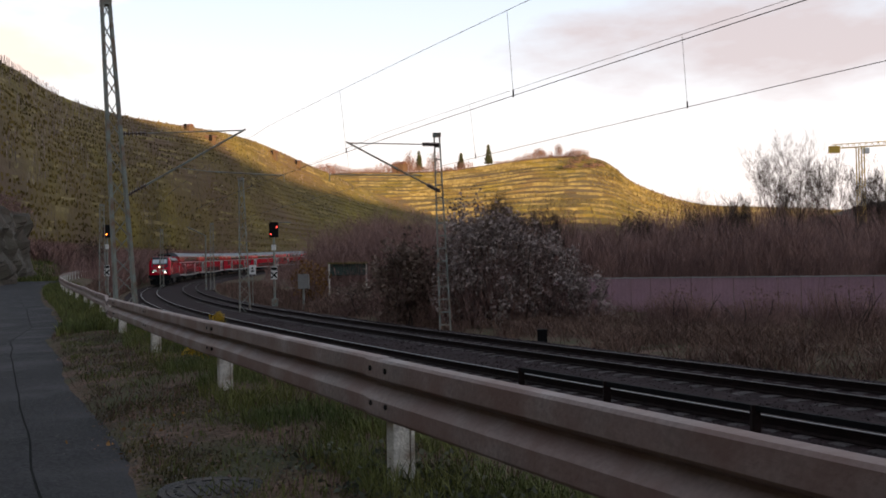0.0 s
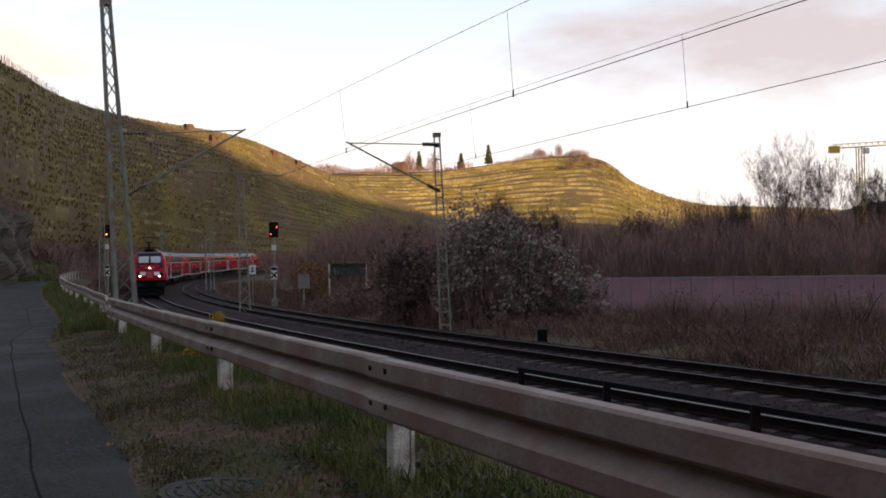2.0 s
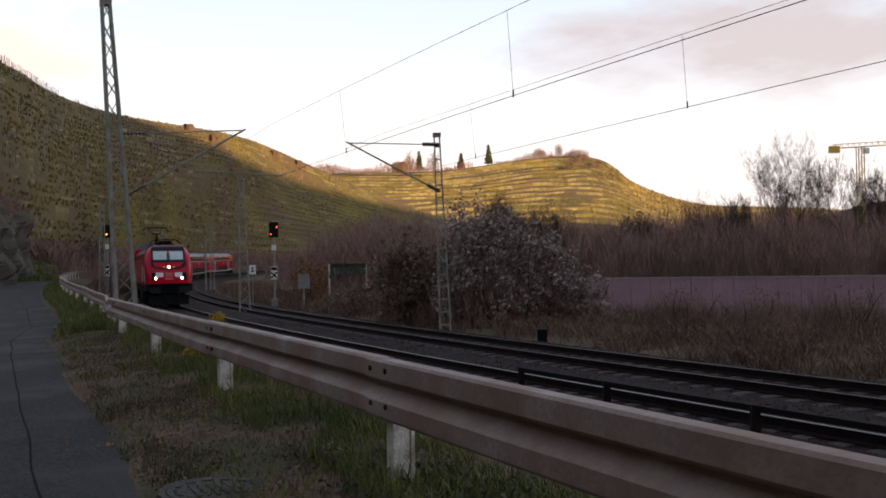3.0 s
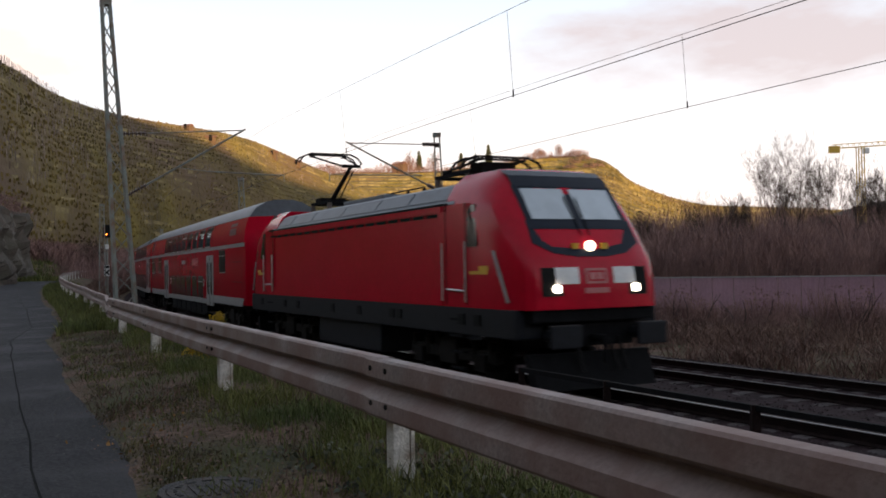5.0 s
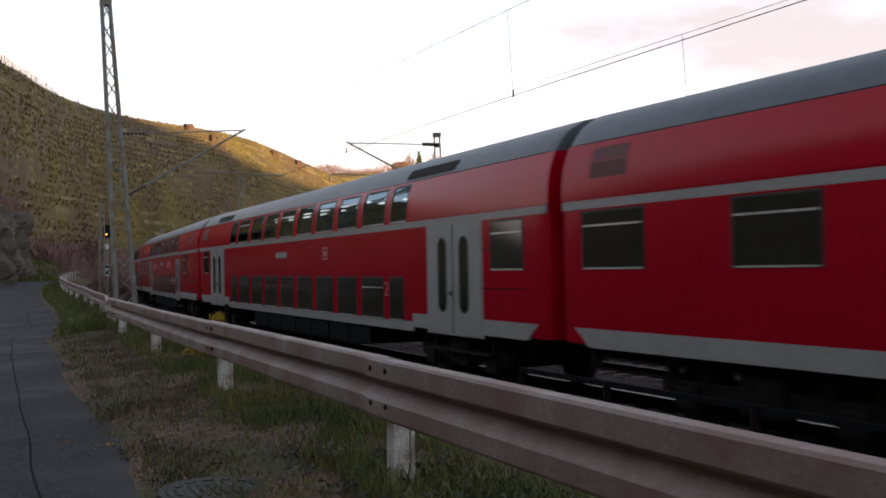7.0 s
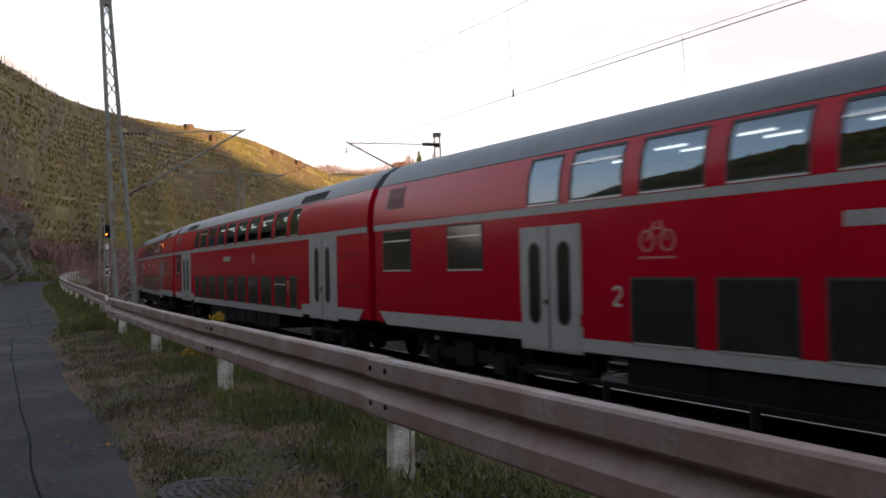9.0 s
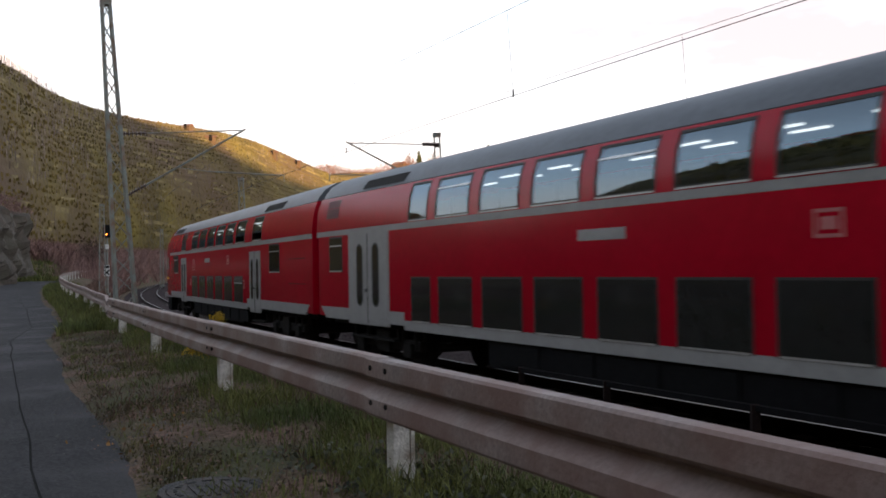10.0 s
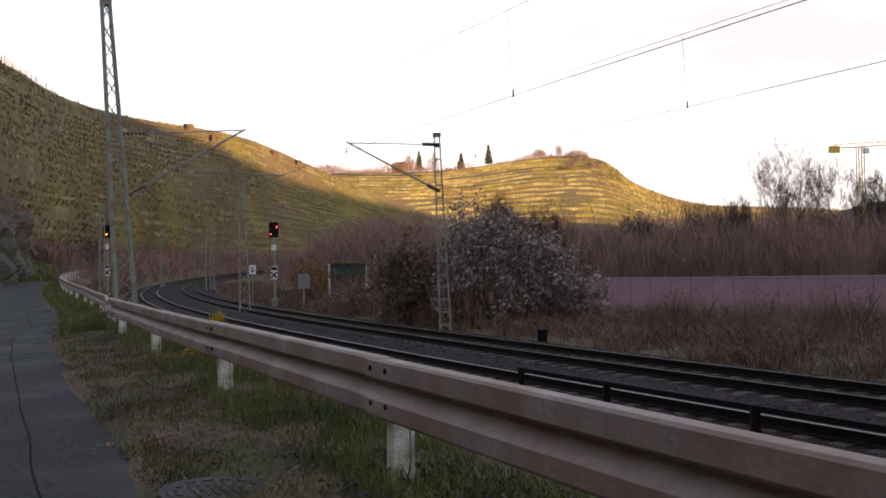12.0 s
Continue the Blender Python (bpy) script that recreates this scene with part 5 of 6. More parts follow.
def upper_window(parent, x0, x1, sgn, hopper):
    """A clear pane in its opening, with a rubber seal all round and a bright sill strip."""
    bm = bmesh.new()
    for a, b, z0, z1 in ((x0 - 0.03, x0 + 0.012, 3.21, 4.0), (x1 - 0.012, x1 + 0.03, 3.21, 4.0), (x0 - 0.03, x1 + 0.03, 3.21, 3.255), (x0 - 0.03, x1 + 0.03, 3.955, 4.0)):
        side_panel(bm, a, b, z0, z1, 0.006, sgn, steps=6 if z1 - z0 > 0.5 else 1, thick=0.03)
    fr = part("window", bm, M_RUBBER, parent, "black rubber-framed window")
    bm = bmesh.new()
    rows = [[bm.verts.new((x, sgn * (side_y(z) - 0.004), z)) for x in (x0, x1)] for z in np.linspace(3.245, 3.965, 7)]
    for a, b in zip(rows, rows[1:]):
        bm.faces.new((a[0], a[1], b[1], b[0]))
    part("pane", bm, M_CLEAR, fr, smooth=True)
    bm = bmesh.new()
    side_panel(bm, x0, x1, 3.205, 3.23, 0.014, sgn, steps=1)
    part("window_bar", bm, M_ALU, fr)
    if hopper:
        bm = bmesh.new()
        side_panel(bm, x0 + 0.02, x1 - 0.02, 3.775, 3.805, 0.01, sgn, steps=1)
        part("hopper_bar", bm, M_ALU, fr)


def capsule(bm, xc, y, z0, z1, w, sgn, t=0.012):
    pts = []
    r = w / 2
    for i in range(9):
        a = math.pi * i / 8
        pts.append((xc + r * math.cos(a), z1 - r + r * math.sin(a)))
    for i in range(9):
        a = math.pi + math.pi * i / 8
        pts.append((xc + r * math.cos(a), z0 + r + r * math.sin(a)))
    f = [bm.verts.new((x, sgn * y, z)) for x, z in pts]
    g = [bm.verts.new((x, sgn * (y - t), z)) for x, z in pts]
    bm.faces.new(f)
    for i in range(len(pts)):
        j = (i + 1) % len(pts)
        bm.faces.new((f[i], f[j], g[j], g[i]))


def coach_door(parent, x0, x1, z0, z1, sgn):
    bm = bmesh.new()
    side_panel(bm, x0 - 0.05, x1 + 0.05, z0, z1 + 0.03, 0.004, sgn)
    d = part("door", bm, M_GREYBAND, parent, "light grey double-leaf coach door")
    xm = (x0 + x1) / 2
    for a, b in ((x0, xm - 0.02), (xm + 0.02, x1)):
        bm = bmesh.new()
        side_panel(bm, a, b, z0 + 0.03, z1, 0.016, sgn)
        leaf = part("door_leaf", bm, M_GREYBAND, d)
        w = min(0.3, (b - a) * 0.36)
        xc = (a + b) / 2 + (xm - (a + b) / 2) / (b - a) * 0.65 * max(0.0, b - a - 0.75)
        bm = bmesh.new()
        capsule(bm, xc, 1.39 + 0.021, z0 + 0.42, z1 - 0.22, w + 0.07, sgn)
        part("window_seal", bm, M_RUBBER, leaf)
        bm = bmesh.new()
        capsule(bm, xc, 1.39 + 0.026, z0 + 0.46, z1 - 0.26, w, sgn)
        part("pane", bm, M_GLASSLOW, leaf)
    bm = bmesh.new()
    box(bm, xm - 0.012, sgn * 1.40 - 0.012, z0 + 0.03, xm + 0.012, sgn * 1.40 + 0.012, z1)
    box(bm, xm - 0.12, sgn * 1.415 - 0.015, z0 + 0.75, xm - 0.04, sgn * 1.415 + 0.015, z0 + 0.83)
    part("door_seal", bm, M_RUBBER, d)
    bm = bmesh.new()
    box(bm, x0 - 0.1, sgn * 1.18 - 0.14, z0 - 0.32, x1 + 0.1, sgn * 1.18 + 0.14, z0 - 0.27)
    box(bm, x0 - 0.1, sgn * 1.1 - 0.12, z0 - 0.28, x0 - 0.04, sgn * 1.1 + 0.12, z0)
    box(bm, x1 + 0.04, sgn * 1.1 - 0.12, z0 - 0.28, x1 + 0.1, sgn * 1.1 + 0.12, z0)
    part("door_step", bm, M_STEEL, d)


def bogie(parent, x, base=2.5):
    bm = bmesh.new()
    for sgn in (-1, 1):
        box(bm, x - base / 2 - 0.5, sgn * 1.02 - 0.08, 0.45, x + base / 2 + 0.5, sgn * 1.02 + 0.08, 0.68, 0.03)
        for ax in (-base / 2, base / 2):
            box(bm, x + ax - 0.2, sgn * 1.08 - 0.1, 0.3, x + ax + 0.2, sgn * 1.08 + 0.1, 0.62, 0.04)
            rod(bm, (x + ax - 0.32, sgn * 1.05, 0.5), (x + ax - 0.32, sgn * 1.05, 0.86), 0.09)
            rod(bm, (x + ax + 0.32, sgn * 1.05, 0.5), (x + ax + 0.32, sgn * 1.05, 0.86), 0.09)
        box(bm, x - 0.35, sgn * 1.0 - 0.16, 0.35, x + 0.35, sgn * 1.0 + 0.16, 0.85, 0.05)
    box(bm, x - 0.3, -1.0, 0.5, x + 0.3, 1.0, 0.75, 0.03)
    b = part("bogie", bm, M_STEEL, parent, "dark dusty bogie frame")
    for ax in (-base / 2, base / 2):
        bm = bmesh.new()
        for sgn in (-1, 1):
            rod(bm, (x + ax, sgn * 0.70, 0.46), (x + ax, sgn * 0.84, 0.46), 0.46, n=24)
            rod(bm, (x + ax, sgn * 0.67, 0.46), (x + ax, sgn * 0.70, 0.46), 0.49, n=24)
        rod(bm, (x + ax, -0.7, 0.46), (x + ax, 0.7, 0.46), 0.09)
        part("wheelset", bm, M_STEEL, b)


def block_letters(bm, word_cells, x, z, h, sgn, y):
    """Lettering from straight strokes; each letter is strokes on a 2 x 4 grid."""
    w = h * 0.55
    for cells in word_cells:
        for (a, b) in cells:
            p = [(x + sgn_x * w / 2 * sgn, z + sz * h / 4) for sgn_x, sz in (a, b)]
            bar(bm, (p[0][0], sgn * y, p[0][1]), (p[1][0], sgn * y, p[1][1]), 0.014, h * 0.14)
        x += sgn * w * 1.5


def digit_two(bm, xc, z, h, sgn, y):
    pts = [(-0.3, 0.8), (-0.15, 0.97), (0.15, 0.97), (0.3, 0.8), (0.28, 0.6), (-0.3, 0.04), (0.32, 0.04)]
    q = [(xc + sgn * -1 * px * h, z + pz * h) for px, pz in pts]
    for a, b in zip(q, q[1:]):
        bar(bm, (a[0], sgn * y, a[1]), (b[0], sgn * y, b[1]), 0.014, 0.13 * h)


M_VENT = mat("dark_red_vent", (0.14, 0.02, 0.02), 0.6, var=0.2, fine=30)
M_GRILLE = mat("roof_grille_grey", (0.035, 0.038, 0.042), 0.7, var=0.25, fine=25)
M_NUMBER = mat("number_paint", (0.5, 0.42, 0.4), 0.5, var=0.15, bump=0.0)


M_SEAT = mat("seat_cloth", (0.02, 0.028, 0.05), 0.9, var=0.3, fine=20)


def clear_pane():
    """Tinted window glass that shows what lies behind it and mirrors the sky."""
    m = bpy.data.materials.new("saloon_glass")
    m.use_nodes = True
    n, l = m.node_tree.nodes, m.node_tree.links
    n.clear()
    out, mx = n.new("ShaderNodeOutputMaterial"), n.new("ShaderNodeMixShader")
    tr, gl, fr = n.new("ShaderNodeBsdfTransparent"), n.new("ShaderNodeBsdfGlossy"), n.new("ShaderNodeFresnel")
    tr.inputs["Color"].default_value = (0.34, 0.46, 0.56, 1)
    gl.inputs["Color"].default_value, gl.inputs["Roughness"].default_value = (0.66, 0.86, 1.0, 1), 0.03
    fr.inputs["IOR"].default_value = 2.4
    l.new(fr.outputs[0], mx.inputs[0])
    l.new(tr.outputs[0], mx.inputs[1])
    l.new(gl.outputs[0], mx.inputs[2])
    l.new(mx.outputs[0], out.inputs["Surface"])
    return m


M_CLEAR = clear_pane()
TOP_ROW = {"low": (6.58, -5.94, ((-7.1, -6.25),)), "high": (6.6, -6.6, ((7.0, 7.8), (-7.8, -7.0))), "cab": (5.3, -5.0, ((6.5, 7.7), (-7.7, -6.62)))}


def upper_panes(kind):
    """The stretches of the upper deck's windows along a coach."""
    top0, top1, narrow = TOP_ROW[kind]
    n = round((top0 - top1 + 0.42) / 1.655)
    p = (top0 - top1 + 0.42) / n
    return sorted([(top0 - (i + 1) * p + 0.42, top0 - i * p) for i in range(n)] + list(narrow))


def make_coach(kind, front_window=False, lead_car=False, bicycle=False):
    """Origin on the track below the middle; +x is the way of travel. kind 'low': doors far from the ends; 'high': doors near the ends; 'cab': control car."""
    words = {"low": "red double-deck coach with light grey doors and stripe", "high": "red double-deck coach with wide grey end doors", "cab": "red double-deck control car with a rounded cab end"}
    c = empty("control_car" if kind == "cab" else "double_deck_coach", Matrix.Identity(4), words[kind], "train car", "train")
    HL = 13.08
    x_rear = -HL if kind != "cab" else -11.2
    front_end, rear_end = HL + (0.0 if lead_car else 0.17), x_rear - (0.17 if kind != "cab" else 0.0)
    prof = [(0.0, 1.06), (1.36, 1.06), (1.39, 1.12), (1.39, 3.22), (1.38, 3.45), (1.335, 3.75), (1.22, 4.05), (0.0, 4.1)]
    body = profile_mesh("body", prof[:4] + [(0.0, 3.22)], rear_end, front_end, M_RED, c, taper=0.03 if kind != "cab" else 0.0)
    panes = upper_panes(kind)
    hull = [(0.0, 3.2), (1.39, 3.2)] + prof[3:]
    for a, b in ((rear_end, panes[0][0] - 0.3), (panes[-1][1] + 0.3, front_end)):
        profile_mesh("upper_end", hull, a, b, M_RED, body)
    for sgn in (-1, 1):
        edges = [panes[0][0] - 0.3] + [x for p in panes for x in p] + [panes[-1][1] + 0.3]
        for a, b in zip(edges[::2], edges[1::2]):
            bm = bmesh.new()
            side_panel(bm, a, b, 3.215, 4.05, 0.0, sgn, steps=6, thick=0.06)
            part("pillar", bm, M_RED, body, smooth=True).data.set_sharp_from_angle(angle=radians(35))
        bm = bmesh.new()
        side_panel(bm, edges[0], edges[-1], 3.965, 4.05, 0.0015, sgn, steps=2, thick=0.06)
        side_panel(bm, edges[0], edges[-1], 3.2, 3.245, 0.0015, sgn, steps=1, thick=0.06)
        part("window_rail", bm, M_RED, body)
    # upper saloon: floor, seats, ceiling lamps
    saloon = [panes[0][0] - 0.2, panes[-1][1] + 0.2]
    bm = bmesh.new()
    box(bm, saloon[0], -1.3, 3.222, saloon[1], 1.3, 3.235)
    part("saloon_floor", bm, M_RUBBER, body)
    bm = bmesh.new()
    x = saloon[0] + 0.7
    while x < saloon[1] - 0.5:
        for sgn in (-1, 1):
            box(bm, x - 0.1, sgn * 0.72 - 0.42, 3.235, x + 0.1, sgn * 0.72 + 0.42, 3.62, 0.05)
        x += 0.9
    part("seats", bm, M_SEAT, body, "dark blue seat backs")
    bm = bmesh.new()
    x = saloon[0] + 0.4
    while x < saloon[1] - 0.7:
        box(bm, x, 0.22, 3.97, x + 0.62, 0.29, 3.995)
        box(bm, x, -0.29, 3.97, x + 0.62, -0.22, 3.995)
        x += 1.66
    part("saloon_lamp", bm, M_STRIP, body, "lit ceiling lamp strip")
    roof = [(0.0, 4.0), (1.2, 4.0), (1.228, 4.06), (1.13, 4.21), (0.99, 4.37), (0.66, 4.56), (0.34, 4.635), (0.0, 4.655)]
    r = profile_mesh("roof", roof, rear_end + 0.02, front_end - 0.02, M_ROOF, c, "grey painted roof", taper=0.03 if kind != "cab" else 0.0)
    for sgn in (-1, 1):
        for xa in ((HL - 5.6, x_rear + (2.5 if kind != "cab" else 0.6)) if kind != "low" else ()):
            bm = bmesh.new()
            for k in range(12):
                zz = 4.12 + k * 0.017
                yy = float(np.interp(zz, [4.06, 4.21, 4.37], [1.228, 1.13, 0.99]))
                bar(bm, (xa, sgn * (yy + 0.004), zz), (xa + 2.2, sgn * (yy + 0.004), zz), 0.03, 0.019)
            part("roof_grille", bm, M_GRILLE, r)
    # stripe, skirts
    for sgn in (-1, 1):
        bm = bmesh.new()
        side_panel(bm, rear_end + 0.02, front_end - 0.02, 3.06, 3.19, 0.004, sgn, steps=1)
        part("stripe", bm, M_GREYBAND, c)
        lo = 7.4 if kind != "high" else 5.0
        ra = HL - lo + (0.0 if kind != "cab" else 0.0)
        rb = x_rear + (lo if kind != "cab" else 4.6)
        bm = bmesh.new()
        side_panel(bm, rb, ra, 0.93, 1.13, 0.004, sgn, steps=1, thick=0.05)
        part("skirt", bm, M_GREYBAND, c, "light grey lower skirt")
        for a, b in ((ra, HL - 0.15), (x_rear + 0.1, rb)):
            bm = bmesh.new()
            end = b if a == ra else a
            inn = a if a == ra else b
            dirx = 1 if a == ra else -1
            vs = []
            for (x, z) in ((inn, 1.02), (inn, 1.3), (end, 1.3), (end - dirx * 0.35, 1.02)):
                vs.append([bm.verts.new((x, sgn * (1.39 + o), z)) for o in (0.0045, -0.05)])
            bm.faces.new([v[0] for v in vs])
            for i in range(4):
                j = (i + 1) % 4
                bm.faces.new((vs[i][0], vs[j][0], vs[j][1], vs[i][1]))
            part("skirt", bm, M_GREYBAND, c)
    # underframe
    bm = bmesh.new()
    box(bm, x_rear + 8.3 if kind != "cab" else x_rear + 6.2, -1.32, 0.42, HL - 8.3, 1.32, 0.95, 0.04)
    for k in range(7):
        xx = -4.4 + k * 1.45
        for sgn in (-1, 1):
            box(bm, xx, sgn * 1.33 - 0.015, 0.5, xx + 1.25, sgn * 1.33 + 0.015, 0.88)
    box(bm, x_rear + 0.3, -1.1, 0.88, HL - 0.3, 1.1, 1.07)
    part("underframe", bm, M_DARK, c, "dark underframe with equipment boxes")
    bogie(c, HL - 3.4)
    bogie(c, -HL + 3.4 + (0.6 if kind == "cab" else 0))
    for xe, dx in ((HL, 1),) + (((x_rear, -1),) if kind != "cab" else ()):
        bm = bmesh.new()
        box(bm, xe - 0.02 if dx > 0 else xe - 0.3, -0.75, 1.1, xe + 0.3 if dx > 0 else xe + 0.02, 0.75, 3.3, 0.06)
        gangway = part("gangway", bm, M_BELLOWS, c)
        for k in range(5):
            bm = bmesh.new()
            x = xe + dx * (0.04 + 0.055 * k)
            box(bm, x - 0.012, -0.8, 1.05, x + 0.012, 0.8, 3.36)
            part("fold", bm, M_BELLOWS, gangway)
    for xe, dx in ((HL, 1), (-HL - (0.8 if kind == "cab" else 0), -1)):
        for sgn in (-1, 1):
            bm = bmesh.new()
            rod(bm, (xe - dx * 0.05, sgn * 0.875, 1.06), (xe + dx * 0.28, sgn * 0.875, 1.06), 0.09)
            rod(bm, (xe + dx * 0.28, sgn * 0.875, 1.06), (xe + dx * 0.32, sgn * 0.875, 1.06), 0.24, n=16)
            part("buffer", bm, M_STEEL, c)
    # openings
    for sgn in (-1, 1):
        if kind == "low":
            front_d, rear_d, zt = (HL + 0.32 - 7.65, HL + 0.32 - 6.2), (-HL - 0.32 + 6.1, -HL - 0.32 + 7.66), 2.84
            zb, first, last = 0.87, HL - 8.25, -HL + 8.55
            mids = [(HL - 4.55, HL - 3.4), (-HL + 0.35, -HL + 1.65), (-HL + 3.25, -HL + 4.5)]
        elif kind == "high":
            front_d, rear_d, zt = (HL + 0.32 - 4.54, HL + 0.32 - 2.34), (-HL - 0.32 + 2.34, -HL - 0.32 + 4.54), 3.04
            zb, first, last = 0.95, 6.5, -6.5
            mids = [(-HL + 0.75, -HL + 1.55)] + ([(HL - 1.65, HL - 0.6)] if front_window else [])
        else:
            front_d, rear_d, zt = (HL + 0.32 - 7.32, HL + 0.32 - 5.88), (-7.87, -6.5), 2.84
            zb, first, last = 0.87, HL - 8.1, -5.0
            mids = [(HL - 4.35, HL - 3.2), (-10.0, -8.75)]
        for d in (front_d, rear_d):
            coach_door(c, d[0], d[1], zb, zt, sgn)
        for a, b in mids:
            window(c, a, b, 2.2, 3.0, sgn, M_GLASSLOW, True)
        n = round((first - last + 0.42) / 1.675)
        pitch = (first - last + 0.42) / n
        for i in range(n):
            x1 = first - i * pitch
            window(c, x1 - pitch + 0.42, x1, 1.15, 2.02, sgn, M_GLASSLOW, i == 0)
        for a, b in TOP_ROW[kind][2]:
            if kind == "high":
                window(c, a - (0.1 if a > 0 else -0.1), b - (0.2 if a > 0 else -0.1), 1.15, 2.02, sgn, M_GLASSLOW)
        for i, (a, b) in enumerate(panes):
            upper_window(body, a, b, sgn, i % 3 == 1)
        # lettering and plates, on the side the same way round
        for px in (first + 0.2,) + ((last - 0.32,) if kind != "high" else ()):
            bm = bmesh.new()
            digit_two(bm, px, 1.64, 0.28, sgn, 1.396)
            part("class_number", bm, M_PALERED if kind != "low" else M_NUMBER, c, "painted class number 2")
        bm = bmesh.new()
        px = -1.06 if kind == "low" else -1.95
        side_panel(bm, px, px + 1.12, 2.6, 2.77, 0.006, sgn, steps=1)
        part("display_panel", bm, M_GREYBAND, c, "grey destination panel")
        bm = bmesh.new()
        if kind == "low":
            # plain bars for the lettering and a framed mark
            for k in range(5):
                side_panel(bm, 2.0 + k * 0.22, 2.16 + k * 0.22, 2.5, 2.8, 0.005, sgn, steps=1)
            xm = 3.4
        else:
            xm = 2.6
        for (a, b, z0, z1) in ((xm - 0.2, xm + 0.2, 2.49, 2.53), (xm - 0.2, xm + 0.2, 2.77, 2.81), (xm - 0.2, xm - 0.16, 2.53, 2.77), (xm + 0.16, xm + 0.2, 2.53, 2.77), (xm - 0.11, xm + 0.11, 2.58, 2.72)):
            side_panel(bm, a, b, z0, z1, 0.005, sgn, steps=1)
        part("marking", bm, M_PALERED, c, "faded painted mark")
        if kind == "cab" or bicycle:
            bx = -4.52 if kind == "cab" else -4.0
            bm = bmesh.new()
            for wx in (bx - 0.2, bx + 0.2):
                for k in range(12):
                    a0, a1 = 6.2832 * k / 12, 6.2832 * (k + 1) / 12
                    bar(bm, (wx + 0.14 * math.cos(a0), sgn * 1.396, 2.55 + 0.14 * math.sin(a0)), (wx + 0.14 * math.cos(a1), sgn * 1.396, 2.55 + 0.14 * math.sin(a1)), 0.014, 0.03)
            for p, q in (((-0.2, 2.55), (-0.04, 2.8)), ((0.2, 2.55), (0.06, 2.82)), ((-0.08, 2.72), (0.1, 2.72)), ((-0.36, 2.32), (0.36, 2.32))):
                bar(bm, (bx + p[0], sgn * 1.396, p[1]), (bx + q[0], sgn * 1.396, q[1]), 0.014, 0.03)
            part("bicycle_mark", bm, M_PALERED, c, "painted bicycle mark")
        # panel joints on the blank end
        bm = bmesh.new()
        for zz in (1.85, 2.55):
            bar(bm, (HL - 2.2, sgn * 1.391, zz), (HL - 0.5, sgn * 1.391, zz), 0.012, 0.018)
        part("panel_joint", bm, M_DARK, c)
        if kind == "low":
            bm = bmesh.new()
            side_panel(bm, HL - 2.6, HL - 1.5, 3.5, 3.92, 0.005, sgn)
            part("vent_panel", bm, M_VENT, c, "dull red vent panel")
        bm = bmesh.new()
        if kind != "cab":
            side_panel(bm, -HL + 0.5, -HL + 1.3, 3.5, 3.95, 0.005, sgn)
            part("vent_panel", bm, M_VENT, c)
        else:
            bm.free()
    # saloon lamps seen in the upper panes
    if kind == "cab":
        # rounded cab: sections that draw in and down towards the end
        bm = bmesh.new()
        sec = prof[1:7] + [(1.13, 4.21), (0.99, 4.37), (0.66, 4.56), (0.0, 4.655)]
        rings = []
        for k in range(15):
            f = k / 14
            x = -11.2 - 2.55 * f
            drop = 1.0 - math.sqrt(max(0.0, 1 - f ** 2.4)) if f < 1 else 1.0
            half = 1.0 - 0.22 * f ** 3
            ring = []
            for y, z in sec:
                zz = z if z < 1.5 else 1.5 + (z - 1.5) * (1 - 0.80 * drop)
                xx = x + (0.45 * max(0.0, (1.9 - z)) * f * 0.2)
                ring.append((xx, y * half, zz))
            ring += [(x_, -y_, z_) for x_, y_, z_ in ring[::-1][1:]]
            rings.append([bm.verts.new(p) for p in ring])
        for a, b in zip(rings, rings[1:]):
            for i in range(len(a) - 1):
                bm.faces.new((a[i], b[i], b[i + 1], a[i + 1]))
            bm.faces.new((a[-1], b[-1], b[0], a[0]))
        bm.faces.new(rings[-1][::-1])
        cab = part("cab_shell", bm, M_RED, c, "rounded red cab end", smooth=True)
        for sgn in (-1, 1):
            bm = bmesh.new()
            vs = [(-11.78, 2.36), (-11.78, 3.0), (-12.3, 3.0), (-12.72, 2.44), (-12.64, 2.36)]
            f1 = [bm.verts.new((x, sgn * (1.402 - 0.05 * max(0, -x - 11.9)), z)) for x, z in vs]
            f2 = [bm.verts.new((x, sgn * 1.2, z)) for x, z in vs]
            bm.faces.new(f1)
            for i in range(5):
                bm.faces.new((f1[i], f1[(i + 1) % 5], f2[(i + 1) % 5], f2[i]))
            part("cab_window", bm, M_SCREEN, cab, "pale reflecting cab side window")
            bm = bmesh.new()
            box(bm, -12.3, sgn * 1.36 - 0.03, 1.88, -11.6, sgn * 1.36 + 0.036, 1.93)
            box(bm, -12.5, sgn * 1.36 - 0.03, 1.93, -11.9, sgn * 1.36 + 0.036, 2.0)
            part("emblem", bm, M_YELLOW, cab)
            bm = bmesh.new()
            box(bm, -13.3, sgn * 1.3 - 0.06, 0.98, -11.2, sgn * 1.3 + 0.075, 1.2, 0.02)
            part("skirt", bm, M_GREYBAND, cab)
        bm = bmesh.new()
        box(bm, -13.83, -1.0, 2.25, -13.6, 1.0, 2.75, 0.05)
        part("windscreen", bm, M_GLASS, cab)
        for sgn in (-1, 1):
            bm = bmesh.new()
            rod(bm, (-13.7, sgn * 0.85, 1.6), (-13.8, sgn * 0.85, 1.6), 0.1, n=14)
            part("tail_lamp", bm, glow("tail_lamp_red", (1.0, 0.05, 0.02), 3.0), cab)
        bm = bmesh.new()
        box(bm, -13.7, -1.15, 0.25, -12.6, 1.15, 0.95, 0.12)
        part("snow_plough", bm, M_DARK, cab)
    return c


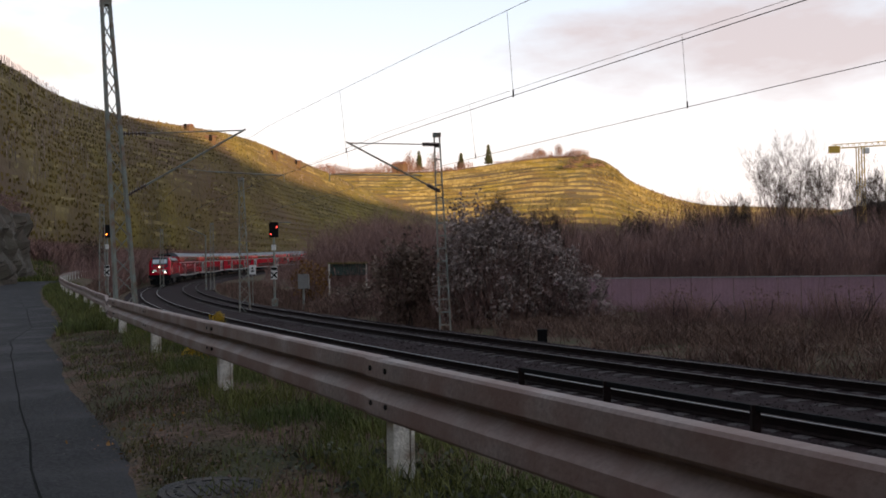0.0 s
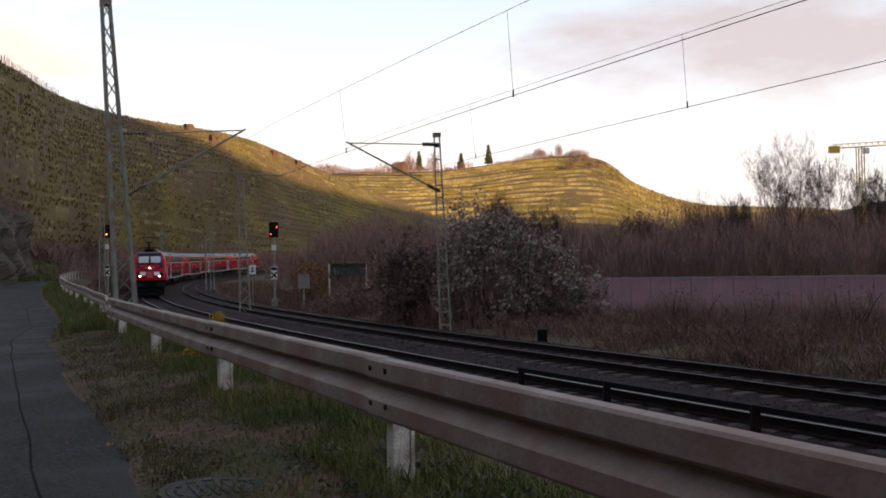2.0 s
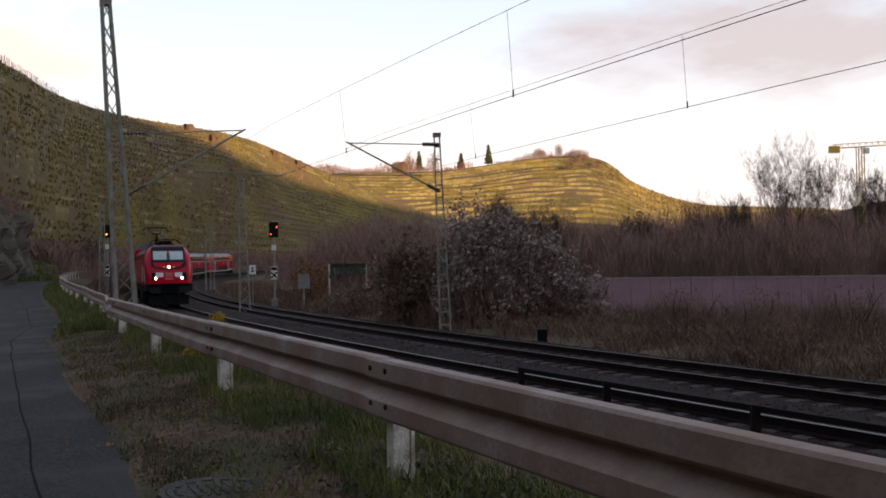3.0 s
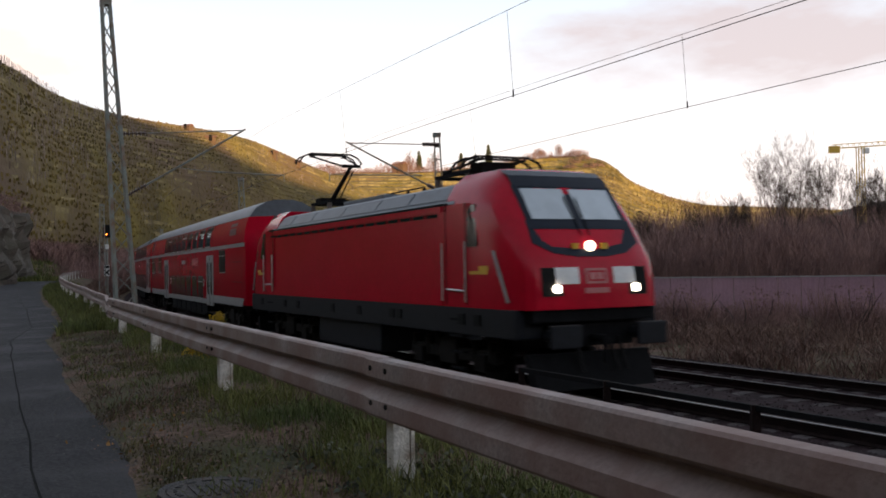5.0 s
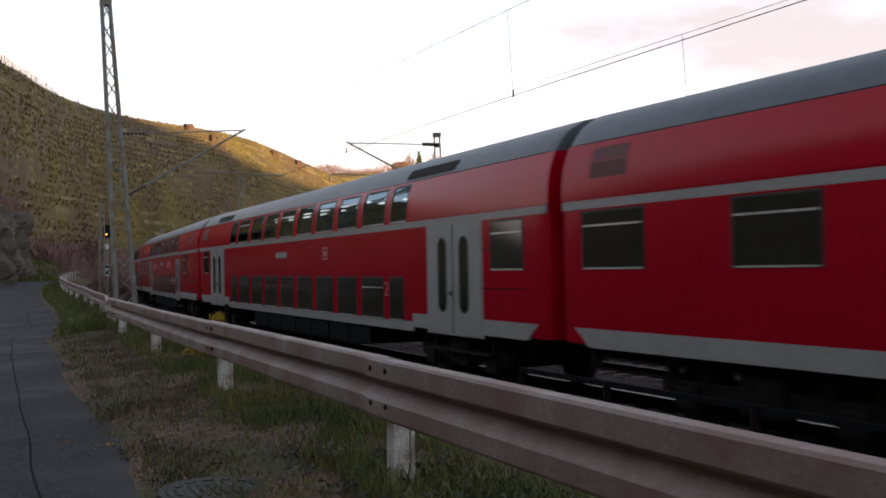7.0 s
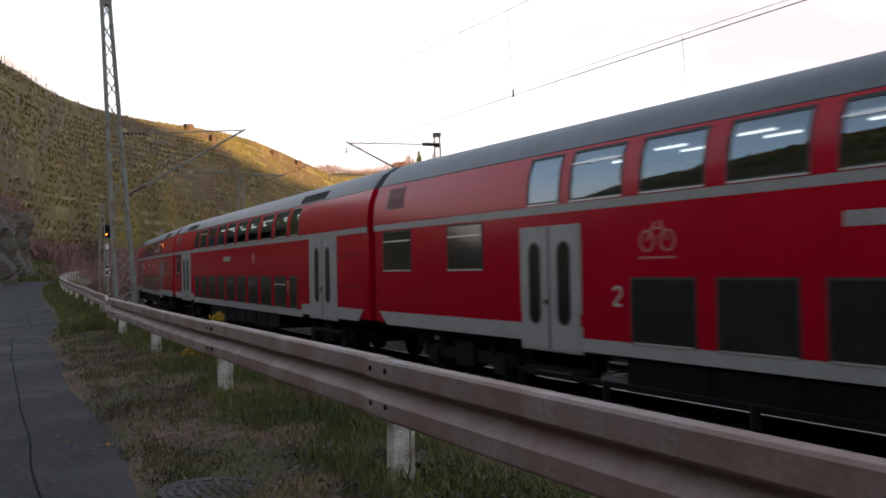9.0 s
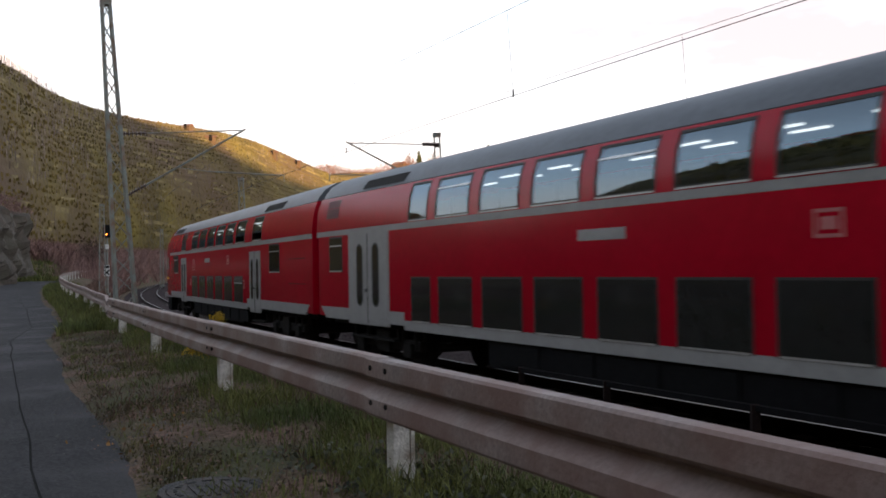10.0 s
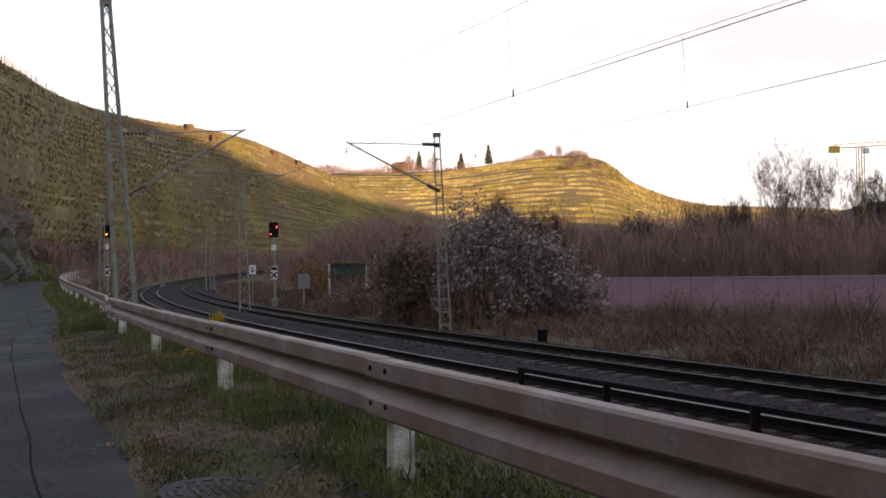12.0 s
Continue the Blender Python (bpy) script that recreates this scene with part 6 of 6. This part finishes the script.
def nose_x(z):
    return float(np.interp(z, [1.1, 1.5, 2.0, 2.3, 2.9, 3.6, 3.85, 4.0], [8.42, 8.45, 8.42, 8.36, 8.0, 7.48, 7.25, 6.95]))


def nose_w(z):
    return float(np.interp(z, [1.1, 2.3, 3.2, 3.45, 3.8, 4.0], [1.27, 1.24, 1.16, 1.1, 0.98, 0.85]))


def loco_w(z):
    return float(np.interp(z, [1.1, 3.2, 3.5, 3.8, 4.0], [1.47, 1.47, 1.38, 1.2, 0.95]))


def nose_panel(bm, dx, pts, out=0.012, thick=0.03):
    """A polygon (y, z) laid on a loco's front face."""
    f = [bm.verts.new((dx * (nose_x(z) + out + 0.05 * (1 - min(1, abs(y) / 1.25) ** 2)), y, z)) for y, z in pts]
    g = [bm.verts.new((dx * (nose_x(z) + out - thick), y, z)) for y, z in pts]
    bm.faces.new(f)
    for i in range(len(pts)):
        bm.faces.new((f[i], f[(i + 1) % len(pts)], g[(i + 1) % len(pts)], g[i]))


def strip_panel(bm, dx, y0, y1, z0, z1, out, n=6, m=4):
    """A patch of the front face, curved with it."""
    grid = [[bm.verts.new((dx * (nose_x(z) + out + 0.05 * (1 - min(1, abs(y) / 1.25) ** 2)), y, z)) for y in np.linspace(y0, y1, n)] for z in np.linspace(z0, z1, m)]
    for i in range(m - 1):
        for j in range(n - 1):
            bm.faces.new((grid[i][j], grid[i][j + 1], grid[i + 1][j + 1], grid[i + 1][j]))
    rim = grid[0] + [g[-1] for g in grid[1:]] + grid[-1][-2::-1] + [g[0] for g in grid[-2:0:-1]]
    low = [bm.verts.new((v.co.x - dx * 0.03, v.co.y, v.co.z)) for v in rim]
    for i in range(len(rim)):
        j = (i + 1) % len(rim)
        bm.faces.new((rim[i], rim[j], low[j], low[i]))


def pantograph(parent, x, raised, dx):
    for sy in (-0.55, 0.55):
        for sx in (-0.7, 0.7):
            bm = bmesh.new()
            rod(bm, (x + sx, sy, 3.85), (x + sx, sy, 4.12), 0.09, 0.06, 10)
            part("insulator", bm, M_INSUL, parent)
    bm = bmesh.new()
    for sy in (-0.55, 0.55):
        bar(bm, (x - 0.8, sy, 4.15), (x + 0.8, sy, 4.15), 0.07)
    for sx in (-0.8, 0.8):
        bar(bm, (x + sx, -0.55, 4.15), (x + sx, 0.55, 4.15), 0.07)
    foot = (x + dx * 0.7, 0, 4.22)
    knee = (x - dx * 1.0, 0, 5.12) if raised else (x - dx * 1.0, 0, 4.3)
    head = (x + dx * 0.85, 0, 5.66) if raised else (x + dx * 0.9, 0, 4.42)
    box(bm, foot[0] - 0.25, -0.4, 4.14, foot[0] + 0.25, 0.4, 4.34, 0.03)
    rod(bm, foot, knee, 0.075, 0.055)
    rod(bm, (knee[0], -0.28, knee[2]), (knee[0], 0.28, knee[2]), 0.05)
    for sy in (-1, 1):
        rod(bm, (knee[0], sy * 0.26, knee[2]), (head[0], sy * 0.5, head[2] - 0.08), 0.028)
    rod(bm, (foot[0] - dx * 0.35, 0.1, 4.2), (knee[0] + dx * 0.1, 0.1, knee[2] - 0.12), 0.02)
    part("lower_arm", bm, M_DARK, parent)
    bm = bmesh.new()
    for sx in (-0.2, 0.2):
        pts = [(-0.98, -0.28), (-0.85, -0.1), (-0.62, 0.0), (0.62, 0.0), (0.85, -0.1), (0.98, -0.28)]
        for a, b in zip(pts, pts[1:]):
            bar(bm, (head[0] + sx, a[0], head[2] + a[1]), (head[0] + sx, b[0], head[2] + b[1]), 0.05, 0.045)
    for sy in (-0.5, 0.5):
        bar(bm, (head[0] - 0.25, sy, head[2] - 0.06), (head[0] + 0.25, sy, head[2] - 0.06), 0.04)
    part("collector_head", bm, M_DARK, parent)


def make_loco():
    c = empty("electric_locomotive", Matrix.Identity(4), "red electric locomotive with grey roof and lit headlamps", "locomotive", "train")
    # middle body with a raised border round the long side panel
    bm = bmesh.new()
    box(bm, -6.6, -1.45, 1.5, 6.6, 1.45, 3.4)
    body = part("body", bm, M_RED, c)
    for sgn in (-1, 1):
        bm = bmesh.new()
        for a, b, z0, z1 in ((-6.2, 5.55, 3.28, 3.4), (-6.2, 5.55, 1.5, 1.72), (-6.6, -6.0, 1.72, 3.28), (5.4, 6.6, 1.72, 3.28)):
            box(bm, a, sgn * 1.46 - 0.015, z0, b, sgn * 1.46 + 0.015, z1)
        part("side_border", bm, M_RED, body)
        bm = bmesh.new()
        box(bm, -6.2, sgn * 1.44 - 0.02, 3.4, 5.7, sgn * 1.44 + 0.035, 3.45)
        for k in range(18):
            box(bm, -6.0 + k * 0.64, sgn * 1.455 - 0.01, 3.2, -5.5 + k * 0.64, sgn * 1.455 + 0.006, 3.26)
        part("gutter", bm, M_DARK, body)
    bm = bmesh.new()
    prof = [(1.42, 3.42), (1.36, 3.5), (1.12, 3.8), (0.98, 3.86)]
    rings = [[bm.verts.new((x, y, z)) for y, z in prof + [(-y, z) for y, z in prof[::-1]]] for x in (-5.95, 5.95)]
    for i in range(len(rings[0])):
        j = (i + 1) % len(rings[0])
        bm.faces.new((rings[0][i], rings[1][i], rings[1][j], rings[0][j]))
    bm.faces.new(rings[0])
    bm.faces.new(rings[1][::-1])
    roof = part("roof", bm, M_ROOF, c, "blue-grey roof fairing")
    for k, (a, b) in enumerate(((-5.6, -4.4), (-4.3, -2.6), (-2.5, -0.3), (-0.2, 1.9), (2.0, 3.7), (3.8, 5.6))):
        for sgn in (-1, 1):
            bm = bmesh.new()
            vs = [bm.verts.new((x, sgn * (y + 0.012), z + 0.012)) for x, y, z in ((a, 1.34, 3.52), (b, 1.34, 3.52), (b, 1.13, 3.785), (a, 1.13, 3.785))]
            bm.faces.new(vs)
            lo = [bm.verts.new((v.co.x, v.co.y * 0.98, v.co.z - 0.02)) for v in vs]
            for i in range(4):
                bm.faces.new((vs[i], vs[(i + 1) % 4], lo[(i + 1) % 4], lo[i]))
            part("roof_panel", bm, M_ROOF, roof)
    bm = bmesh.new()
    box(bm, -1.5, -0.8, 3.85, 1.2, 0.8, 4.0, 0.05)
    part("roof_hatch", bm, M_ROOF, roof)
    bm = bmesh.new()
    for k in range(5):
        x = -1.2 + k * 0.9
        rod(bm, (x, -0.3, 3.95), (x, -0.3, 4.06), 0.06, 0.04)
        if k:
            rod(bm, (x - 0.9, -0.3, 4.07), (x, -0.3, 4.07), 0.018)
    part("roof_line", bm, M_DARK, roof)
    # cabs
    for dx in (1, -1):
        bm = bmesh.new()
        rings = []
        for z in (1.5, 1.75, 2.0, 2.3, 2.6, 2.9, 3.2, 3.4, 3.6, 3.8, 3.93, 4.0):
            xf, w, wn_ = nose_x(z), loco_w(z), nose_w(z)
            half = [(5.6, w), (xf - 0.75, w), (xf - 0.32, w - 0.05), (xf - 0.1, wn_ + 0.08), (xf, wn_ - 0.06), (xf + 0.035, wn_ * 0.6), (xf + 0.05, 0.0)]
            ring = half + [(x, -y) for x, y in half[::-1][1:]]
            rings.append([bm.verts.new((dx * x, y, z)) for x, y in ring])
        for a, b in zip(rings, rings[1:]):
            for i in range(len(a) - 1):
                bm.faces.new((a[i], a[i + 1], b[i + 1], b[i]))
            bm.faces.new((a[-1], a[0], b[0], b[-1]))
        bm.faces.new(rings[0][::-1])
        bm.faces.new(rings[-1])
        cab = part("cab", bm, M_RED, c, "red driver's cab", smooth=True)
        cab.data.set_sharp_from_angle(angle=radians(28))
        bm = bmesh.new()
        strip_panel(bm, dx, -1.02, 1.02, 3.64, 3.96, 0.008)
        strip_panel(bm, dx, -1.06, 1.06, 2.86, 3.02, 0.008)
        nose_panel(bm, dx, [(-1.08, 3.02), (1.08, 3.02), (1.1, 2.62), (0.75, 2.44), (0.3, 2.38), (-0.3, 2.38), (-0.75, 2.44), (-1.1, 2.62)], 0.012)
        strip_panel(bm, dx, -1.05, 1.05, 3.0, 3.66, 0.004)
        part("mask", bm, M_MASK, cab, "dark blue-grey front mask")
        for sy in (-1, 1):
            bm = bmesh.new()
            strip_panel(bm, dx, *sorted((sy * 0.07, sy * 0.93)), 3.04, 3.6, 0.016)
            part("windscreen", bm, M_SCREEN, cab, "pale reflecting windscreen")
            bm = bmesh.new()
            bar(bm, (dx * (nose_x(2.75) + 0.09), sy * 0.08, 2.75), (dx * (nose_x(3.45) + 0.09), sy * 0.12, 3.45), 0.015)
            part("wiper", bm, M_BLACK, cab)
            # lower lamp unit
            bm = bmesh.new()
            strip_panel(bm, dx, *sorted((sy * 0.68, sy * 1.08)), 1.72, 2.2, 0.012, 4, 3)
            lamp = part("lamp_unit", bm, M_BLACK, cab)
            bm = bmesh.new()
            xx = dx * (nose_x(1.85) + 0.03)
            rod(bm, (xx, sy * 0.815, 1.84), (xx + dx * 0.05, sy * 0.815, 1.84), 0.07, n=18)
            part("headlamp", bm, M_LAMP if dx > 0 else M_GREYBAND, lamp, "lit white headlamp" if dx > 0 else "")
            bm = bmesh.new()
            strip_panel(bm, dx, *sorted((sy * 0.36, sy * 0.82)), 1.92, 2.2, 0.018, 4, 3)
            part("white_panel", bm, M_WHITE, cab)
            # side window, door, rail
            bm = bmesh.new()
            vs = [(6.6, 2.6), (6.6, 3.26), (6.68, 3.36), (6.84, 3.36), (6.98, 2.6)]
            f1 = [bm.verts.new((dx * x, sy * (loco_w(z) + 0.032), z)) for x, z in vs]
            f2 = [bm.verts.new((dx * x, sy * (loco_w(z) - 0.03), z)) for x, z in vs]
            bm.faces.new(f1)
            for i in range(5):
                bm.faces.new((f1[i], f1[(i + 1) % 5], f2[(i + 1) % 5], f2[i]))
            part("cab_side_window", bm, M_GLASSLOW, cab)
            bm = bmesh.new()
            for x in (5.72, 6.52):
                box(bm, dx * x - 0.012, sy * 1.472 - 0.008, 1.55, dx * x + 0.012, sy * 1.472 + 0.006, 3.4)
            part("door_joint", bm, M_DARK, cab)
            bm = bmesh.new()
            for x in (5.66, 6.58):
                rod(bm, (dx * x, sy * 1.53, 1.6), (dx * x, sy * 1.53, 2.7), 0.018)
            rod(bm, (dx * 5.8, sy * 1.5, 1.82), (dx * 6.45, sy * 1.5, 1.8), 0.02)
            part("hand_rail", bm, M_ALU, cab)
            bm = bmesh.new()
            bar(bm, (dx * 7.55, sy * 1.5, 2.5), (dx * 7.98, sy * 1.47, 1.62), 0.03, 0.06)
            part("side_rail", bm, M_GREYBAND, cab)
            bm = bmesh.new()
            box(bm, dx * 7.0 - 0.35, sy * 1.472 - 0.006, 2.1, dx * 7.0 + 0.3, sy * 1.472 + 0.006, 2.16)
            box(bm, dx * 7.2 - 0.2, sy * 1.472 - 0.006, 2.16, dx * 7.2 + 0.12, sy * 1.472 + 0.006, 2.25)
            part("emblem", bm, M_YELLOW, cab)
            bm = bmesh.new()
            rod(bm, (dx * 8.25, sy * 0.875, 1.06), (dx * 8.75, sy * 0.875, 1.06), 0.11)
            box(bm, dx * 8.8 - 0.05, sy * 0.875 - 0.3, 0.88, dx * 8.8 + 0.05, sy * 0.875 + 0.3, 1.26, 0.03)
            part("buffer", bm, M_FRAMEGREY, c)
        bm = bmesh.new()
        rod(bm, (dx * (nose_x(2.55) + 0.05), 0, 2.56), (dx * (nose_x(2.55) + 0.11), 0, 2.56), 0.09, n=18)
        part("top_lamp", bm, M_LAMPDIM if dx > 0 else M_GREYBAND, cab)
        for sy in (-1, 1):
            bm = bmesh.new()
            box(bm, dx * (nose_x(2.55) + 0.07) - 0.03, sy * 0.3 - 0.06, 2.51, dx * (nose_x(2.55) + 0.07) + 0.03, sy * 0.3 + 0.06, 2.61)
            part("marker_lamp", bm, M_YELLOW, cab)
        bm = bmesh.new()
        for (a, b, z0, z1) in ((-0.22, 0.22, 2.14, 2.18), (-0.22, 0.22, 1.92, 1.96), (-0.22, -0.18, 1.96, 2.14), (0.18, 0.22, 1.96, 2.14), (-0.13, -0.02, 1.99, 2.11), (0.02, 0.13, 1.99, 2.11), (-0.25, 0.25, 1.76, 1.85)):
            strip_panel(bm, dx, a, b, z0, z1, 0.014, 3, 2)
        part("front_mark", bm, M_PALERED, cab)
        bm = bmesh.new()
        box(bm, dx * 8.2 - 0.25, -1.25, 1.28, dx * 8.2 + 0.22, 1.25, 1.5, 0.03)
        part("front_sill", bm, M_DARK, c)
        bm = bmesh.new()
        box(bm, dx * 8.1 - 0.2, -0.9, 0.85, dx * 8.1 + 0.2, 0.9, 1.3, 0.05)
        part("buffer_beam", bm, M_DARK, c)
        bm = bmesh.new()
        vs = [bm.verts.new(p) for p in ((dx * 8.5, -1.2, 0.15), (dx * 8.5, 1.2, 0.15), (dx * 8.25, 1.25, 0.75), (dx * 8.25, -1.25, 0.75), (dx * 8.2, -1.2, 0.15), (dx * 8.2, 1.2, 0.15), (dx * 8.1, 1.25, 0.75), (dx * 8.1, -1.25, 0.75))]
        for f in ((0, 1, 2, 3), (7, 6, 5, 4), (0, 4, 5, 1), (1, 5, 6, 2), (2, 6, 7, 3), (3, 7, 4, 0)):
            bm.faces.new([vs[i] for i in f])
        part("snow_plough", bm, M_DARK, c)
        bm = bmesh.new()
        rod(bm, (dx * 8.2, 0, 1.0), (dx * 8.7, 0, 1.0), 0.07)
        rod(bm, (dx * 8.68, 0, 1.0), (dx * 8.68, 0, 0.6), 0.04)
        part("coupling", bm, M_DARK, c)
        for sy in (-0.35, 0.35, 0.55):
            bm = bmesh.new()
            rod(bm, (dx * 8.3, sy, 1.0), (dx * 8.55, sy, 0.45), 0.03)
            part("brake_hose", bm, M_BLACK, c)
    # frame and running gear
    bm = bmesh.new()
    box(bm, -8.2, -1.46, 1.0, 8.2, 1.46, 1.5, 0.03)
    box(bm, -2.1, -1.3, 0.35, 2.1, 1.3, 1.0, 0.06)
    frame_ = part("frame", bm, M_FRAMEGREY, c, "dark grey underframe")
    for sgn in (-1, 1):
        for x in (-7.0, -4.6, -3.4, -0.6, 1.2, 3.1, 3.5, 6.3, 6.9):
            bm = bmesh.new()
            box(bm, x - 0.12, sgn * 1.463 - 0.02, 1.18, x + 0.12, sgn * 1.463 + 0.004, 1.38)
            part("recess", bm, M_BLACK, frame_)
        for x in (6.1, -6.1):
            for z in (0.35, 0.65, 0.95, 1.25):
                bm = bmesh.new()
                box(bm, x - 0.25, sgn * 1.42 - 0.06, z, x + 0.25, sgn * 1.42 + 0.06, z + 0.04)
                part("step", bm, M_DARK, frame_)
    bogie(c, 5.1, 2.6)
    bogie(c, -5.1, 2.6)
    pantograph(c, -3.95, True, -1)
    pantograph(c, 4.3, False, 1)
    return c


LOCO = make_loco()
COACH_A, COACH_B, COACH_E = make_coach("low", lead_car=True), make_coach("high", True), make_coach("cab")
COACH_C, COACH_D = make_coach("low", bicycle=True), make_coach("high")


def lead(t):
    """Where the gap behind the locomotive is along the track."""
    ts, ss = [-1, 0, 1, 2, 3, 5, 5.5, 6.5, 9.5, 10.5, 13], [171.7, 148.4, 125.2, 101.7, 77.9, 29.6, 18.4, -3.65, -73.15, -95.9, -153.3]
    return float(np.mean([np.interp(t + d, ts, ss) for d in np.linspace(-0.35, 0.35, 9)]))


def motions():
    """The train runs along the near track."""
    pitch = 26.8
    for car, back, half in ((LOCO, -8.9, 5.1), (COACH_A, pitch * 0.5, 9.7), (COACH_B, pitch * 1.5, 9.7), (COACH_C, pitch * 2.5, 9.7), (COACH_D, pitch * 3.5, 9.7), (COACH_E, pitch * 4.5, 9.7)):
        rows = []
        for k in range(61):
            t = k * 0.2
            s = lead(t) + back
            fx, fy, _ = track(s - half)
            bx, by, _ = track(s + half)
            za, zb = track_z(s - half), track_z(s + half)
            turn = math.degrees(math.atan2(fy - by, fx - bx))
            rows.append((t, pose((fx + bx) / 2, (fy + by) / 2, (za + zb) / 2, 0, math.degrees(math.atan2(zb - za, 2 * half)), turn)))
        walk(car, rows)


motions()
